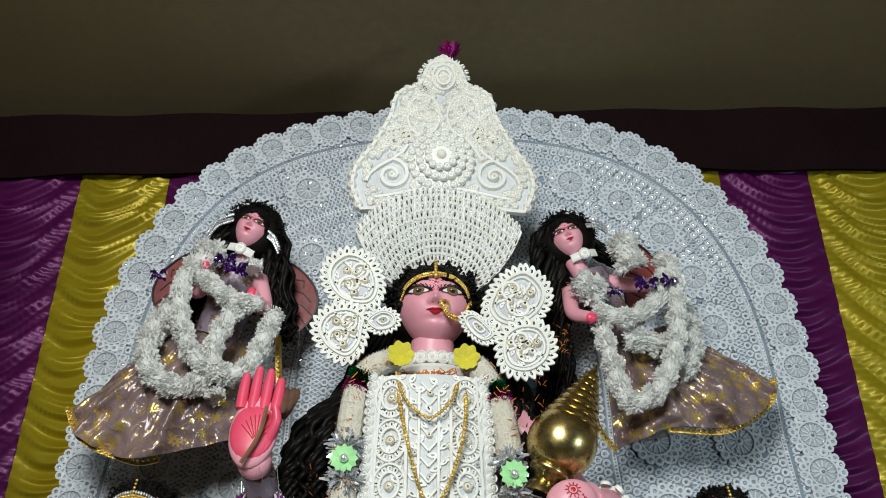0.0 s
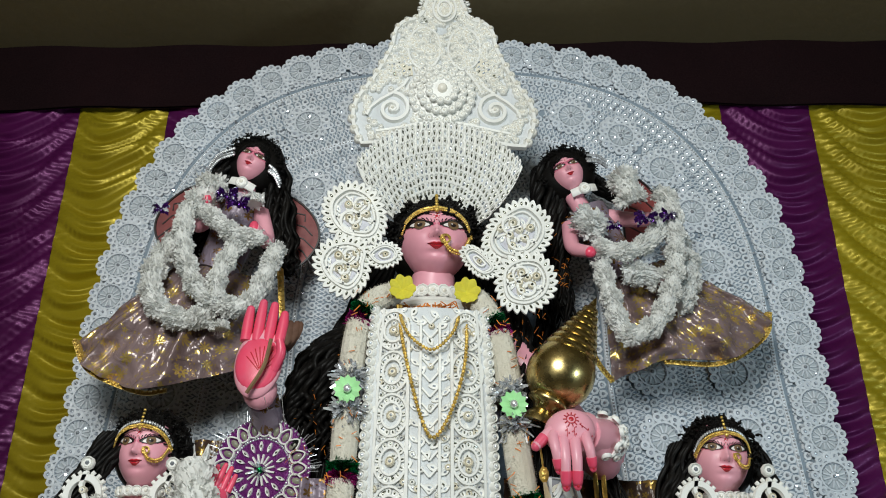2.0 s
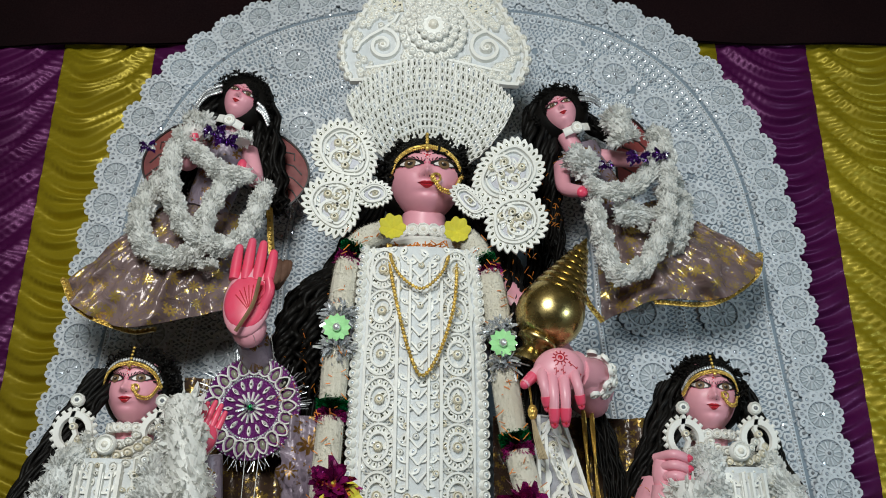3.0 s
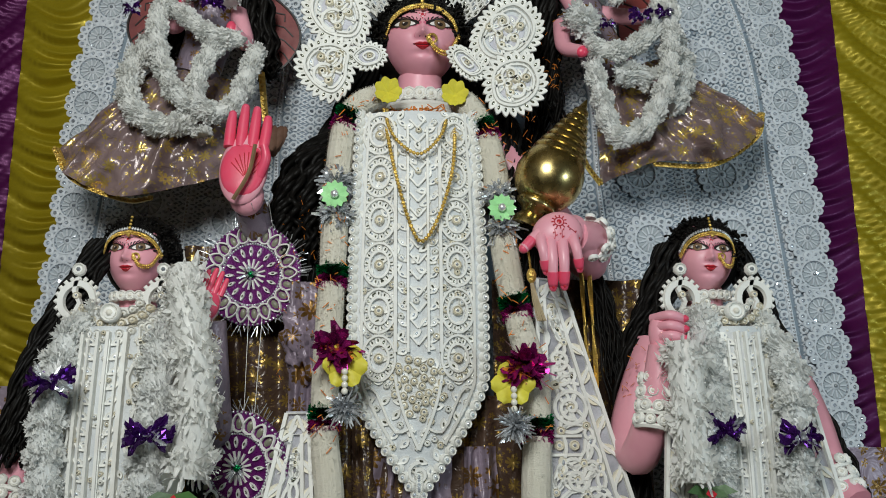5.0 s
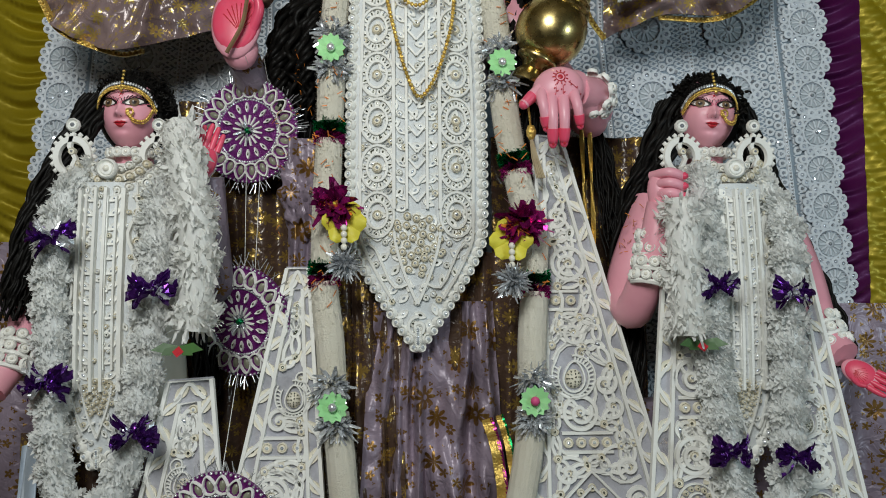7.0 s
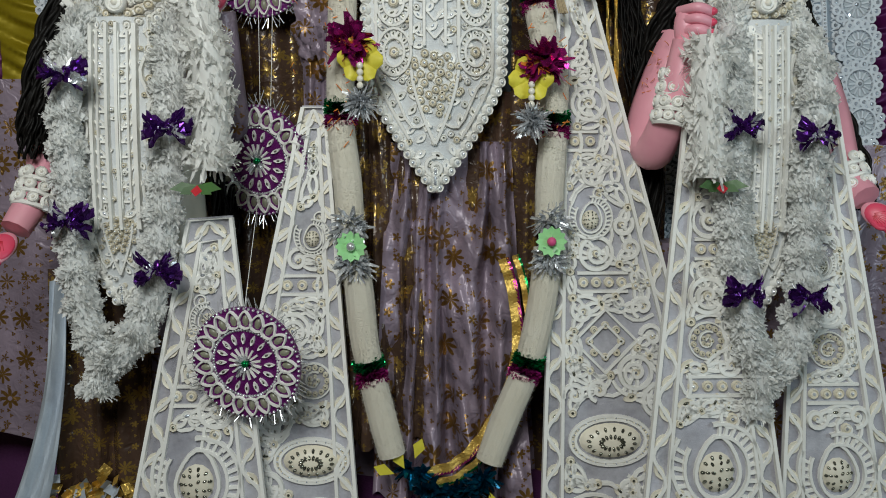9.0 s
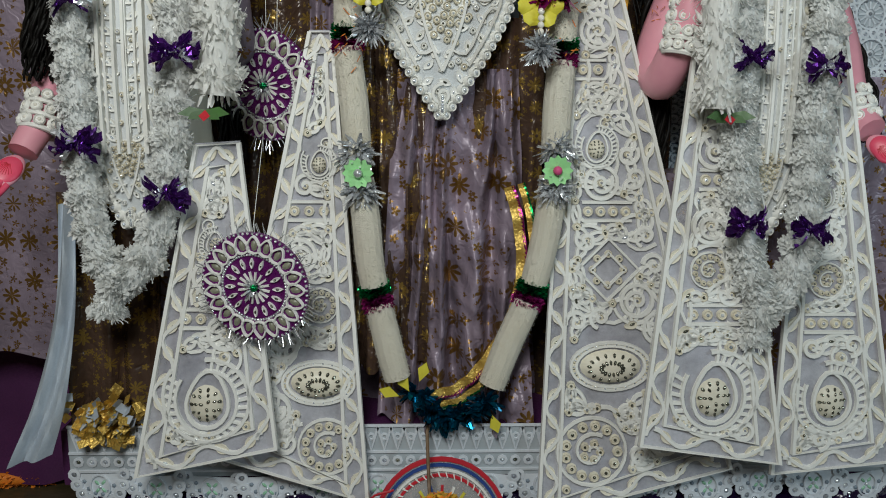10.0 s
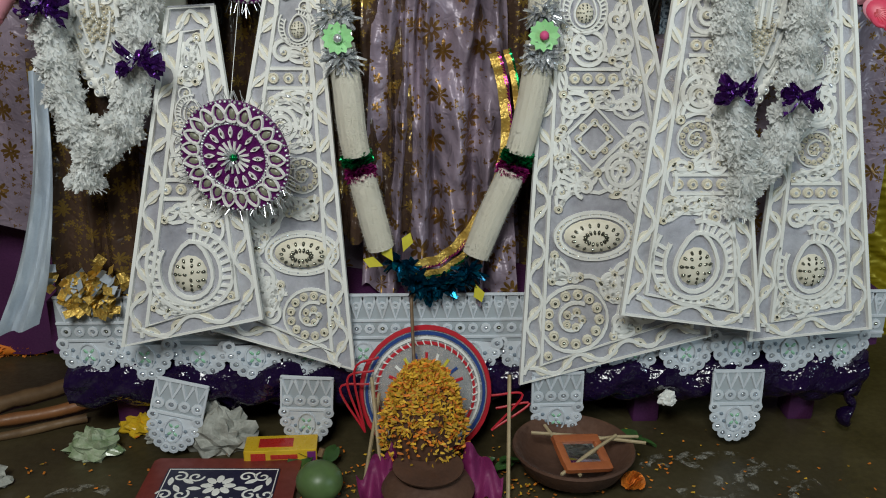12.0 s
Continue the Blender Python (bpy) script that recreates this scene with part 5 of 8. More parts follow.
# ---- wing-shaped ear ornaments ----
def ear_wing(s, upper, lower, drop, label):
    """Two petalled lobes and a small inner drop, each given by the knots of its outline as (x, z)."""
    ob = thing("ear_ornament", (upper[0][0], -0.27, min(p[1] for p in lower)), label, "ear ornament", "wing-shaped ear ornaments")
    for name, knots in (("upper_lobe", upper), ("lower_lobe", lower), ("inner_drop", drop)):
        q = plane(-0.315 if name == "upper_lobe" else -0.33)
        small = name == "inner_drop"
        K = [Vector((x, 0, z)) for x, z in knots]
        n = len(K)
        loop = [p for i in range(n) for p in curve([K[i - 1], K[i], K[(i + 1) % n], K[(i + 2) % n]], 8)[8:16]]
        mid = sum(loop, Vector()) / len(loop)
        u0, v0 = mid.x, mid.z
        put = lambda k, p: (u0 + (p.x - u0) * k, v0 + (p.z - v0) * k)
        g = Geo()
        g.slab(q, [put(0.86, p) for p in loop[::2]], -0.004, 0, 5)
        g.slab(q, [put(0.5, p) for p in loop[::2]], 0, 0.002, 4)
        for p in evenly(loop + [loop[0]], 0.012 if small else 0.0185):
            a = math.atan2(p.z - v0, p.x - u0)
            u, v = put(0.88, p)
            leaf(g, q, u, v, a + 0.3 * s, 0.021 if small else 0.034, 0.014 if small else 0.021, 0, 3)
        g.strip(q, [put(0.74, p) for p in loop], 0.005 if small else 0.008, 0.01, 0, True)
        g.strip(q, [put(0.62, p) for p in loop], 0.004 if small else 0.006, 0.008, 0, True)
        wide = max(abs(p.x - u0) for p in loop)
        tall = max(abs(p.z - v0) for p in loop)
        if small:
            g.strip(q, [put(0.3, p) for p in loop], 0.005, 0.009, 0, True)
            g.button(q, u0, v0, 0.007, 0.01, 2, 3)
        else:
            g.strip(q, spiral(u0 + s * wide * 0.1, v0 - tall * 0.2, wide * 0.42, 1.3, 1.5 * s, s, 26), 0.009, 0.011, 0)
            g.strip(q, spiral(u0 - s * wide * 0.1, v0 + tall * 0.26, wide * 0.34, 1.2, 4.5, -s, 26), 0.008, 0.011, 0)
            for t in range(5):
                a = 0.5 + t * 1.25
                g.strip(q, [(u0 + wide * k * math.cos(a + 0.6 * k), v0 + tall * k * math.sin(a + 0.6 * k)) for k in (0.1, 0.3, 0.5, 0.62)], 0.007, 0.008, 0)
            for t in range(16):
                a, k = t * 2.4 + 0.7, 0.14 + 0.03 * t
                leaf(g, q, u0 + wide * k * math.cos(a), v0 + tall * k * math.sin(a), a + 0.9 * s, 0.026, 0.012, 0, 1)
            for i in range(7):
                a = i * 2.4 + s
                k = 0.14 + 0.055 * i
                g.button(q, u0 + wide * k * math.cos(a), v0 + tall * k * math.sin(a), 0.0105, 0.012, 2, 3)
        part(name, g, ORN, ob)


ear_wing(-1, [(-0.208, 2.106), (-0.256, 2.066), (-0.256, 2.005), (-0.212, 1.952), (-0.142, 1.94), (-0.114, 1.975), (-0.118, 2.03), (-0.15, 2.085)],
         [(-0.19, 1.95), (-0.248, 1.936), (-0.272, 1.888), (-0.245, 1.833), (-0.19, 1.8), (-0.155, 1.835), (-0.148, 1.885), (-0.145, 1.925)],
         [(-0.158, 1.908), (-0.12, 1.938), (-0.085, 1.93), (-0.074, 1.905), (-0.092, 1.884), (-0.13, 1.878)], "white quilled wing-shaped ear ornament with petalled rims")
ear_wing(1, [(0.226, 2.068), (0.272, 2.03), (0.282, 1.98), (0.25, 1.925), (0.19, 1.89), (0.14, 1.9), (0.116, 1.94), (0.13, 1.99), (0.17, 2.043)],
         [(0.2, 1.915), (0.255, 1.91), (0.281, 1.86), (0.266, 1.808), (0.216, 1.775), (0.163, 1.785), (0.147, 1.83), (0.155, 1.885)],
         [(0.064, 1.922), (0.09, 1.935), (0.13, 1.903), (0.15, 1.87), (0.12, 1.853), (0.084, 1.88)], "larger white quilled wing-shaped ear ornament with petalled rims")


# ---- chest panels ----
def chest_panel(cx, ztop, ztip, half, yf, label, spine=True):
    """A long pointed quilled front piece over the body."""
    hgt = ztop - ztip
    q = lambda u, v, h: Vector((u, yf - (0.035 * math.cos(min(1.5, abs(u - cx) / half * 1.35))) - 0.02 * math.sin((ztop - v) / hgt * math.pi) - h, v))
    wid = lambda t: half * (0.93 + 0.1 * math.sin(t * math.pi * 0.9)) if t < 0.72 else half * (0.93 + 0.1 * math.sin(0.72 * math.pi * 0.9)) * max(0.0, 1 - ((t - 0.72) / 0.28) ** 1.25) + 0.0
    ob = thing("chest_panel", (cx, yf, ztip), label, "ornament", "pointed quilled front panels")
    side = [(wid(i / 40), ztop - hgt * i / 40) for i in range(41)]
    g = Geo()
    g.sheet(lambda u, v: q(cx + (2 * u - 1) * wid(1 - v), ztip + hgt * v, 0.0), 10, 40, 5)
    g.sheet(lambda u, v: q(cx + (1 - 2 * u) * wid(1 - v), ztip + hgt * v, -0.008), 10, 40, 5)
    part("net_sheet", g, ORN, ob, "pale translucent net")
    rad = half * 0.09 if half > 0.1 else 0.0105
    g = Geo()
    g.button(lambda u, v, h: Vector((u, -h, v)), 0, 0, rad, 0.012, 0, 1)
    coil = mesh_of("border_coil", g, ORN)
    for s in (-1, 1):
        for p in evenly([Vector((cx + s * a, 0, b)) for a, b in side], rad * 1.75):
            piece("border_coil", coil, ob, Matrix.Translation(q(p.x, p.z, -0.002)) @ pose(0, 0, 0, 0, 0, s * 30))
    g = Geo()
    for s in (-1, 1):
        g.strip(q, [(cx + s * max(0, a - half * 0.14), b) for a, b in side[:36]], half * 0.055, 0.009, 0)
        g.strip(q, [(cx + s * half * 0.36, ztop - hgt * t / 20) for t in range(1, 14)], half * 0.07, 0.01, 0)
        g.strip(q, [(cx + s * half * 0.16, ztop - hgt * t / 20) for t in range(1, 14)], half * 0.055, 0.009, 0)
    part("frame_strip", g, ORN, ob)
    g = Geo()
    step = 0.036 * half / 0.14
    n = int(hgt * 0.66 / step) if half > 0.1 else 0
    for i in range(n):
        v = ztop - 0.03 - i * step
        for s in (-1, 1):
            leaf(g, q, cx + s * half * 0.25, v, math.pi / 2 - s * 0.9, half * 0.2, half * 0.1, 0, 1)
            g.strip(q, [(cx, v - step * 0.35), (cx + s * half * 0.13, v + step * 0.25)], half * 0.04, 0.007, 0)
    part("leaf_spine", g, ORN, ob, "column of leaf coils with stones")
    slim = half < 0.1
    if slim:
        for s in (-1, 1):
            g = Geo()
            for k, w in ((0.12, 0.1), (0.52, 0.13)):
                g.strip(q, [(cx + s * half * k, ztop - 0.012 - hgt * 0.7 * t / 12) for t in range(13)], half * w, 0.014, 0)
            g.strip(q, [(cx + s * half * (0.74 + 0.1 * math.sin(t * 0.9)), ztop - 0.02 - hgt * 0.68 * t / 24) for t in range(25)], half * 0.09, 0.011, 0)
            part("rib", g, ORN, ob, "raised white rib")
            g = Geo()
            for i in range(14):
                v = ztop - 0.03 - i * 0.027
                leaf(g, q, cx + s * half * 0.32, v, math.pi / 2 - s * 1.0, half * 0.36, half * 0.2, 0, 1)
                if i % 3 != 2:
                    g.button(q, cx + s * half * 0.85, v, half * 0.12, 0.012, 2, 3)
            part("leaf_column", g, ORN, ob, "column of pointed coils with stones")
    lobes = 0 if slim else int(hgt * 0.72 / (half * 0.74))
    for i in range(lobes):
        v = ztop - half * 0.42 - i * half * 0.74
        for s in (-1, 1):
            g = Geo()
            u = cx + s * half * 0.62
            for k in (0.36, 0.22):
                g.strip(q, arc(u, v, half * k * 0.72, 0, 360, 20, 1.35)[:-1], half * 0.05, 0.009, 0, True)
            for k in range(13):
                a = math.tau * k / 13 + i
                leaf(g, q, u + half * 0.21 * math.cos(a) * 0.95, v + half * 0.28 * math.sin(a), math.atan2(1.3 * math.sin(a), math.cos(a)), half * 0.17, half * 0.1, 0, 3)
            g.button(q, u, v, half * 0.085, 0.01, 2, 1)
            for w in (-0.37, 0.37):
                for x in (-0.17, 0.0, 0.17):
                    leaf(g, q, u + half * x, v + half * w, x * 3, half * 0.15, half * 0.1, 0, 1)
            part("coil_lobe", g, ORN, ob)
    g = Geo()
    zb = ztop - hgt * 0.72
    for s in (-1, 1):
        g.strip(q, [(cx + s * half * (0.36 - 0.36 * (t / 8) ** 1.5), zb + 0.01 - hgt * 0.18 * t / 8) for t in range(9)], half * 0.06, 0.01, 0)
        g.strip(q, [(cx + s * half * (0.85 - 0.8 * (t / 8)), zb - hgt * 0.02 - hgt * 0.13 * t / 8 + 0.02 * math.sin(t)) for t in range(9)], half * 0.05, 0.009, 0)
    for i in range(30):
        a, k = i * 2.4, half * 0.42 * math.sqrt((i + 0.5) / 30)
        g.button(q, cx + k * math.cos(a), zb - 0.01 + 1.1 * k * math.sin(a), half * 0.065, 0.009, 2, 1)
    for i in range(7):
        g.button(q, cx, ztip + 0.012 + 0.018 * (i % 2) + i * 0.002, half * 0.08, 0.012, 0, 1)
    g.strip(q, spiral(cx, ztip + hgt * 0.055, half * 0.17, 1.5, 1.5, 1, 24), half * 0.06, 0.011, 0)
    part("pointed_tip", g, ORN, ob)
    g = Geo()
    r = random.Random(int(half * 1000))
    got = []
    for k, tries in ((half * 0.1, 500), (half * 0.062, 1500)) if half > 0.1 else ((half * 0.1, 60), (half * 0.07, 120)):
        for _ in range(tries):
            t = r.random()
            u, v = cx + r.uniform(-0.86, 0.86) * wid(t), ztop - 0.01 - (hgt - 0.02) * t
            if any(math.hypot(u - a, v - b) < c + k for a, b, c in got):
                continue
            got.append((u, v, k))
            if k > half * 0.08:
                leaf(g, q, u, v, r.uniform(0, 6.3), k * 2.1, k * 1.3, 0, 1 if r.random() < 0.6 else 3)
            else:
                g.button(q, u, v, k * 0.95, 0.007, 2 if r.random() < 0.4 else 0, 3 if r.random() < 0.5 else 1, 7)
    part("coil_filling", g, ORN, ob, "small coils and leaves set with stones", "stuff")
    return q


chest_panel(-0.006, 1.755, 0.966, 0.127, -0.362, "long pointed white quilled panel down the tall statue's front")
chest_panel(-0.588, 1.285, 0.755, 0.075, -0.465, "narrow pointed white quilled panel on the smaller statue's front")
chest_panel(0.604, 1.28, 0.74, 0.068, -0.47, "narrow pointed bluish white quilled panel on the smaller statue's front")


# ---- neck ornaments ----
def collar(cx, y, z0, z1, r0, r1, name, label):
    ob = thing(name, (cx, y, z0), label, "neck ornament", "white collars")
    for k in range(4):
        g = Geo()
        t = k / 3
        rr = r0 + (r1 - r0) * t
        g.tube([(cx + rr * math.cos(a), y + rr * 0.8 * math.sin(a), z0 + (z1 - z0) * t - 0.012 * max(0, -math.sin(a)) * (1 - t)) for a in [math.tau * i / 24 for i in range(24)]], rr * 0.13, 6, 0, True)
        part("cloth_fold", g, WHITE, ob)
    g = Geo()
    for i in range(7):
        a = radians(-150 + 20 * i)
        q = lambda u, v, h: Vector((cx + (r1 * 1.1 + h) * math.cos(a) - u * math.sin(a), y + (r1 * 0.9 + h) * math.sin(a) + u * math.cos(a), z1 + v))
        g.button(q, 0, 0.004, r1 * 0.27, 0.007, 0, 1)
    part("choker", g, [WHITE, PEARL], ob, "row of white coils with pearls")


collar(0.002, -0.225, 1.785, 1.838, 0.095, 0.064, "collar", "white cloth collar with a row of pearl coils")
collar(-0.585, -0.335, 1.285, 1.36, 0.1, 0.042, "collar", "white cloth collar wound about the neck")
collar(0.606, -0.335, 1.285, 1.36, 0.1, 0.042, "collar", "white cloth collar wound about the neck")


def yoke(cx, y, z):
    """Rows of white coils hanging in arcs below the neck."""
    ob = thing("neck_ornament", (cx, y, z - 0.06), "white quilled neck ornament of coils in arcs, set with pearls", "neck ornament", "quilled neck ornaments")
    for k in range(3):
        r = 0.045 + 0.02 * k
        q = lambda u, v, h: Vector((cx + u, y - 0.05 - 0.012 * k + 6 * u * u - h, z + v))
        g = Geo()
        g.strip(q, arc(0, 0.02, r * 1.12, 205, 335, 18, 0.9), 0.012, 0.005, 0)
        n = 7 + 2 * k
        for i in range(n):
            a = radians(208 + 124 * i / (n - 1))
            g.button(q, r * 1.12 * math.cos(a), 0.02 + 0.9 * r * 1.12 * math.sin(a), 0.0085, 0.011, 2 if k % 2 else 0, 1, 8)
        part("coil_arc", g, [WHITE, PEARL, IVORY], ob)
    g = Geo()
    q = lambda u, v, h: Vector((cx + u, y - 0.07 - h, z + v))
    g.button(q, 0, -0.025, 0.02, 0.014, 0, 1, 12)
    part("middle_coil", g, [WHITE, PEARL], ob)


yoke(-0.583, -0.42, 1.335)
yoke(0.604, -0.42, 1.335)


def bead_string(knots, r, mat, label, category="necklace"):
    ob = thing(category, knots[len(knots) // 2], label, category, "strings of gold beads")
    pts = curve(knots, 14)
    g = Geo()
    g.tube(pts, r * 0.3, 4, 0)
    part("thread", g, mat, ob)
    g = Geo()
    for p in evenly(pts, r * 1.9):
        g.ball(p, r, 0, 7, 5)
    part("bead_run", g, mat, ob, "", "stuff")
    return ob


bead_string([(-0.071, -0.35, 1.775), (-0.068, -0.41, 1.72), (-0.045, -0.425, 1.675), (-0.003, -0.43, 1.648), (0.035, -0.425, 1.68), (0.052, -0.41, 1.72), (0.056, -0.35, 1.77)], 0.0042, GOLD, "short string of small gold beads on the front panel")
bead_string([(-0.077, -0.35, 1.775), (-0.066, -0.412, 1.68), (-0.05, -0.428, 1.6), (-0.026, -0.434, 1.51), (0, -0.436, 1.462), (0.034, -0.434, 1.51), (0.062, -0.428, 1.6), (0.071, -0.412, 1.68), (0.073, -0.35, 1.76)], 0.0045, GOLD, "long string of small gold beads on the front panel")
g = Geo()
for i in range(70):
    a = radians(-165 + 150 * rnd.random())
    c = Vector((0.002 + 0.1 * math.cos(a), -0.245 + 0.095 * math.sin(a), 1.783 + rnd.uniform(-0.012, 0.008)))
    d = Vector((rnd.uniform(-1, 1), rnd.uniform(-0.4, 0), rnd.uniform(-0.6, 0.6))) * 0.016
    g.tube([c - d, c + d], 0.0016, 4, 0)
single("marigold_string", g, ORANGE, "thin string of orange marigold petals round the neck", "garland", kind="stuff")


# ---- head jewels ----
def tiara(cx, y, z, w, h, label):
    """Gold chains over the hair and a nose ring."""
    ob = thing("tiara", (cx, y, z), label, "tiara", "gold tiaras")
    for s in (-1, 1):
        g = Geo()
        pts = curve([(cx, y - w * 1.14, z + h * 0.52), (cx + s * w * 0.45, y - w * 1.06, z + h * 0.45), (cx + s * w * 0.8, y - w * 0.84, z + h * 0.28), (cx + s * w * 1.0, y - w * 0.5, z - h * 0.02)], 10)
        for p in evenly(pts, w * 0.055):
            g.ball(p, w * 0.05, 0, 6, 4)
            g.ball(p + Vector((0, -0.004, -w * 0.085)), w * 0.036, 0, 6, 4)
        part("chain", g, GOLD, ob)
        if w < 0.07:
            g = Geo()
            for p in evenly(pts, w * 0.09):
                g.ball(p + Vector((0, 0.004, w * 0.13)), (w * 0.045, w * 0.04, w * 0.07), 0, 6, 4)
            part("stone_row", g, SILVER, ob, "row of silver stones")
    g = Geo()
    for i in range(6):
        g.ball((cx, y - w * (1.2 - 0.06 * i), z + h * (0.42 + 0.1 * i)), w * (0.055 if i else 0.075), 0, 8, 5)
    part("pendant", g, GOLD, ob)
    return ob


tiara(0.008, -0.235, 1.983, 0.086, 0.101, "gold bead tiara with a forehead pendant on black hair")
tiara(-0.586, -0.34, 1.447, 0.059, 0.081, "gold bead tiara with a forehead pendant on black hair")
tiara(0.603, -0.34, 1.447, 0.059, 0.081, "gold and silver bead tiara on black hair")
for cx, y, z, w, s in ((0.008, -0.235, 1.973, 0.086, 1), (-0.583, -0.34, 1.452, 0.057, 1), (0.606, -0.34, 1.452, 0.057, 1)):
    g = Geo()
    pts = curve([(cx + 0.14 * w, y - 1.2 * w, z - 0.18 * w), (cx + 0.35 * w, y - 1.16 * w, z - 0.52 * w), (cx + 0.7 * w, y - 0.92 * w, z - 0.5 * w), (cx + 0.95 * w, y - 0.62 * w, z + 0.05 * w)], 8)
    for p in evenly(pts, w * 0.07):
        g.ball(p, w * 0.05, 0, 6, 4)
        g.ball(p + Vector((0, 0, -w * 0.09)), w * 0.034, 0, 6, 4)
    g.tube([Vector((cx + (0.24 + 0.12 * math.cos(a)) * w, y - 1.2 * w, z + (-0.27 + 0.12 * math.sin(a)) * w)) for a in [math.tau * i / 14 for i in range(14)]], w * 0.035, 5, 0, True)
    single("nose_ring", g, GOLD, "gold nose ring with a chain to the ear", "jewellery", "nose rings")
for cx, s in ((-0.672, -1), (-0.508, 1), (0.525, -1), (0.672, 1)):
    g = Geo()
    q = plane(-0.42)
    u, v = cx, 1.345
    g.strip(q, arc(u, v, 0.031, 0, 360, 24, 1.1)[:-1], 0.016, 0.009, 0, True)
    for i in range(20):
        a = math.tau * i / 20
        g.dome(q, u + 0.041 * math.cos(a), v + 0.045 * math.sin(a), 0.006, 0.006, 0, 4)
    g.strip(q, [(u, v + 0.045), (u - 0.006, v + 0.02), (u + 0.006, v - 0.005), (u - 0.003, v - 0.025)], 0.011, 0.009, 0)
    g.button(q, u, v + 0.062, 0.014, 0.01, 0, 1)
    g.button(q, u, v + 0.01, 0.008, 0.012, 2, 1)
    single("earring", g, ORN, "big round white toothed earring with a scroll inside", "earring", "round white earrings")

# ---- the brass mace ----
mace = thing("mace", (0.222, -0.4, 1.505), "polished brass mace with ringed tapering head, leaning by the hand", "mace")
mm = Matrix.Translation((0.215, -0.4, 1.5)) @ (Vector((0.356, -0.4, 1.78)) - Vector((0.215, -0.4, 1.5))).to_track_quat("Z", "Y").to_matrix().to_4x4()
g = Geo()
g.lathe([(0.0, 0), (0.036, 0.0), (0.034, 0.012), (0.022, 0.03), (0.027, 0.04), (0.04, 0.045), (0.043, 0.052), (0.04, 0.058)], mm, 32)
part("neck", g, BRASS, mace)
g = Geo()
g.lathe([(0.04, 0.058), (0.055, 0.07), (0.069, 0.095), (0.073, 0.12), (0.069, 0.145), (0.06, 0.165), (0.057, 0.168)], mm, 36)
part("bulb", g, BRASS, mace)
g = Geo()
prof = []
for i in range(7):
    r0, z0 = 0.057 * (1 - i / 8.2), 0.168 + i * 0.018
    prof += [(r0, z0), (r0 + 0.003, z0 + 0.004), (r0 + 0.001, z0 + 0.011), (r0 - 0.0055, z0 + 0.015)]
prof += [(0.008, 0.298), (0.0, 0.318)]
g.lathe(prof, mm, 32)
part("ringed_cone", g, BRASS, mace)


# ---- garlands ----
def fluffy(name, knots, r, mats, label, step=0.005, n=44, seed=0, curl=0.36, group="white paper garlands", parts=True):
    """A thick garland: rings of folded paper petals round a string."""
    rr = random.Random(seed)
    pts = evenly(curve(knots, 10), step)
    ob = thing(name, pts[-1], label, "garland", group)
    g = Geo()
    g.tube(pts[::3] + [pts[-1]], r * 0.8, 10, 0)
    part("core", g, mats, ob)
    g = Geo()
    for i, p in enumerate(pts):
        d = (pts[min(i + 1, len(pts) - 1)] - pts[max(i - 1, 0)]).normalized()
        a0 = rr.random() * 6
        x = d.orthogonal().normalized()
        y = d.cross(x)
        bulge = 1 + 0.16 * math.sin(i * 0.55 + seed) + 0.1 * rr.uniform(-1, 1)
        for k in range(n):
            a = a0 + math.tau * k / n + rr.uniform(-0.25, 0.25)
            o = math.cos(a) * x + math.sin(a) * y
            t = o.cross(d)
            tw = rr.uniform(-1.2, 1.2)
            t = t * math.cos(tw) + d * math.sin(tw)
            ln = r * bulge * rr.uniform(0.88, 1.14)
            tip = d * rr.uniform(-curl, curl) * r
            w = r * rr.uniform(0.06, 0.13)
            b = p + o * r * 0.6
            mid = p + o * ln * 0.86 + tip * 0.4
            end = p + o * ln + tip
            g.add([b - t * w * 0.4, b + t * w * 0.4, mid + t * w + d * 0.003, end + t * w * 0.45, end - t * w * 0.45, mid - t * w - d * 0.003], [(0, 1, 2, 5), (5, 2, 3, 4)], 1 if len(mats) > 1 and rr.random() < 0.35 else 0)
    part("petals", g, mats, ob, "", "stuff", smooth=False)
    return ob


def burst(g, c, r, n, mat, seed=0, flatten=0.5, width=0.16, face=(0, -1, 0)):
    """Strips of foil standing out from a knot."""
    rr = random.Random(seed)
    for i in range(n):
        d = Vector((rr.gauss(0, 1), -abs(rr.gauss(0, 1)) * flatten - 0.15, rr.gauss(0, 1))).normalized()
        t = d.orthogonal().normalized()
        t.rotate(Matrix.Rotation(rr.uniform(0, 6.3), 3, d))
        w, ln = r * width * rr.uniform(0.7, 1.3), r * rr.uniform(0.6, 1.1)
        c0 = Vector(c)
        bend = Vector((rr.uniform(-0.2, 0.2), rr.uniform(-0.1, 0.1), rr.uniform(-0.3, 0.1))) * ln
        g.add([c0 - t * w * 0.5, c0 + t * w * 0.5, c0 + d * ln * 0.6 + t * w, c0 + d * ln + bend + t * w * 0.4, c0 + d * ln + bend - t * w * 0.4, c0 + d * ln * 0.6 - t * w], [(0, 1, 2, 5), (5, 2, 3, 4)], mat)


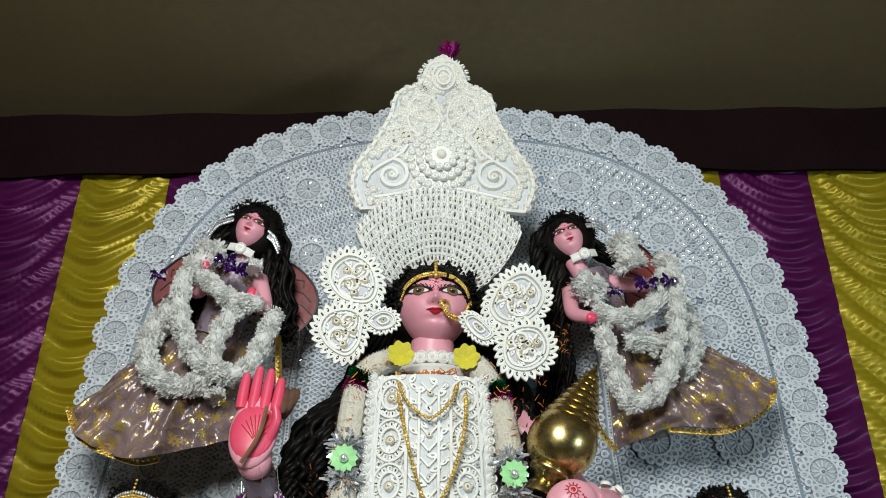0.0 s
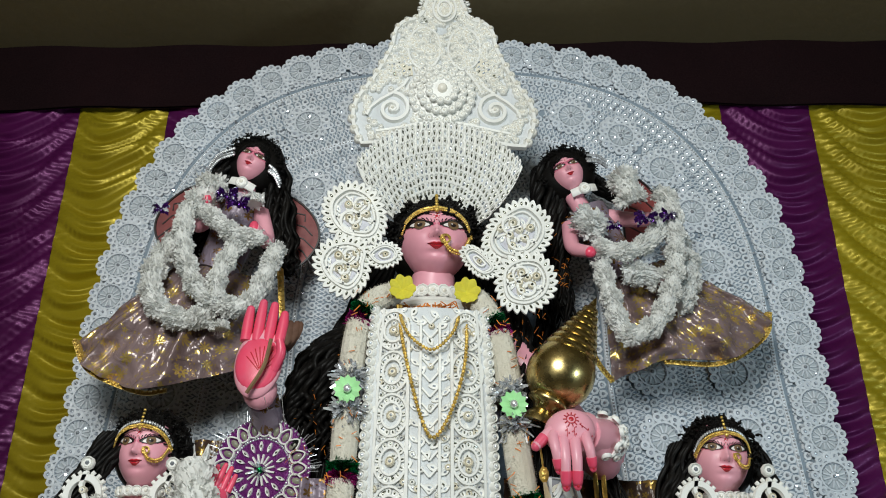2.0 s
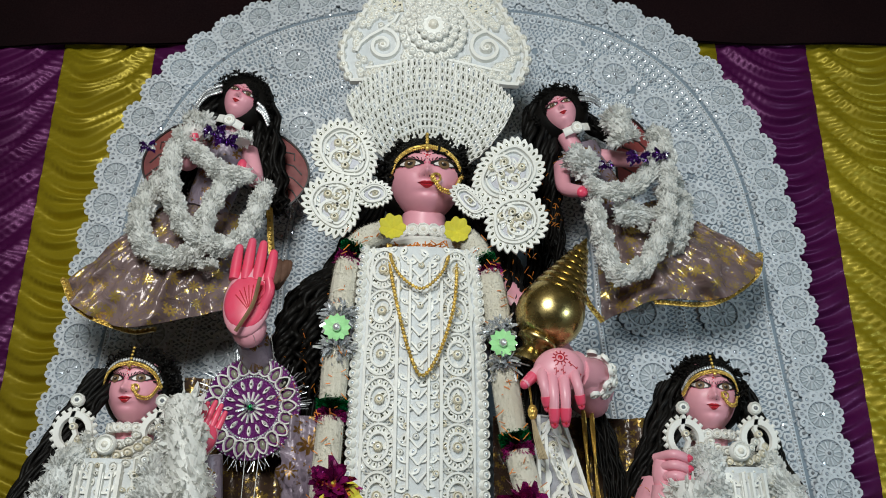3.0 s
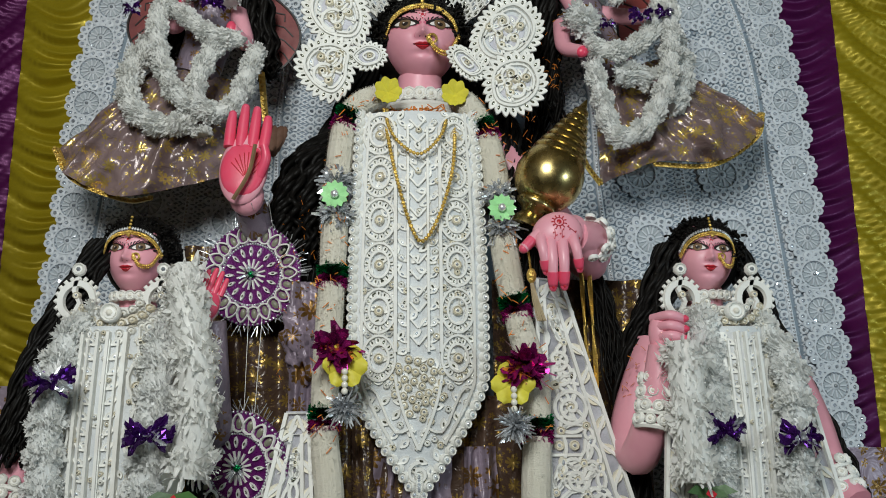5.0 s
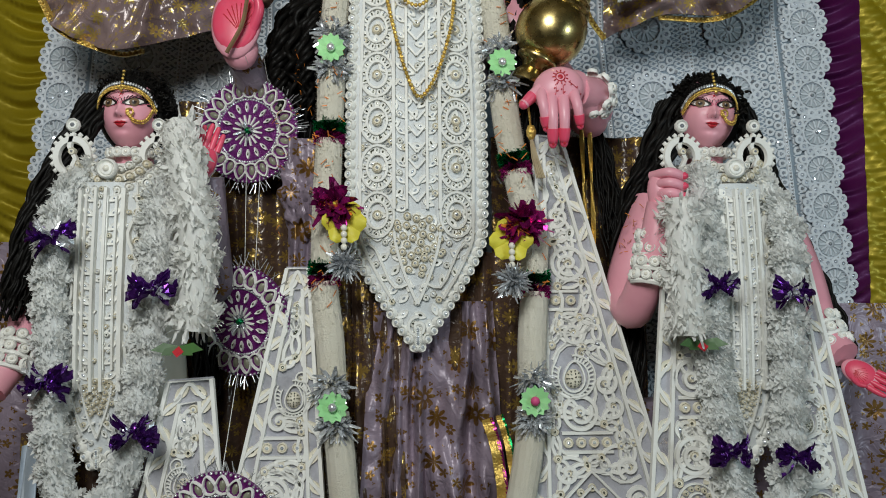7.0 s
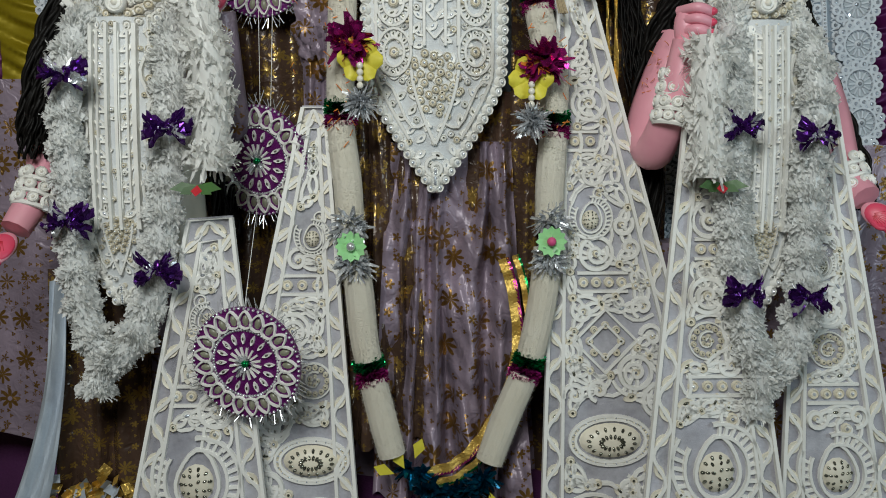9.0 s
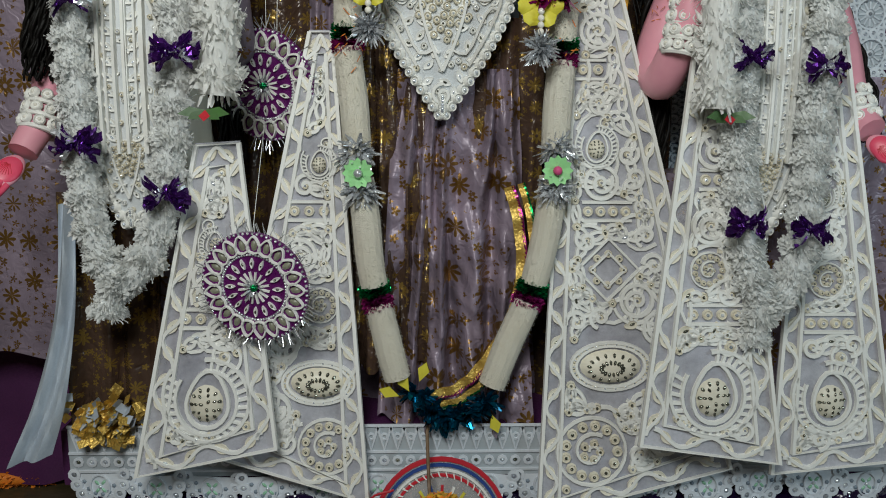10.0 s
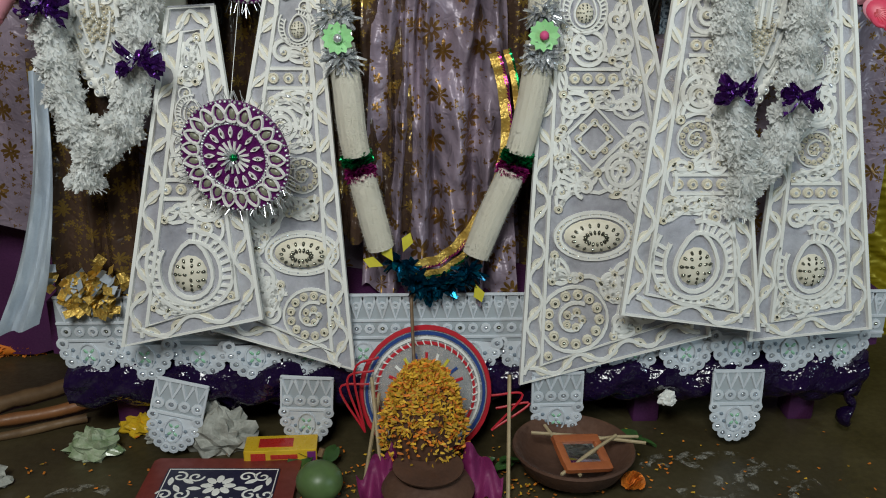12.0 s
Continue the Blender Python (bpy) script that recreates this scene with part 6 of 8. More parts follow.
def bow(c, r, seed, mat=VIOLET, label="shiny violet foil bow tied round a garland", name="foil_bow"):
    """Crinkled foil ribbon tied across: looped strips to both sides, cut ends and a knot."""
    ob = thing(name, c, label, "bow", "foil bows")
    rr = random.Random(seed)
    C = Vector(c)
    for s in (-1, 1):
        g = Geo()
        for k in range(22):
            up, ln, wd = rr.uniform(-1.1, 1.1), r * rr.uniform(0.45, 0.95), r * rr.uniform(0.16, 0.34)
            d = Vector((s, -rr.uniform(0.0, 0.5), up)).normalized()
            t = Vector((rr.uniform(-0.2, 0.2), -rr.uniform(-0.5, 0.5), 1)).normalized()
            strip = []
            for i in range(6):
                a = i / 5
                strip.append(C + d * ln * a + Vector((0, -r * (0.3 * math.sin(a * math.pi) + rr.uniform(0, 0.14)), r * rr.uniform(-0.08, 0.08))))
            vs = []
            for i, p in enumerate(strip):
                w = wd * (0.35 + 0.65 * min(1, i / 2))
                vs += [p - t * w * 0.5, p + Vector((0, -r * rr.uniform(-0.1, 0.14), 0)), p + t * w * 0.5]
            g.add(vs, [(3 * i + j, 3 * i + j + 1, 3 * i + j + 4, 3 * i + j + 3) for i in range(5) for j in range(2)], 1 if rr.random() < 0.2 else 0)
        part("ribbon_wing", g, [mat, SILVER], ob, "crumpled violet foil strips", "stuff", smooth=False)
    g = Geo()
    g.ball(c, (r * 0.2, r * 0.2, r * 0.3), 0, 8, 6)
    part("knot", g, mat, ob)
    return ob


W2 = [PETAL, GREYPETAL]
G2 = [GREYPETAL, PETAL]
fluffy("paper_garland", [(-0.615, -0.45, 1.31), (-0.66, -0.49, 1.25), (-0.672, -0.52, 1.13), (-0.667, -0.53, 1.01), (-0.66, -0.535, 0.84), (-0.64, -0.545, 0.725), (-0.596, -0.55, 0.672), (-0.551, -0.545, 0.715), (-0.522, -0.535, 0.81), (-0.503, -0.53, 0.93), (-0.487, -0.52, 1.1), (-0.49, -0.5, 1.2), (-0.515, -0.44, 1.29)], 0.032, G2, "long white paper garland with violet bows round the smaller statue", seed=1)
fluffy("garland_tail", [(-0.61, -0.55, 0.66), (-0.625, -0.55, 0.625), (-0.63, -0.55, 0.6)], 0.03, G2, "short white paper tassel under the garland", seed=2)
fluffy("arm_garland", [(-0.45, -0.5, 1.385), (-0.432, -0.54, 1.31), (-0.41, -0.55, 1.22), (-0.404, -0.55, 1.12), (-0.414, -0.55, 1.01)], 0.041, [PETAL], "thick white paper garland hung from the raised arm", 0.0085, 26, 3, 0.6)
fluffy("paper_garland", [(0.545, -0.46, 1.31), (0.533, -0.51, 1.24), (0.532, -0.54, 1.1), (0.53, -0.55, 0.97), (0.545, -0.555, 0.82), (0.56, -0.56, 0.73), (0.588, -0.565, 0.65), (0.622, -0.565, 0.64), (0.652, -0.56, 0.69), (0.67, -0.55, 0.8), (0.674, -0.545, 0.97), (0.688, -0.53, 1.1), (0.69, -0.51, 1.2), (0.66, -0.44, 1.3)], 0.032, G2, "long white paper garland with violet bows round the smaller statue", seed=4)
fluffy("garland_tail", [(0.595, -0.565, 0.63), (0.588, -0.565, 0.59), (0.588, -0.56, 0.55)], 0.03, G2, "short white paper tassel under the garland", seed=5)
fluffy("arm_garland", [(0.478, -0.56, 1.24), (0.476, -0.57, 1.16), (0.478, -0.575, 1.07), (0.48, -0.575, 0.99)], 0.04, [PETAL], "thick white paper garland hung from the raised fist", 0.0085, 26, 6, 0.6)
for i, (x, y, z) in enumerate(((-0.65, -0.565, 1.178), (-0.473, -0.575, 1.086), (-0.655, -0.57, 0.924), (-0.502, -0.575, 0.838), (0.528, -0.585, 1.085), (0.668, -0.575, 1.07), (0.54, -0.595, 0.79), (0.66, -0.59, 0.777))):
    bow((x, y, z), 0.052 if i < 4 else 0.047, 40 + i)
for i, (x, z) in enumerate(((0.497, 0.985), (-0.425, 0.985))):
    g = Geo()
    for k in range(5):
        a = radians(200 + 35 * k)
        c = Vector((x, -0.59, z))
        d = Vector((math.cos(a), -0.3, 0.4 * math.sin(a)))
        s = d.cross(Vector((0, -1, 0.3))).normalized() * 0.01
        g.add([c, c + d * 0.025 + s, c + d * 0.048, c + d * 0.025 - s], [(0, 1, 2, 3)], k % 3 // 2)
    single("leaf_sprig", g, [LEAF, RED], "small green and red leaf sprig at the garland's end", "leaf", smooth=False)

# dolls' garlands and wings
for knots, r, mats, lab in (
        ([(-0.55, -0.26, 2.06), (-0.588, -0.29, 2.03), (-0.583, -0.29, 1.93), (-0.54, -0.29, 1.832), (-0.477, -0.28, 1.795), (-0.416, -0.28, 1.81), (-0.378, -0.28, 1.91), (-0.37, -0.27, 1.95)], 0.023, W2, "white paper garland looped round the winged doll"),
        ([(-0.56, -0.28, 2.045), (-0.52, -0.3, 2.01), (-0.483, -0.3, 1.98), (-0.44, -0.3, 1.962), (-0.4, -0.29, 1.967)], 0.022, W2, "white paper garland across the winged doll"),
        ([(-0.46, -0.29, 1.95), (-0.48, -0.3, 1.9), (-0.495, -0.3, 1.85), (-0.49, -0.29, 1.81)], 0.022, W2, "white paper garland hanging down the winged doll"),
        ([(-0.62, -0.24, 1.98), (-0.652, -0.26, 1.9), (-0.648, -0.27, 1.82), (-0.6, -0.27, 1.772), (-0.545, -0.27, 1.765), (-0.51, -0.27, 1.79)], 0.026, W2, "white paper garland looped over the doll's skirt"),
        ([(-0.535, -0.28, 2.125), (-0.545, -0.28, 2.09), (-0.575, -0.27, 2.055)], 0.034, W2, "bunch of white paper flowers at the doll's shoulder"),
        ([(-0.44, -0.26, 2.09), (-0.437, -0.26, 2.07)], 0.03, W2, "bunch of white paper flowers at the doll's shoulder"),
        ([(-0.487, -0.27, 1.757), (-0.483, -0.27, 1.742)], 0.02, W2, "small ball of white paper petals under the garland"),
        ([(0.56, -0.27, 2.12), (0.582, -0.29, 2.08), (0.58, -0.3, 1.96), (0.556, -0.3, 1.845), (0.508, -0.29, 1.76), (0.445, -0.28, 1.745), (0.417, -0.28, 1.84), (0.4, -0.28, 1.925)], 0.023, W2, "white paper garland looped round the winged doll"),
        ([(0.39, -0.28, 1.965), (0.43, -0.3, 1.945), (0.47, -0.3, 1.945), (0.52, -0.3, 1.975), (0.55, -0.29, 2.02), (0.565, -0.28, 2.08)], 0.022, W2, "white paper garland across the winged doll"),
        ([(0.468, -0.27, 2.17), (0.48, -0.28, 2.13), (0.495, -0.27, 2.09)], 0.035, W2, "bunch of white paper flowers at the doll's shoulder"),
        ([(0.36, -0.27, 2.05), (0.385, -0.28, 2.025), (0.41, -0.28, 2.0)], 0.034, G2, "bunch of white paper flowers at the doll's breast"),
        ([(0.6, -0.24, 1.99), (0.615, -0.25, 1.93), (0.605, -0.25, 1.86), (0.575, -0.26, 1.825)], 0.032, G2, "greyish paper garland heaped on the doll's hip"),
        ([(0.46, -0.26, 1.9), (0.505, -0.27, 1.9), (0.54, -0.27, 1.88)], 0.028, G2, "greyish paper garland heaped on the doll's skirt")):
    fluffy("doll_garland", knots, r, mats, lab, 0.0045, 40, int(1000 * abs(knots[0][2] + knots[0][0])))
for i, (x, z, r) in enumerate(((-0.49, 2.06, 0.035), (-0.46, 2.04, 0.035), (-0.64, 2.02, 0.025), (0.51, 2.02, 0.035), (0.43, 2.0, 0.022), (0.565, 2.03, 0.025))):
    bow((x, -0.315, z), r, 60 + i, label="small violet foil bow on the winged doll")
for c, s in (((-0.645, 2.095), -1), ((-0.36, 2.07), 1), ((0.545, 2.165), 1), ((0.29, 1.98), -1)):
    g = Geo()
    q = plane(-0.11)
    ol = [(c[0] + s * (0.1 * math.sin(math.pi * t) ** 0.7 - 0.03), c[1] + 0.11 - 0.24 * t) for t in [i / 16 for i in range(17)]] + [(c[0] - s * 0.035, c[1] - 0.13 + 0.24 * t) for t in [i / 6 for i in range(1, 6)]]
    g.slab(q, ol if s < 0 else ol[::-1], -0.006, 0, 0)
    g.strip(q, ol, 0.006, 0.004, 1, True)
    for k in range(5):
        g.strip(q, [(c[0] - s * 0.02, c[1] + 0.06 - 0.03 * k), (c[0] + s * 0.03, c[1] + 0.05 - 0.035 * k), (c[0] + s * 0.06 * math.sin(math.pi * (k + 1) / 6), c[1] + 0.03 - 0.04 * k)], 0.004, 0.002, 1)
    single("doll_wing", g, [WING, INK], "dusky red painted card wing veined in black behind the doll", "wing", "doll wings")
for hem in ([(-0.835, -0.18, 1.74), (-0.78, -0.2, 1.66), (-0.66, -0.21, 1.61), (-0.6, -0.21, 1.615)], [(0.43, -0.18, 1.66), (0.39, -0.2, 1.71), (0.37, -0.2, 1.8)], [(0.55, -0.21, 1.7), (0.69, -0.21, 1.7), (0.8, -0.2, 1.77), (0.83, -0.18, 1.84)], [(-0.37, -0.19, 1.93), (-0.36, -0.19, 1.84), (-0.35, -0.19, 1.78)]):
    g = Geo()
    pts = curve(hem, 14)
    g.tube(pts, 0.01, 6, 0, flat=0.5)
    for p in evenly(pts, 0.012):
        g.ball(p + Vector((0, -0.008, 0)), 0.0042, 0, 6, 4)
    single("gold_edging", g, GOLD, "gold ribbon edging on the doll's skirt", "ribbon", "gold ribbon edgings")


# chenille garlands of the tall statue
def chenille(knots, cuts, label, seed):
    """A cream pile garland: plain lengths, tinsel bands, silver bursts and lime flowers. cuts: (share, kind)."""
    rr = random.Random(seed)
    pts = evenly(curve(knots, 12), 0.004)
    n = len(pts)
    ob = thing("chenille_garland", pts[-1], label, "garland", "cream chenille garlands")
    marks = sorted(int(s * (n - 1)) for s, _ in cuts)
    ends = [0] + marks + [n - 1]
    for a, b in zip(ends, ends[1:]):
        a2, b2 = a + 4, b - 4
        if b2 - a2 < 5:
            continue
        seg = pts[a2:b2]
        g = Geo()
        g.tube(seg, lambda t: 0.028 * (0.95 + 0.05 * math.sin(math.pi * t)), 14, 0)
        for i in range(len(seg) * 34):
            k = rr.randrange(1, len(seg) - 1)
            d = (seg[k + 1] - seg[k - 1]).normalized()
            x = d.orthogonal().normalized()
            o = x.copy()
            o.rotate(Matrix.Rotation(rr.uniform(0, 6.3), 3, d))
            t = o.cross(d) * 0.0016
            p0, p1 = seg[k] + o * 0.023, seg[k] + o * rr.uniform(0.0295, 0.033) + d * rr.uniform(-0.004, 0.004)
            g.add([p0 - t, p0 + t, p1], [(0, 1, 2)], 0)
        part("pile_length", g, PILE, ob, smooth=False)
    for s, kind in cuts:
        p = pts[int(s * (n - 1))]
        d = (pts[min(int(s * (n - 1)) + 3, n - 1)] - pts[max(int(s * (n - 1)) - 3, 0)]).normalized()
        if kind == "band":
            for mat, off in ((MAGENTA, 0.014), (GREEN, -0.014)):
                g = Geo()
                for i in range(260):
                    x = d.orthogonal().normalized()
                    x.rotate(Matrix.Rotation(rr.uniform(0, 6.3), 3, d))
                    t = x.cross(d) * 0.0025
                    c = p + d * (off * (1 if knots[0][2] > knots[-1][2] else -1) + rr.uniform(-0.011, 0.011))
                    g.add([c - t, c + t, c + x * rr.uniform(0.028, 0.036) + t * 0.5 + d * rr.uniform(-0.006, 0.006), c + x * 0.03 - t * 0.5], [(0, 1, 2, 3)], 0)
                part("tinsel_band", g, mat, ob, smooth=False)
        else:
            g = Geo()
            for off in (-0.036, 0.036):
                burst(g, p + d * off + Vector((0, -0.012, 0)), 0.042, 150, 0, rr.randrange(999), 0.8, 0.11)
            part("silver_burst", g, SILVER, ob, "crinkled silver tinsel", smooth=False)
            g = Geo()
            c0 = p + Vector((0, -0.04, 0))
            for i in range(12):
                a = math.tau * i / 12
                o, t = Vector((math.cos(a), -0.25, math.sin(a))), Vector((-math.sin(a), 0, math.cos(a)))
                g.add([c0, c0 + o * 0.02 + t * 0.0095, c0 + o * 0.03, c0 + o * 0.02 - t * 0.0095], [(0, 1, 2, 3)], 0)
            flower = part("lime_flower", g, LIME, ob, smooth=False)
            g = Geo()
            g.ball(c0 + Vector((0, -0.008, 0)), 0.009, 0, 8, 6)
            part("flower_heart", g, SILVER if kind == "silver" else PINK, flower)
    g = Geo()
    for i in range(150):
        p = pts[rr.randrange(n)] + Vector((rr.uniform(-0.03, 0.03), -0.028 - rr.random() * 0.006, rr.uniform(-0.01, 0.01)))
        dd = Vector((rr.uniform(-1, 1), rr.uniform(-0.3, 0.1), rr.uniform(-1, 1))) * 0.007
        if p.z > 1.05:
            g.tube([p - dd, p + dd], 0.0011, 4, 0)
    part("marigold_petals", g, ORANGE, ob, "loose orange marigold petals", "stuff")
    return ob


chenille([(-0.075, -0.31, 1.825), (-0.125, -0.345, 1.79), (-0.158, -0.36, 1.74), (-0.172, -0.37, 1.63), (-0.177, -0.385, 1.5), (-0.18, -0.4, 1.38), (-0.185, -0.41, 1.25), (-0.188, -0.42, 1.1), (-0.175, -0.44, 0.98), (-0.168, -0.455, 0.88), (-0.155, -0.46, 0.78), (-0.144, -0.465, 0.67), (-0.118, -0.47, 0.55), (-0.088, -0.475, 0.43)],
         [(0.09, "band"), (0.215, "silver"), (0.33, "band"), (0.525, "band"), (0.7, "silver"), (0.87, "band")], "cream chenille garland with tinsel bands hung down the tall statue", 1)
chenille([(0.078, -0.31, 1.82), (0.11, -0.345, 1.78), (0.14, -0.36, 1.715), (0.158, -0.37, 1.63), (0.167, -0.385, 1.51), (0.18, -0.4, 1.39), (0.198, -0.41, 1.29), (0.222, -0.42, 1.19), (0.222, -0.43, 1.09), (0.214, -0.445, 0.98), (0.21, -0.455, 0.88), (0.2, -0.46, 0.76), (0.17, -0.47, 0.63), (0.125, -0.475, 0.52), (0.088, -0.48, 0.42)],
         [(0.09, "band"), (0.22, "silver"), (0.36, "band"), (0.53, "band"), (0.68, "pink"), (0.85, "band")], "cream chenille garland with tinsel bands hung down the tall statue", 2)


def cloth_flower(c, r, mat, n, label, seed, cup=0.3):
    ob = thing("cloth_flower", c, label, "flower", "cloth flowers")
    rr = random.Random(seed)
    for i in range(n):
        a = math.tau * i / n + rr.uniform(-0.1, 0.1)
        o, t = Vector((math.cos(a), -cup, math.sin(a))), Vector((-math.sin(a), 0, math.cos(a)))
        g = Geo()
        C = Vector(c)

        def at(u, v):
            w = r * 0.5 * math.sin(math.pi * min(0.95, 0.12 + 0.83 * v)) ** 0.6
            return C + o * r * v + t * (2 * u - 1) * w + Vector((0, -0.12 * r * math.cos((2 * u - 1) * 2), 0))

        g.cloth(at, 4, 4, 0, 0.002)
        part("petal", g, mat, ob)
    return ob


cloth_flower((-0.068, -0.36, 1.81), 0.03, YELLOW, 7, "yellow-green cloth flower at the garland's top", 1, 0.6)
cloth_flower((0.075, -0.36, 1.805), 0.03, YELLOW, 7, "yellow-green cloth flower at the garland's top", 2, 0.6)
for s, x, z in ((-1, -0.155, 1.21), (1, 0.18, 1.175)):
    g = Geo()
    burst(g, (x - (0.01 if s < 0 else -0.012), -0.475, z + 0.035), 0.05, 90, 0, 5 + s, 0.6, 0.22)
    ob = thing("tinsel_rosette", (x, -0.475, z + 0.035), "crumpled magenta foil rosette with the yellow flower", "rosette", "foil rosettes")
    part("foil_tuft", g, MAGENTA, ob, "", "stuff", smooth=False)
    g = Geo()
    burst(g, (x, -0.485, z + 0.022), 0.03, 40, 0, 15 + s, 0.6, 0.12)
    part("orange_tuft", g, ORANGE, ob, "orange petal shreds", "stuff", smooth=False)
    cloth_flower((x + 0.01 * -s, -0.48, z), 0.042, YELLOW, 6, "yellow cloth flower with a pearl drop", 8 + s)
    ob = thing("pearl_drop", (x + 0.01 * -s, -0.5, z - 0.075), "pearl drop ending in a silver foil star", "pendant", "pearl drops")
    for k in range(4):
        g = Geo()
        g.ball((x - 0.01 * s, -0.5, z - 0.012 - 0.012 * k), 0.0065, 0, 8, 6)
        part("pearl", g, PEARL, ob)
    g = Geo()
    burst(g, (x - 0.01 * s, -0.495, z - 0.078), 0.036, 190, 0, 30 + s, 0.8, 0.075)
    part("foil_star", g, SILVER, ob, smooth=False)


# ---- purple and white discs ----
def disc(c, r, tilt, label, swing=0.0):
    ob = thing("ornamental_disc", (c[0], c[1], c[2] - r), label, "disc", "purple and white discs")
    m = Matrix.Translation(c) @ pose(0, 0, 0, tilt, 0, swing)
    q = lambda u, v, h: m @ Vector((u, -h, v))
    g = Geo()
    g.slab(q, arc(0, 0, r, 0, 351, 39), -0.008, 0)
    part("backing", g, SEQUIN, ob, "purple sequined cloth", smooth=False)
    for k in (0.98, 0.6):
        g = Geo()
        for i in range(70):
            a = math.tau * i / 70
            g.dome(q, r * k * math.cos(a), r * k * math.sin(a), r * 0.028, 0.004, 0, 5)
        part("bead_ring", g, SILVER, ob, "ring of silver beads", "stuff")
    for i in range(21):
        a = math.tau * i / 21
        g = Geo()
        pt = []
        for k in range(12):
            t = math.tau * k / 12
            x, y = r * (0.79 + 0.155 * math.cos(t)), r * 0.112 * math.sin(t) * (1 - 0.4 * math.cos(t))
            pt.append((x * math.cos(a) - y * math.sin(a), x * math.sin(a) + y * math.cos(a)))
        g.strip(q, pt, r * 0.036, 0.006, 0, True)
        g.dome(q, r * 0.77 * math.cos(a), r * 0.77 * math.sin(a), r * 0.1, 0.004, 1, 8, turn=a, aspect=0.6)
        part("petal", g, [WHITE, OLIVEGEM], ob)
    g = Geo()
    for i in range(16):
        a = math.tau * i / 16
        leaf(g, q, r * 0.45 * math.cos(a), r * 0.45 * math.sin(a), a, r * 0.2, r * 0.075, 0, 3)
        g.strip(q, [(r * 0.12 * math.cos(a + 0.2), r * 0.12 * math.sin(a + 0.2)), (r * 0.3 * math.cos(a + 0.2), r * 0.3 * math.sin(a + 0.2))], r * 0.04, 0.004, 0)
    part("inner_wheel", g, ORN, ob, "", "stuff")
    g = Geo()
    burst(g, q(0, 0, 0.004), r * 0.24, 26, 0, int(r * 1e4), 0.3, 0.08)
    star = part("middle_star", g, SILVER, ob, smooth=False)
    g = Geo()
    g.dome(q, 0, 0, r * 0.08, 0.012, 0, 8)
    part("middle_stone", g, GREEN, star)
    g = Geo()
    rr = random.Random(int(c[2] * 100))
    for i in range(110):
        a = rr.uniform(0, 6.3)
        p0 = q(r * 0.98 * math.cos(a), r * 0.98 * math.sin(a), -0.004)
        p1 = q(r * rr.uniform(1.08, 1.25) * math.cos(a + rr.uniform(-0.1, 0.1)), r * rr.uniform(1.08, 1.25) * math.sin(a), rr.uniform(-0.01, 0.01))
        g.tube([p0, p1], 0.0008, 4, 0)
    part("fringe", g, SILVER, ob, "thin silver tinsel fringe", "stuff")


disc((-0.357, -0.3, 1.421), 0.109, 4, "round purple and white disc with petal rim, hung by threads", -14)
disc((-0.356, -0.38, 1.024), 0.11, 8, "smaller-looking purple disc with petal rim, turned aside on its threads", -24)
disc((-0.352, -0.58, 0.665), 0.104, 6, "round purple and white disc lying on the skirt board", -15)


# ---- stiff skirt boards ----
skirt_board((-0.445, 0.287), (-0.149, 0.196), (-0.218, 1.13), (-0.262, 1.13), -0.5, -0.41, [("rose", -0.235, 0.315, 0.056, 1), ("ovalfan", -0.25, 0.445, 0.055, 1), ("row", -0.265, 0.785, 0.085, 1), ("rose", -0.245, 0.6, 0.034, 1), ("paisley", -0.244, 0.885, 0.036, 1)], "long white quilled skirt board with stones beside the disc", 1)
skirt_board((-0.602, 0.276), (-0.323, 0.331), (-0.384, 0.925), (-0.466, 0.92), -0.545, -0.5, [("paisley", -0.455, 0.45, 0.085, 1), ("row", -0.478, 0.59, 0.055, 1), ("paisley", -0.432, 0.74, 0.034, -1)], "white quilled skirt board with a mango motif, under a disc", 2)
skirt_board((0.19, 0.158), (0.591, 0.26), (0.29, 1.395), (0.238, 1.4), -0.5, -0.375, [("rose", 0.3, 0.3, 0.07, 1), ("ovalfan", 0.335, 0.475, 0.062, 1), ("diamond", 0.325, 0.67, 0.062, 1), ("row", 0.32, 0.785, 0.1, 1), ("paisley", 0.298, 0.92, 0.044, 1), ("row", 0.282, 1.06, 0.06, 1)], "tall white quilled skirt board with wheel and diamond motifs", 3)
skirt_board((0.372, 0.346), (0.654, 0.308), (0.535, 1.1), (0.45, 1.09), -0.575, -0.51, [("paisley", 0.515, 0.47, 0.088, 1), ("row", 0.51, 0.605, 0.11, 1), ("rose", 0.495, 0.69, 0.034, 1), ("row", 0.495, 0.86, 0.05, 1)], "white quilled skirt board with a mango motif, half under a garland", 4)
skirt_board((0.651, 0.266), (0.907, 0.29), (0.75, 1.16), (0.685, 1.14), -0.53, -0.46, [("paisley", 0.765, 0.44, 0.078, 1), ("row", 0.755, 0.575, 0.1, 1), ("rose", 0.745, 0.66, 0.034, 1), ("paisley", 0.728, 0.83, 0.03, -1)], "bluish white quilled skirt board with a mango motif", 5)


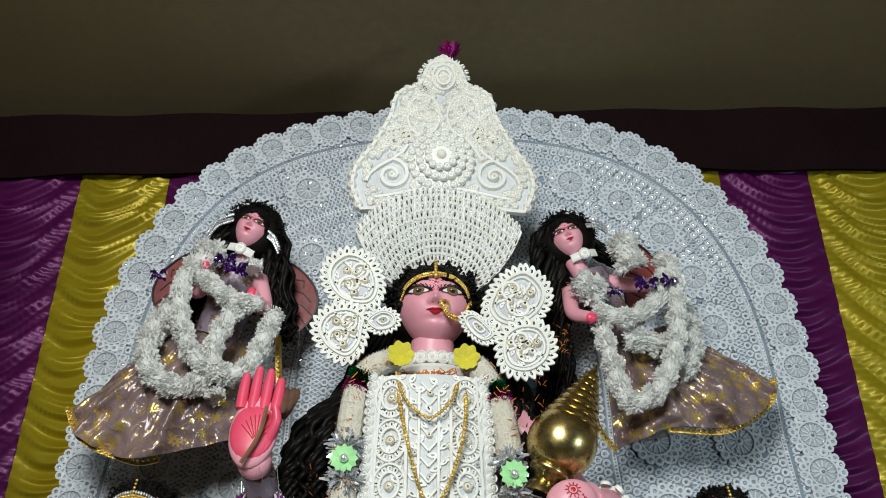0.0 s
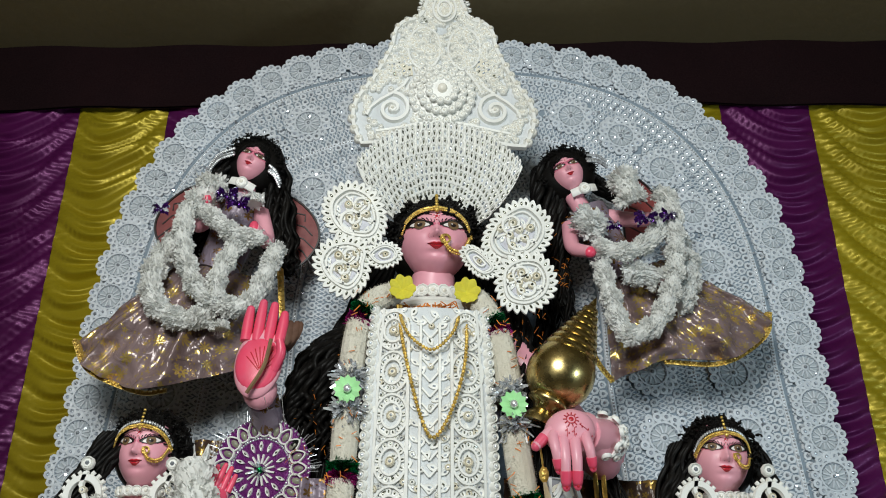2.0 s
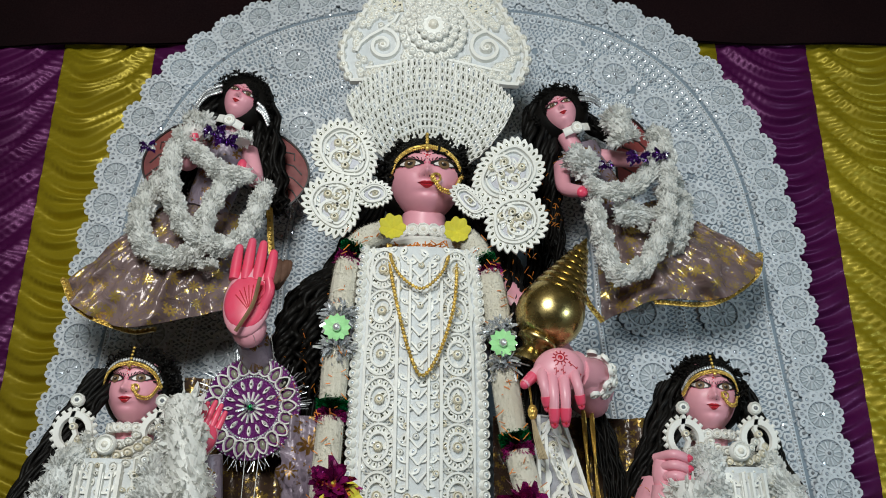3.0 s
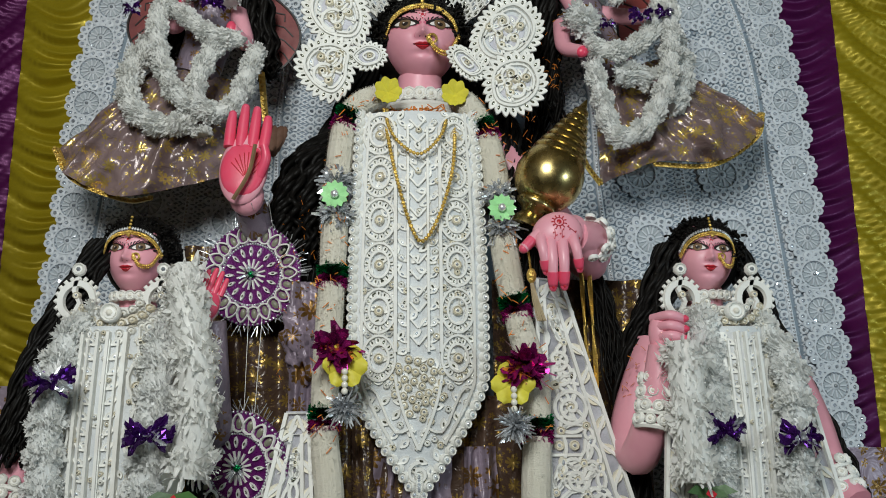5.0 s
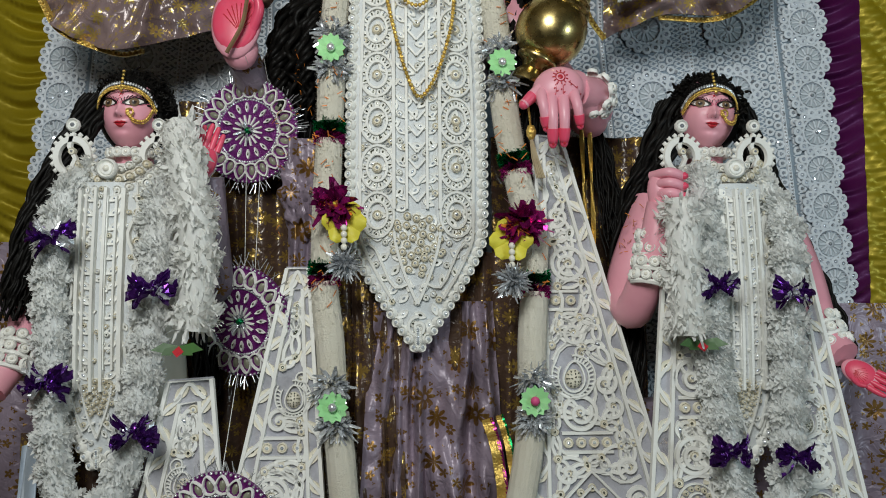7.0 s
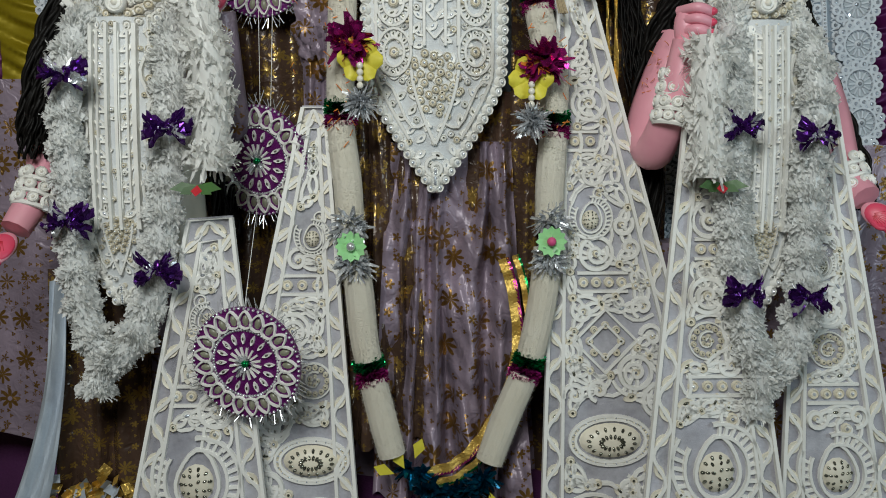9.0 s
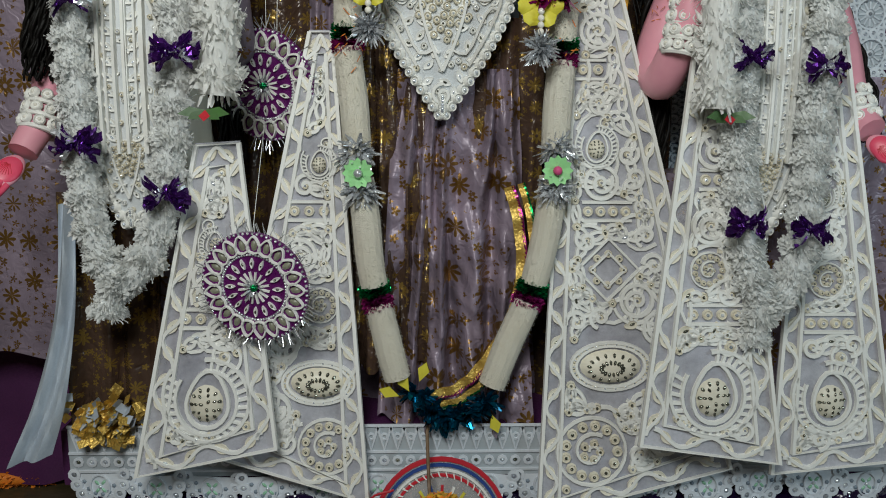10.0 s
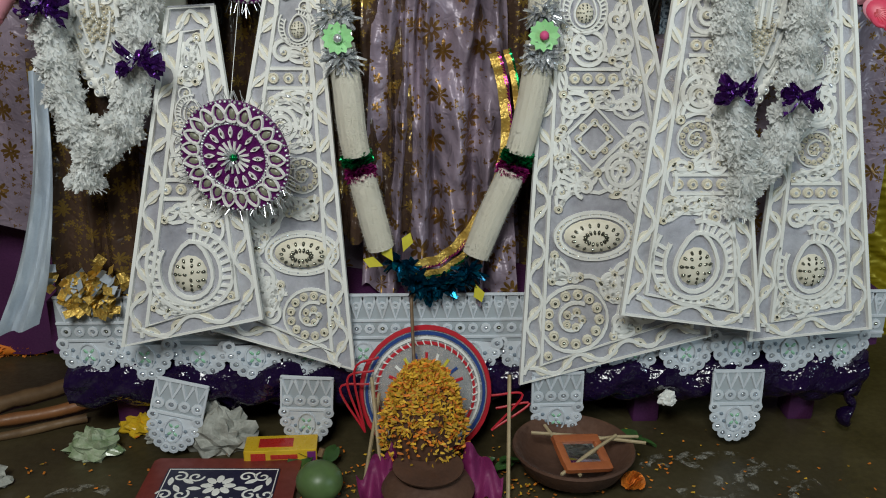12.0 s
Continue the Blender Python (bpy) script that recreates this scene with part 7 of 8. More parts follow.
# ---- cloths ----
def hanging(name, x0, x1, z0, z1, y, fold, mats, label, seed, nu=50, nv=24, spread=0.0, category="cloth", freq=9, slant=0.0):
    """Cloth in upright folds, wider by spread at its foot."""
    g = Geo()
    cx = (x0 + x1) / 2

    def at(u, v):
        x = cx + (x0 - cx + (x1 - x0) * u) * (1 + spread * (1 - v))
        k = noise.noise(Vector((u * 3, v * 1.5, seed))) * (5 if slant else 2)
        f = math.sin(u * freq * math.tau / 2 + k + (1 - v) * (4.5 if slant else 1)) + 0.5 * math.sin(u * freq * 5.3 + 2 * k) + (1.6 if slant else 0.5) * noise.noise(Vector((u * 7, v * 7, seed + 3))) + (0.9 * noise.noise(Vector((u * 13 + 4 * v, v * 15, seed))) if slant else 0)
        return Vector((x, y - slant * (1 - v) - fold * f * (0.4 + 0.6 * (1 - v)), z0 + (z1 - z0) * v + 0.01 * math.sin(u * 14 + seed) * (1 - v)))

    g.cloth(at, nu, nv, 0, 0.004)
    return single(name, g, mats, label, category, "draped cloths")


hanging("draped_cloth", -0.52, -0.16, 0.33, 1.5, -0.225, 0.018, BROWNFOIL, "brown gold-printed organza hanging behind the discs", 1)
hanging("draped_cloth", 0.16, 0.5, 0.33, 1.42, -0.235, 0.018, BROWNFOIL, "brown gold-printed organza hanging beside the mace hand", 2)
hanging("draped_cloth", -1.16, -0.7, 0.4, 1.2, -0.16, 0.01, FOIL, "mauve cloth printed with gold flowers behind the statue", 3, freq=4)
hanging("draped_cloth", 0.72, 1.06, 0.4, 1.05, -0.2, 0.01, FOIL, "mauve cloth printed with gold flowers behind the statue", 4, freq=4)
hanging("draped_cloth", -0.75, -0.56, 0.34, 0.82, -0.44, 0.014, BROWNFOIL, "brown organza skirt falling to the platform", 5, freq=6)
hanging("draped_cloth", -0.27, -0.19, 1.02, 1.4, -0.33, 0.014, FOIL, "mauve gold-printed cloth gathered at the hip", 6, freq=3)
hanging("sari_skirt", -0.1, 0.15, 0.335, 1.06, -0.355, 0.03, FOIL, "mauve gold-printed sari falling in pleats from the waist", 7, 130, 110, 0.3, "skirt", 9, 0.07)
hanging("sari_fold", -0.17, -0.04, 0.45, 1.16, -0.345, 0.016, BROWNFOIL, "dark brown organza fold beside the pleats", 8, 40, 30, 0.2, "skirt", 5, 0.06)
hanging("sari_fold", 0.06, 0.2, 0.6, 1.16, -0.34, 0.016, BROWNFOIL, "dark brown organza fold beside the pleats", 9, 40, 30, 0.1, "skirt", 5)
hanging("dark_hanging", -1.35, -0.72, 0.02, 0.45, -0.02, 0.006, DARKCLOTH_AND_SHADE, "plain dark purple cloth hung at the side", 10, freq=5)
# added sheet: its dark colour stands for the shaded gap below the deck
hanging("dark_hanging", -0.8, 1.0, 0.01, 0.3, -0.2, 0.006, DARKCLOTH_AND_SHADE, "plain dark purple sheet added for the shade under the platform", 11, freq=9)

g = Geo()
for k, x in enumerate((0.352, 0.335)):
    g.cloth(lambda u, v: Vector((x + 0.007 * u + 0.012 * (1 - v), -0.345 - 0.006 * math.sin(u * 3 + v * 20), 0.95 + 0.5 * v)), 4, 24, 0, 0.003)
single("gold_edging", g, GOLD, "gold ribbon edge falling beside the mace hand", "ribbon", "gold ribbon edgings")
edge = thing("sari_border", (0.05, -0.43, 0.43), "gold foil sari border with magenta and green stripes", "ribbon")
knots = [(0.115, -0.44, 0.83), (0.132, -0.445, 0.77), (0.142, -0.45, 0.67), (0.122, -0.46, 0.575), (0.072, -0.47, 0.49), (0.02, -0.475, 0.44), (-0.04, -0.475, 0.425)]
for k, (mat, w, off) in enumerate(((GOLD, 0.02, 0.0), (MAGENTA, 0.006, 0.016), (GOLD, 0.012, 0.028), (GREEN, 0.005, 0.038))):
    g = Geo()
    pts = curve(knots, 12)
    vv, ff = [], []
    for i, p in enumerate(pts):
        d = (pts[min(i + 1, len(pts) - 1)] - pts[max(i - 1, 0)]).normalized()
        s = d.cross(Vector((0, -1, 0))).normalized()
        a = p - s * off + Vector((0, 0.004 * math.sin(i * 0.9), 0))
        vv += [a, a - s * w]
        if i:
            ff.append((2 * i - 2, 2 * i - 1, 2 * i + 1, 2 * i))
    n0 = len(vv)
    vv += [p + Vector((0, 0.003, 0)) for p in vv]
    ff += [tuple(n0 + j for j in f[::-1]) for f in ff]
    g.add(vv, ff)
    part("stripe", g, mat, edge)
g = Geo()
veil = curve([(-0.722, -0.47, 0.8), (-0.73, -0.49, 0.6), (-0.765, -0.505, 0.42), (-0.81, -0.52, 0.29)], 10)
g.cloth(lambda u, v: veil[min(int(v * 30), 30)] + Vector(((u - 0.5) * (0.03 + 0.05 * v), 0.012 * math.sin(u * 9 + v * 5), 0.02 * u * v)), 10, 30, 0, 0.002)
single("veil", g, VEIL, "pale grey-blue veil hanging off the platform's edge", "veil", "draped cloths")
g = Geo()
for i in range(130):
    c = Vector((-0.68 + rnd.gauss(0, 0.035), -0.47 + rnd.gauss(0, 0.01), 0.37 + rnd.gauss(0, 0.025)))
    d = Vector((rnd.uniform(-1, 1), rnd.uniform(-1, 0), rnd.uniform(-1, 1))).normalized()
    t = d.orthogonal().normalized() * 0.009
    g.add([c - t, c + t, c + d * 0.022 + t, c + d * 0.022 - t], [(0, 1, 2, 3)], i % 3 // 2)
single("crumpled_foil", g, [GOLD, VEIL], "crumpled gold and pale foil at the skirt's foot", "foil", kind="stuff", smooth=False)
ob = thing("tinsel_knot", (0.02, -0.48, 0.36), "big teal tinsel knot with yellow leaves joining the garlands", "knot")
g = Geo()
for i in range(9):
    burst(g, (-0.06 + 0.018 * i, -0.475, 0.405 - 0.022 * math.sin(i / 8 * math.pi) * 1.6 + 0.02 * (i < 2)), 0.034, 34, 0, 80 + i, 0.6, 0.16)
part("tinsel", g, TEAL, ob, smooth=False)
for c, a in (((-0.07, -0.485, 0.43), 120), ((-0.05, -0.485, 0.45), 70), ((0.095, -0.485, 0.38), -70), ((-0.09, -0.485, 0.42), 160)):
    g = Geo()
    q = plane(c[1])
    ca, sa = math.cos(radians(a)), math.sin(radians(a))
    g.slab(q, [(c[0], c[2]), (c[0] + 0.025 * ca - 0.012 * sa, c[2] + 0.025 * sa + 0.012 * ca), (c[0] + 0.042 * ca, c[2] + 0.042 * sa), (c[0] + 0.025 * ca + 0.012 * sa, c[2] + 0.025 * sa - 0.012 * ca)], 0, 0.003)
    part("yellow_leaf", g, YELLOW, ob)
# arm ornaments
for c, ax, r, n in (((-0.765, -0.43, 0.97), (0.02, 0.05, 0.1), 0.034, 3), ((0.437, -0.5, 1.14), (0.02, 0.01, 0.1), 0.03, 4), ((0.8, -0.43, 0.99), (-0.03, 0.05, 0.1), 0.036, 3), ((0.352, -0.385, 1.478), (-0.04, -0.07, 0.01), 0.043, 2)):
    ob = thing("armlet", c, "white quilled armlet set with pearls on the statue's arm", "armlet", "white armlets")
    d = Vector(ax).normalized()
    x = d.orthogonal().normalized()
    y = d.cross(x)
    for k in range(n):
        o = Vector(c) + d * (k - n / 2) * 0.026
        g = Geo()
        g.tube([o + r * (math.cos(t) * x + math.sin(t) * y) for t in [math.tau * i / 20 for i in range(20)]], 0.005, 6, 0, True)
        for i in range(9):
            t = math.tau * (i + 0.5 * (k % 2)) / 9
            nn = math.cos(t) * x + math.sin(t) * y
            tt = -math.sin(t) * x + math.cos(t) * y
            g.button(lambda u, v, h: o + nn * (r + h) + tt * u + d * (v + 0.012), 0, 0, 0.0115, 0.008, 0, 1)
        part("coil_ring", g, [WHITE, PEARL], ob)
# red patterns painted on the brass-holding hand and a dry twig on the raised palm
g = Geo()
g.tube(curve([(-0.335, -0.445, 1.66), (-0.345, -0.45, 1.6), (-0.375, -0.445, 1.545)], 6), 0.0045, 6, 0)
single("twig", g, WOOD, "thin dry brown twig held in the raised palm", "twig")
ob = thing("dry_flower", (-0.31, -0.39, 1.66), "dried brown lotus bud behind the raised palm", "flower")
for i in range(9):
    a = math.tau * i / 9
    g = Geo()
    g.ball((-0.31 + 0.014 * math.cos(a), -0.39 + 0.01 * math.sin(a), 1.69), (0.013, 0.008, 0.034), 0, 7, 6, pose(0, 0, 0, 15 * math.sin(a), 25 * math.cos(a), 0).to_3x3())
    part("petal", g, CLAY, ob)
for a, b in (((-0.34, -0.44, 1.54), (-0.34, -0.31, 1.52)), ((-0.31, -0.42, 1.56), (-0.31, -0.31, 1.5)), ((-0.36, -0.3, 1.33), (-0.35, -0.37, 1.12)), ((-0.33, -0.31, 1.33), (-0.33, -0.37, 1.11)), ((-0.36, -0.37, 0.94), (-0.36, -0.55, 0.74))):
    g = Geo()
    g.tube([a, b], 0.0007, 4, 0)
    single("thread", g, WHITE, "thin white thread holding up a disc", "thread", "disc threads")
for x, z, tilt in ((-0.477, 2.142, 22), (0.384, 2.146, -18)):
    ob = thing("choker", (x, -0.235, z), "white quilled choker with a round coil on the doll's neck", "choker", "doll chokers")
    m = Matrix.Translation((x, -0.238, z)) @ pose(0, 0, 0, 0, tilt, 0)
    q = lambda u, v, h: m @ Vector((u, 9 * u * u - h, v))
    g = Geo()
    g.strip(q, [(-0.034 + 0.0068 * k, 0.0) for k in range(11)], 0.022, 0.004, 0)
    part("band", g, WHITE, ob)
    g = Geo()
    g.button(q, 0, 0, 0.016, 0.009, 0, 1, 12)
    part("coil", g, [WHITE, PEARL], ob)
for knots in ([(-0.57, -0.2, 2.2), (-0.54, -0.235, 2.214), (-0.502, -0.25, 2.222)], [(-0.41, -0.24, 2.18), (-0.395, -0.24, 2.165), (-0.382, -0.23, 2.14)], [(0.395, -0.25, 2.226), (0.425, -0.23, 2.236), (0.455, -0.2, 2.238)]):
    g = Geo()
    pts = evenly(curve(knots, 8), 0.006)
    g.tube(pts, 0.008, 6, 0, flat=0.5)
    for i, p in enumerate(pts):
        for s in (-0.009, 0.009):
            g.ball(p + Vector((0, -0.005, s)), 0.004, 0, 6, 4)
    single("hair_band", g, SILVER, "silver tinsel band laid over the doll's black hair", "hair band", "silver hair bands", smooth=False)
tassel = thing("tassel", (0.237, -0.44, 1.3), "thin olive-gold thread tassel hanging by the mace hand", "tassel")
g = Geo()
g.tube(curve([(0.208, -0.47, 1.45), (0.214, -0.455, 1.42), (0.218, -0.44, 1.4)], 5), 0.002, 6, 0)
part("cord", g, GOLD, tassel)
g = Geo()
g.lathe([(0.0, 0.024), (0.006, 0.022), (0.01, 0.012), (0.009, 0.002), (0.004, -0.006), (0.0, -0.006)], Matrix.Translation((0.219, -0.44, 1.382)), 12)
part("bead", g, GOLD, tassel)
g = Geo()
for k in range(26):
    a = k * 2.4
    o = Vector((math.cos(a), math.sin(a), 0)) * 0.007 * math.sqrt(k / 26)
    g.tube([Vector((0.219, -0.44, 1.378)) + o * 0.4, Vector((0.226, -0.44, 1.34)) + o, Vector((0.237, -0.44, 1.3)) + o * 1.4], 0.0011, 4, 0)
part("fringe", g, STRAW, tassel, "", "stuff")
g = Geo()


def puff(p):
    a = math.atan2(p.z, p.x)
    k = 1 + 0.1 * math.sin(9 * a + 4 * noise.noise(p * 2)) + 0.25 * noise.noise(p * 3)
    return p * k


g.ball((-0.232, -0.31, 1.27), (0.05, 0.05, 0.09), 0, 60, 40, pose(0, 0, 0, 0, -14, 0).to_3x3(), puff)
single("sleeve", g, FOIL, "puffed mauve gold-printed sleeve hanging beside the garland", "sleeve", "draped cloths")
# gold scraps caught in the hair
g = Geo()
for bx in ((-0.26, -0.32, 1.4, 0.04, 0.2), (0.22, -0.32, 1.68, 0.035, 0.12), (-0.15, -0.34, 1.72, 0.02, 0.1), (0.43, -0.39, 1.15, 0.03, 0.12), (0.31, -0.22, 1.98, 0.03, 0.1)):
    for i in range(40):
        c = Vector((bx[0] + rnd.uniform(-1, 1) * bx[3], bx[1] - 0.01 * rnd.random(), bx[2] + rnd.uniform(-1, 1) * bx[4]))
        d = Vector((rnd.uniform(-1, 1), 0, rnd.uniform(-1, 1))) * 0.006
        g.tube([c - d, c + Vector((0, -0.004, 0)), c + d], 0.0007, 4, 0)
single("loose_petals", g, ORANGE, "orange petal shreds caught in the hair", "petals", kind="stuff")


# ---- the platform ----
deck = thing("platform", (0.1, -0.25, 0), "low platform wrapped in dark purple plastic film", "platform")
g = Geo()
g.box(Matrix.Translation((0.1, -0.215, 0.27)) @ Matrix.Diagonal((0.88, 0.225, 0.06, 1)), 0, 0.02)
part("deck", g, DARKCLOTH_AND_SHADE, deck, smooth=False)
g = Geo()


def roll(u, v):
    a = math.tau * u
    x = -0.75 + 1.7 * v
    r = 0.048 + 0.012 * noise.noise(Vector((x * 9, math.cos(a) * 2, math.sin(a) * 2))) + 0.006 * math.sin(x * 60 + 3 * a)
    return Vector((x, -0.43 + r * math.cos(a), 0.145 + r * 1.15 * math.sin(a)))


g.sheet(roll, 28, 260)
part("wrapped_beam", g, PLASTIC, deck, "glossy crinkled purple plastic film")
# legs take the dark cloth colour so that they sink into the gap's shade
for x in (-0.65, -0.05, 0.5, 0.86):
    for y in (-0.36, -0.06):
        g = Geo()
        g.box(Matrix.Translation((x, y, 0.105)) @ Matrix.Diagonal((0.03, 0.03, 0.107, 1)), 0, 0.1)
        part("leg", g, DARKCLOTH_AND_SHADE, deck)
g = Geo()
tail = [Vector((0.93 + 0.01 * math.sin(i * 0.8), -0.46, 0.2 - 0.17 * i / 24)) for i in range(25)]
g.tube(tail, lambda t: 0.02 * (1 - 0.6 * t) + 0.016 * math.exp(-((t - 0.9) / 0.07) ** 2) + 0.003 * math.sin(40 * t), 10, 0, flat=0.7)
part("film_tail", g, PLASTIC, deck)

band = thing("lace_band", (0.1, -0.45, 0.2), "white pierced lace band pinned along the platform's edge", "lace band")
qb = plane(-0.452)
g = Geo()
g.slab(qb, [(-0.76, 0.235), (0.98, 0.235), (0.98, 0.345), (-0.76, 0.345)], -0.003, 0, 2)
x = -0.755
k = 0
while x < 0.97:
    g.strip(qb, [(x, 0.34), (x + 0.0135, 0.29), (x + 0.027, 0.34)], 0.008, 0.003, 0)
    g.dome(qb, x + 0.0135, 0.32, 0.009, 0.003, 0, 7, ((1, 0), (1, 0.8), (0.5, 1), (0.4, 0.2)))
    g.dome(qb, x + 0.0135, 0.268, 0.011, 0.004, 0, 8, ((1, 0), (1, 0.8), (0.5, 1), (0.42, 0.2)))
    g.dome(qb, x + 0.0135, 0.268, 0.0045, 0.004, 1 if k % 3 else 3, 5, h0=0.001)
    x += 0.027
    k += 1
for z in (0.344, 0.287, 0.248):
    g.strip(qb, [(-0.76, z), (0.98, z)], 0.006, 0.004, 0)
part("band", g, [LACE, GEM, GREYCARD, DARKGEM], band)


def scallop_mesh(name, r, aspect):
    g = Geo()
    q = lambda u, v, h: Vector((u, -h, v))
    g.slab(q, [(-r, 0.0)] + [(r * math.cos(radians(a)), aspect * r * math.sin(radians(a))) for a in range(180, 361, 12)] + [(r, 0.0)], -0.002, 0.0, 0)
    for a in range(180, 361, 20):
        u, v = r * 0.92 * math.cos(radians(a)), aspect * r * 0.92 * math.sin(radians(a))
        g.dome(q, u, v, r * 0.24, 0.004, 0, 9, ((1, 0), (1, 0.8), (0.5, 1), (0.42, 0.3)))
        g.dome(q, u, v, r * 0.1, 0.004, 1, 5, h0=0.001)
    for a in range(200, 350, 25):
        g.dome(q, r * 0.62 * math.cos(radians(a)), aspect * r * 0.62 * math.sin(radians(a)), r * 0.09, 0.003, 2, 5, h0=0.0005)
    g.strip(q, arc(0, -aspect * r * 0.38, r * 0.36, 0, 360, 18, aspect)[:-1], r * 0.07, 0.004, 0, True)
    for a in range(4):
        t = math.pi / 4 + a * math.pi / 2
        g.dome(q, r * 0.17 * math.cos(t), -aspect * r * 0.38 + aspect * r * 0.17 * math.sin(t), r * 0.12, 0.003, 4, 6, turn=t, aspect=0.5)
    g.dome(q, 0, -aspect * r * 0.38, r * 0.09, 0.005, 1, 6)
    return mesh_of(name, g, [LACE, GEM, BOARD, SILVER, LIMESTONE], True)


sc = scallop_mesh("scallop", 0.056, 1.25)
for i in range(15):
    piece("scallop", sc, band, Matrix.Translation((-0.7 + i * 0.1135, -0.458 - 0.004 * (i % 2), 0.242 + rnd.uniform(-0.008, 0.008))) @ pose(0, 0, 0, rnd.uniform(-8, 3), rnd.uniform(-6, 6), rnd.uniform(-6, 6)))
tagm = scallop_mesh("scallop", 0.05, 1.5)
for x, z, y, a, lean in ((-0.503, 0.175, -0.5, 14, -4), (-0.25, 0.18, -0.497, 3, 2), (0.272, 0.183, -0.497, -1, 2), (0.655, 0.185, -0.5, 0, -4)):
    ob = thing("lace_tag", (x, y, z - 0.12), "white pierced lace tag with a scalloped end hung on the plastic", "lace tag", "hanging lace tags")
    m = Matrix.Translation((x, y, z)) @ pose(0, 0, 0, lean, a, 0)
    q = lambda u, v, h: m @ Vector((u, -h, v))
    g = Geo()
    g.slab(q, [(-0.054, -0.085), (0.054, -0.085), (0.056, 0.0), (-0.052, 0.003)], -0.002, 0, 2)
    for i in range(4):
        u = -0.04 + i * 0.0268
        g.strip(q, [(u - 0.013, -0.003), (u, -0.04), (u + 0.013, -0.003)], 0.009, 0.003, 0)
        g.dome(q, u, -0.055, 0.0125, 0.004, 0, 9, ((1, 0), (1, 0.8), (0.5, 1), (0.42, 0.3)))
        g.dome(q, u, -0.055, 0.005, 0.004, 1, 5, h0=0.001)
    for v in (-0.001, -0.076):
        g.strip(q, [(-0.054, v), (0.055, v)], 0.007, 0.004, 0)
    for u in (-0.052, 0.053):
        g.strip(q, [(u, 0), (u, -0.08)], 0.006, 0.004, 0)
    part("band", g, [LACE, GEM, GREYCARD], ob)
    piece("scallop", tagm, ob, m @ pose(0, -0.002, -0.082))

# ---- offerings on the floor ----
bowl = thing("clay_bowl", (0.292, -0.6, 0), "wide shallow brown clay bowl on the floor", "bowl")
g = Geo()
g.lathe([(0.0, 0.0), (0.06, 0.0), (0.1, 0.025), (0.12, 0.06), (0.124, 0.066), (0.122, 0.071), (0.113, 0.068), (0.092, 0.032), (0.05, 0.012), (0.0, 0.01)], Matrix.Translation((0.292, -0.6, 0.003)), 40)
part("dish", g, CLAY, bowl)
ob = thing("small_mirror", (0.3, -0.645, 0.075), "small mirror in an orange wooden frame lying on the bowl", "mirror")
mm = Matrix.Translation((0.3, -0.645, 0.082)) @ pose(0, 0, 0, 22, 10, 18)
for sx, sy, lx, ly in ((0, 0.034, 0.052, 0.009), (0, -0.034, 0.052, 0.009), (0.045, 0, 0.008, 0.026), (-0.045, 0, 0.008, 0.026)):
    g = Geo()
    g.box(mm @ Matrix.Translation((sx, sy, 0)) @ Matrix.Diagonal((lx, ly, 0.006, 1)), 0, 0.15)
    part("frame_side", g, CLAYORANGE, ob)
g = Geo()
g.box(mm @ Matrix.Translation((0, 0, -0.001)) @ Matrix.Diagonal((0.037, 0.025, 0.002, 1)), 0, 0.05)
part("glass", g, MIRROR, ob, "cloudy mirror glass")
for a, b in (((0.21, -0.57, 0.085), (0.44, -0.6, 0.075)), ((0.24, -0.55, 0.09), (0.29, -0.69, 0.06)), ((0.38, -0.59, 0.088), (0.25, -0.7, 0.07)), ((0.33, -0.6, 0.085), (0.43, -0.575, 0.075))):
    g = Geo()
    g.tube([a, Vector(a).lerp(Vector(b), 0.5) + Vector((0, 0, 0.003)), b], 0.0035, 6, 0)
    single("reed_stick", g, STRAW, "pale split reed stick lying across the bowl", "stick", "reed sticks")


def marigold(c, r, seed):
    g = Geo()
    rr = random.Random(seed)
    for i in range(120):
        d = Vector((rr.gauss(0, 1), rr.gauss(0, 1), abs(rr.gauss(0, 1)) * 0.7)).normalized()
        t = d.orthogonal().normalized() * r * 0.22
        p = Vector(c) + d * r * 0.5
        g.add([p - t, p + t, Vector(c) + d * r + t * 1.1, Vector(c) + d * r - t * 1.1], [(0, 1, 2, 3)])
    g.ball(c, r * 0.6, 0, 8, 6)
    return single("marigold", g, ORANGE, "single orange marigold head on the floor", "flower", "marigolds", smooth=False)


marigold((0.405, -0.655, 0.018), 0.024, 1)
fluffy("marigold_garland", [(-1.2, -0.05, 0.02), (-1.12, -0.02, 0.025), (-1.03, 0.0, 0.02), (-0.98, 0.0, 0.02)], 0.025, [ORANGE], "orange marigold garland lying on the floor", 0.007, 9, 50, group="marigold garlands")
fluffy("marigold_garland", [(-1.13, -0.12, 0.02), (-1.1, -0.22, 0.025), (-1.08, -0.32, 0.02), (-1.02, -0.38, 0.02)], 0.025, [ORANGE], "orange marigold garland lying on the floor", 0.007, 9, 51, group="marigold garlands")

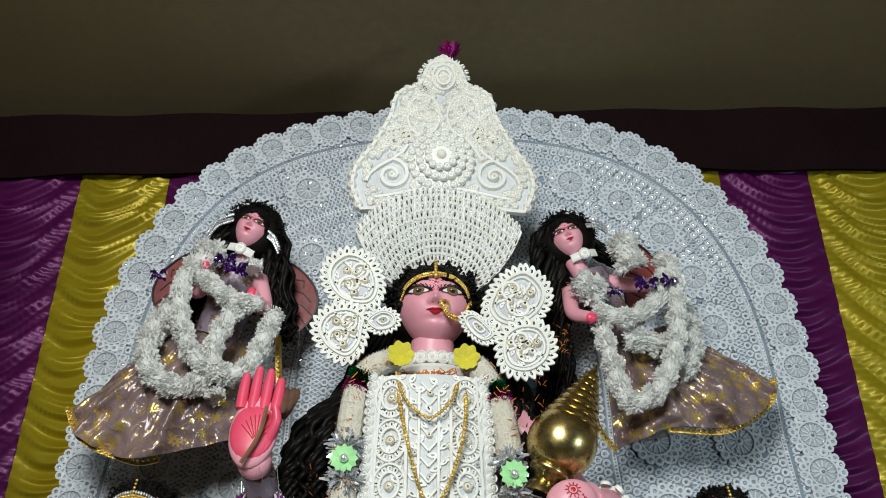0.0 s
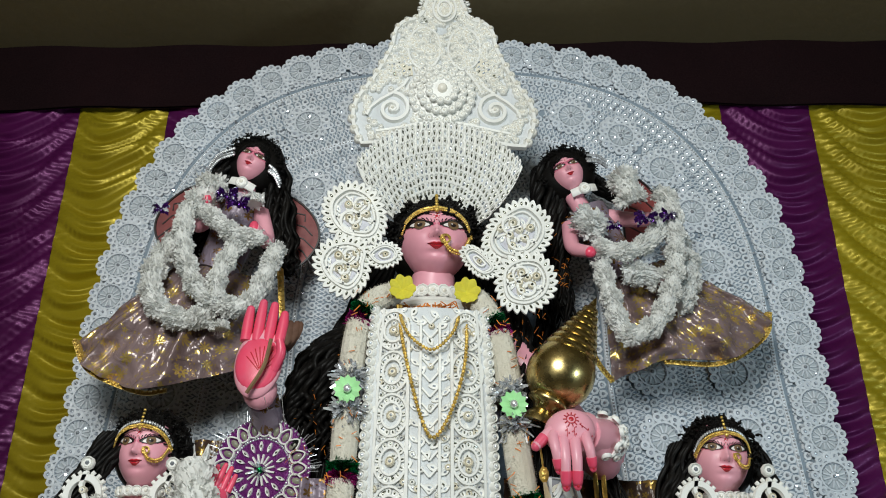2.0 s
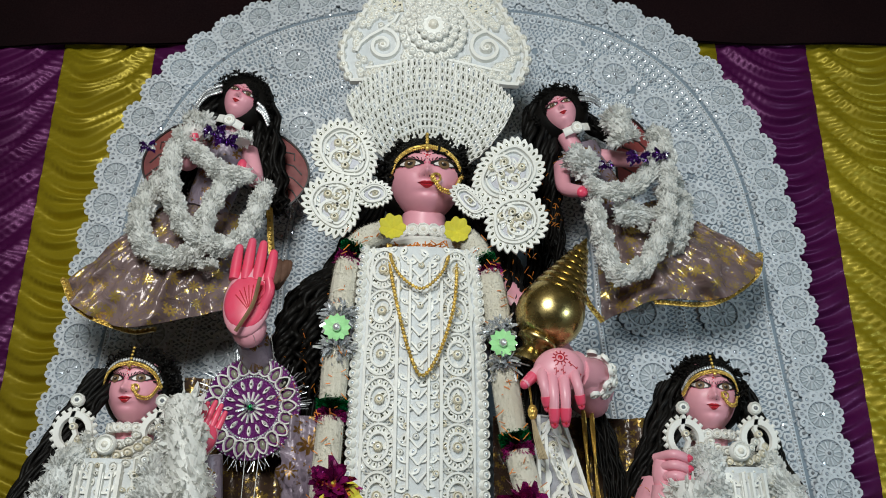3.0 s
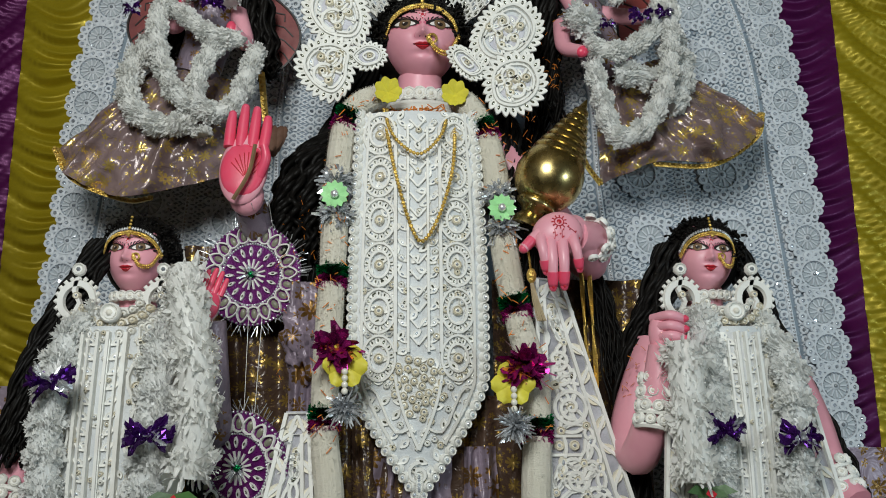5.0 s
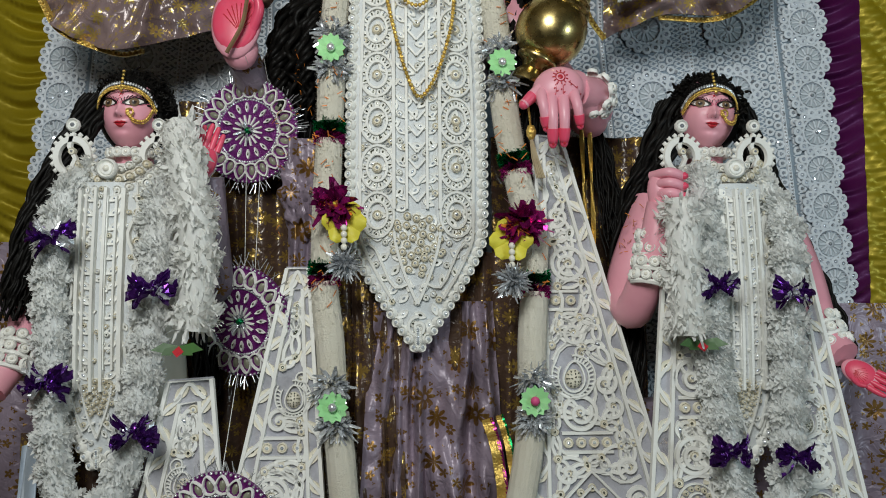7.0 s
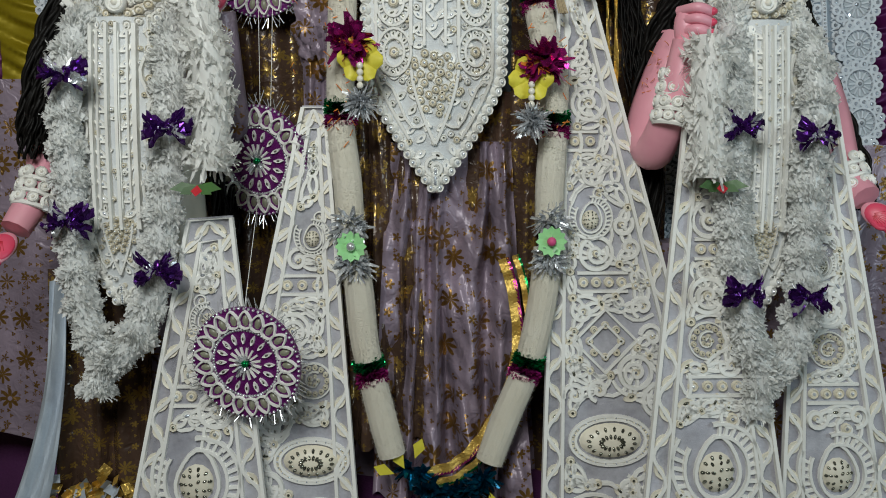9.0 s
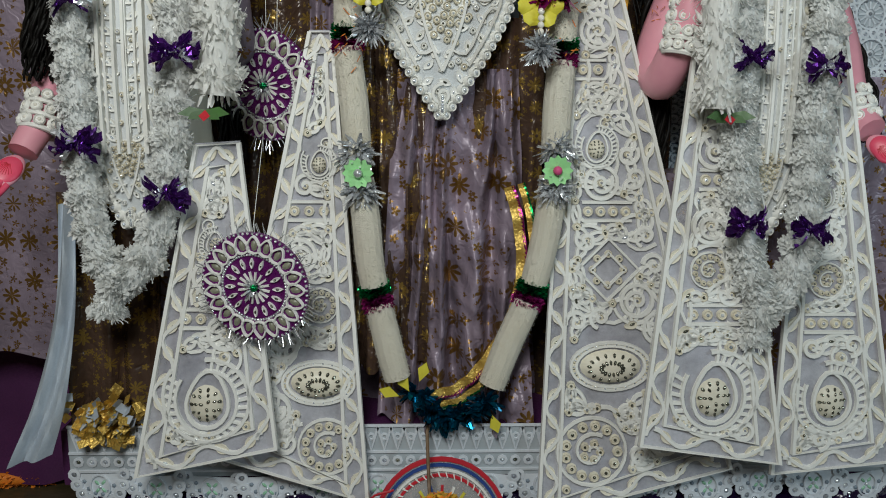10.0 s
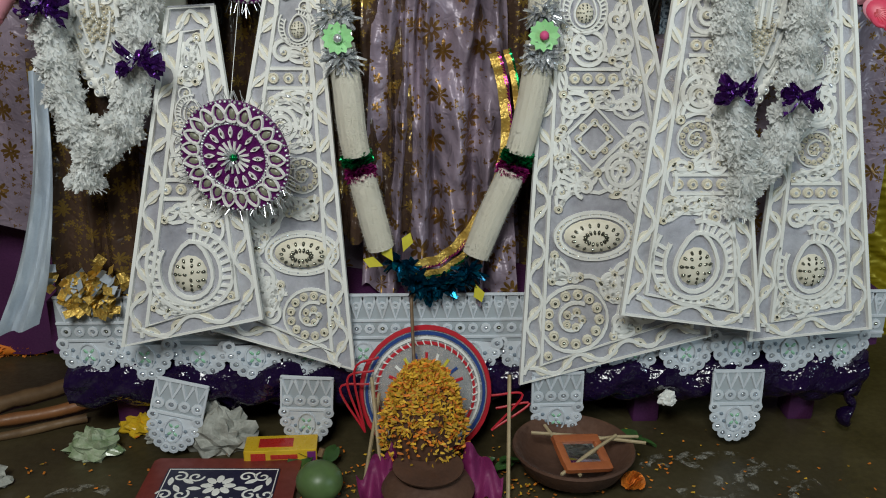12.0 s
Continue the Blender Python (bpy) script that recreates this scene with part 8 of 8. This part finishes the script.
pot = thing("water_pot", (-0.005, -0.68, 0), "round brown clay pot heaped with marigold petals", "pot")
g = Geo()
g.lathe([(0.0, 0.0), (0.05, 0.0), (0.08, 0.018), (0.09, 0.038), (0.078, 0.058), (0.055, 0.068), (0.05, 0.073), (0.066, 0.08), (0.068, 0.085), (0.05, 0.083), (0.0, 0.075)], Matrix.Translation((-0.005, -0.69, 0.003)), 36)
part("body", g, CLAY, pot)
g = Geo()
rr = random.Random(17)
for i in range(3600):
    a, k = rr.uniform(0, 6.3), math.sqrt(rr.random())
    p = Vector((-0.012 + 0.084 * k * math.cos(a), -0.63 + 0.055 * k * math.sin(a), 0.125 + 0.15 * math.sqrt(max(0, 1 - k * k)) - 0.075 * k ** 3 * rr.random() + 0.008 * noise.noise(Vector((a * 2, k * 5, 0)))))
    d = Vector((rr.gauss(0, 1), rr.gauss(0, 1), rr.gauss(0, 0.6))).normalized() * rr.uniform(0.008, 0.014)
    t = d.orthogonal().normalized() * 0.0022
    g.add([p - t, p + t, p + d * 0.6 + t, p + d, p + d * 0.6 - t], [(0, 1, 2, 4), (4, 2, 3)], 0 if rr.random() < 0.7 else 1)
g.ball((-0.012, -0.63, 0.15), (0.07, 0.045, 0.11), 2, 16, 10)
single("petal_heap", g, [YELLOWPETAL, ORANGE, CLAY], "heap of shredded orange marigold petals on the pot", "petals", kind="stuff", smooth=False)
ob = thing("painted_tray", (-0.005, -0.5, 0.02), "round painted tray with red rim and coloured picture, standing upright", "tray")
qt = lambda u, v, h: Vector((-0.005 + u, -0.5 + 0.25 * (v - 0.02) - h, 0.146 + v))
g = Geo()
g.slab(qt, arc(0, 0, 0.135, 0, 350, 35), -0.006, 0)
part("plate", g, SILVER, ob, "silvery foil face", smooth=False)
for r, w, mat in ((0.133, 0.01, RED), (0.122, 0.007, NAVYBLUE), (0.112, 0.005, WHITE), (0.102, 0.006, RED)):
    g = Geo()
    g.strip(qt, arc(0, 0, r, 0, 360, 40)[:-1], w, 0.004, 0, True)
    part("painted_ring", g, mat, ob)
for i, (a, mat) in enumerate([(20 + 17 * k, (RED, NAVYBLUE, YELLOW, WHITE)[k % 4]) for k in range(9)]):
    g = Geo()
    g.strip(qt, [(0.03 * math.cos(radians(a)), 0.03 * math.sin(radians(a))), (0.083 * math.cos(radians(a)), 0.083 * math.sin(radians(a)))], 0.006, 0.003, 0)
    part("painted_stripe", g, mat, ob)
g = Geo()
for k in range(26):
    a = radians(-20 + 8.5 * k)
    g.strip(qt, [(0.098 * math.cos(a), 0.098 * math.sin(a)), (0.109 * math.cos(a + 0.05), 0.109 * math.sin(a + 0.05))], 0.003, 0.005, 0)
part("rim_dashes", g, WHITE, ob)
g = Geo()
g.tube(curve([(-0.035, -0.47, 0.37), (-0.03, -0.55, 0.25), (-0.02, -0.64, 0.12)], 8), 0.0035, 6, 0)
single("incense_stick", g, WOOD, "dark thin stick standing in the pot", "stick")
for k, (a, b) in enumerate((((-0.115, -0.54, 0.2), (-0.09, -0.68, 0.0)), ((0.17, -0.5, 0.18), (0.15, -0.7, 0.0)), ((-0.13, -0.6, 0.0), (-0.1, -0.55, 0.17)))):
    g = Geo()
    g.tube([a, b], 0.004, 6, 0)
    single("reed_stick", g, STRAW, "pale reed stick standing beside the tray", "stick", "reed sticks")
for k in range(5):
    g = Geo()
    s = -1 if k < 3 else 1
    g.tube(curve([(s * (0.1 + 0.01 * k), -0.53, 0.24 - 0.03 * k), (s * (0.15 + 0.015 * k), -0.53, 0.21 - 0.02 * k), (s * 0.13, -0.55, 0.08)], 6), 0.0025, 6, 0)
    single("red_thread", g, RED, "loop of red thread tied on the tray", "thread", "red threads")
for sx, a in ((1, 0), (-1, 1)):
    g = Geo()
    g.cloth(lambda u, v: Vector((sx * (0.055 + 0.075 * u + 0.015 * v), -0.63 - 0.03 * u + 0.012 * math.sin(u * 9 + v * 4) - 0.05 * (1 - v), 0.015 + 0.09 * v * (1 - 0.7 * u) + 0.012 * math.sin(u * 12 + a))), 16, 12, 0, 0.003)
    single("magenta_cloth", g, MAGENTACLOTH, "crumpled magenta cloth tucked round the pot", "cloth", "draped cloths")
ob = thing("green_gourd", (-0.215, -0.66, 0), "green unripe coconut lying by the board", "coconut")
g = Geo()
g.ball((-0.215, -0.665, 0.042), (0.046, 0.044, 0.04), 0, 20, 14)
part("fruit", g, GREENSKIN, ob)
g = Geo()
g.tube([(-0.215, -0.64, 0.082), (-0.21, -0.635, 0.096)], 0.006, 7, 0)
part("stalk", g, WOOD, ob)
for i in range(14):
    g = Geo()
    c = Vector((rnd.uniform(-0.28, 0.2), rnd.uniform(-0.6, -0.52), 0.006 + 0.03 * rnd.random()))
    if i > 9:
        c = Vector((0.38 + 0.03 * (i - 10), -0.47 - 0.02 * (i % 2), 0.008))
    m = Matrix.Translation(c) @ pose(0, 0, 0, rnd.uniform(-25, 25), rnd.uniform(-25, 25), rnd.uniform(0, 360))
    ln = rnd.uniform(0.045, 0.08)
    g.cloth(lambda u, v: m @ Vector(((2 * u - 1) * ln * 0.3 * math.sin(math.pi * (0.08 + 0.92 * v)) ** 0.8, ln * (v - 0.5), 0.006 * abs(2 * u - 1) - 0.012 * (v - 0.5) ** 2)), 4, 8, 0, 0.001)
    single("leaf", g, LEAF, "fallen green leaf beside the offerings", "leaf", "loose leaves")

box = thing("incense_box", (-0.305, -0.535, 0), "small yellow and red incense packet lying on the floor", "box")
mb = Matrix.Translation((-0.305, -0.53, 0)) @ pose(0, 0, 0, 0, 0, 2)
g = Geo()
g.box(mb @ Matrix.Translation((0, 0, 0.024)) @ Matrix.Diagonal((0.074, 0.03, 0.022, 1)), 0, 0.04)
part("carton", g, BOXYELLOW, box, smooth=False)
for x0, x1, z0, z1, mat in ((-0.074, 0.074, 0.003, 0.015, BOXRED), (-0.06, -0.03, 0.02, 0.04, BOXRED), (0.055, 0.072, 0.018, 0.042, PURPLECARD), (-0.02, 0.035, 0.026, 0.036, BOXRED)):
    g = Geo()
    g.box(mb @ Matrix.Translation(((x0 + x1) / 2, -0.0305, (z0 + z1) / 2)) @ Matrix.Diagonal(((x1 - x0) / 2, 0.0008, (z1 - z0) / 2, 1)), 0, 0.02)
    part("printed_bar", g, mat, box)
g = Geo()
g.box(mb @ Matrix.Translation((-0.01, 0.0, 0.0465)) @ Matrix.Diagonal((0.035, 0.016, 0.0008, 1)), 0, 0.02)
part("printed_bar", g, BOXRED, box)

board = thing("painted_board", (-0.42, -0.68, 0), "dark red wooden board painted with white flowers on navy", "board")
mr = Matrix.Translation((-0.415, -0.7, 0)) @ pose(0, 0, 0, 0, 0, -2)
g = Geo()
g.box(mr @ Matrix.Translation((0, 0, 0.012)) @ Matrix.Diagonal((0.15, 0.15, 0.012, 1)), 0, 0.06)
part("plank", g, REDWOOD, board)
g = Geo()
g.box(mr @ Matrix.Translation((0, 0, 0.025)) @ Matrix.Diagonal((0.112, 0.11, 0.0012, 1)), 0, 0.02)
part("navy_field", g, NAVY, board)
qf = lambda u, v, h: mr @ Vector((u, v, 0.0262 + h * 0.15))
g = Geo()
for k in range(8):
    a = math.tau * k / 8
    g.dome(qf, 0.022 * math.cos(a), 0.05 + 0.022 * math.sin(a), 0.013, 0.004, 0, 8, turn=a, aspect=0.6)
for s in (-1, 1):
    for k in range(4):
        g.strip(qf, spiral(s * (0.05 + 0.016 * k), 0.05 + 0.03 * (-1) ** k, 0.017, 1.2, 1.0 * k, s, 16), 0.005, 0.003, 0)
        leaf(g, qf, s * (0.045 + 0.017 * k), 0.052 + 0.012 * (-1) ** (k + 1), s * 0.5 * k, 0.028, 0.013, 0, 0)
for k in range(22):
    a = math.tau * k / 22
    g.dome(qf, 0.08 * math.cos(a), -0.04 + 0.05 * math.sin(a), 0.006, 0.003, 0, 6)
g.strip(qf, [(-0.108, -0.106), (0.108, -0.106), (0.108, 0.106), (-0.108, 0.106)], 0.003, 0.003, 0, True)
part("painted_flowers", g, WHITE, board, "white painted flowers and scrolls")


def crumpled(name, c, sx, sy, sz, mat, label, category, seed):
    g = Geo()

    def bend(p):
        k = 1 + 0.55 * noise.noise(p * 2.6 + Vector((seed, 0, 0))) + 0.3 * noise.noise(p * 6 + Vector((0, seed, 0)))
        return Vector((p.x * k, p.y * k, max(-0.55, p.z * k)))

    g.ball((c[0], c[1], c[2] + sz * 0.55), (sx, sy, sz), 0, 22, 14, None, bend)
    ob = single(name, g, mat, label, category, smooth=False)
    return ob


crumpled("newspaper", (-0.44, -0.475, 0.0), 0.062, 0.045, 0.06, NEWS, "crumpled sheet of grey newspaper on the floor", "newspaper", 3)
crumpled("plastic_packet", (-0.7, -0.49, 0.0), 0.05, 0.035, 0.035, GREENPACK, "crumpled green and white plastic packet on the floor", "packet", 5)
crumpled("plastic_packet", (-0.63, -0.4, 0.0), 0.04, 0.03, 0.025, BOXYELLOW, "crumpled yellow plastic packet on the floor", "packet", 8)
crumpled("paper_scrap", (-0.58, -0.43, 0.0), 0.03, 0.03, 0.02, NEWS, "small crumpled paper scrap on the floor", "paper", 9)
crumpled("paper_scrap", (0.52, -0.47, 0.09), 0.018, 0.01, 0.02, WHITE, "small torn white paper scrap on the plastic", "paper", 11)
crumpled("plastic_packet", (-0.88, -0.6, 0.0), 0.04, 0.03, 0.03, NEWS, "crumpled greyish plastic packet on the floor", "packet", 12)
for a, b, r, mat, lab in (((-1.02, -0.42, 0.02), (-0.72, -0.3, 0.03), 0.014, WOODORANGE, "orange-brown bamboo strip lying on the floor"), ((-1.0, -0.33, 0.02), (-0.8, -0.18, 0.025), 0.018, WOOD, "grey-brown bamboo pipe lying on the floor"), ((-0.85, -0.2, 0.03), (-0.6, -0.24, 0.03), 0.022, WOOD, "short brown log under the platform"), ((-1.1, -0.5, 0.012), (-0.76, -0.36, 0.012), 0.01, WOOD, "thin brown stick lying on the floor")):
    g = Geo()
    A, B = Vector(a), Vector(b)
    g.tube([A.lerp(B, t / 8) + Vector((0, 0, 0.003 * math.sin(t))) for t in range(9)], lambda t: r * (1 + 0.08 * math.sin(t * 20)), 9, 0)
    single("bamboo_stick", g, mat, lab, "stick", "sticks on the floor")
# chalk paste drawings, petals and crumbs on the floor
g = Geo()
qfl = lambda u, v, h: Vector((u, v, 0.0055 + h))
for cu, cv, r, a0, a1 in ((0.62, -0.6, 0.09, 20, 160), (0.72, -0.66, 0.1, 60, 190), (0.56, -0.66, 0.06, 180, 330), (0.8, -0.7, 0.08, 100, 260), (0.5, -0.58, 0.05, 30, 200), (-0.68, -0.66, 0.06, 20, 170), (-0.78, -0.7, 0.05, 0, 150), (0.47, -0.7, 0.05, 200, 360)):
    pts = [(u + 0.006 * noise.noise(Vector((u * 40, v * 40, 0))), v) for u, v in arc(cu, cv, r, a0, a1, 18, 0.7)]
    g.strip(qfl, pts, 0.024, 0.001, 0)
for cu, cv in ((0.58, -0.62), (0.7, -0.65), (-0.7, -0.68), (0.52, -0.55)):
    for k in range(5):
        g.dome(qfl, cu + rnd.uniform(-0.06, 0.06), cv + rnd.uniform(-0.04, 0.04), rnd.uniform(0.008, 0.022), 0.0012, 0, 9, aspect=0.5, turn=rnd.random() * 3)
single("chalk_drawing", g, SMEAR, "smeared white rice-paste drawing on the floor", "drawing", kind="stuff")
g = Geo()
for i in range(700):
    x, y = rnd.gauss(0.0, 0.45), rnd.gauss(-0.6, 0.1)
    if i < 300:
        x, y = rnd.gauss(0.0, 0.14), rnd.gauss(-0.62, 0.05)
    if -0.55 < x < -0.28 and y < -0.52 or y > -0.42:
        continue
    a = rnd.uniform(0, 6.3)
    d, t = Vector((math.cos(a), math.sin(a), 0)) * rnd.uniform(0.004, 0.009), Vector((-math.sin(a), math.cos(a), 0)) * 0.002
    p = Vector((x, y, 0.0065 + 0.003 * rnd.random()))
    g.add([p - t, p + t, p + d + t + Vector((0, 0, 0.002)), p + d - t], [(0, 1, 2, 3)], i % 3 // 2)
single("scattered_petals", g, [ORANGE, YELLOWPETAL], "orange marigold petals scattered over the floor", "petals", kind="stuff", smooth=False)
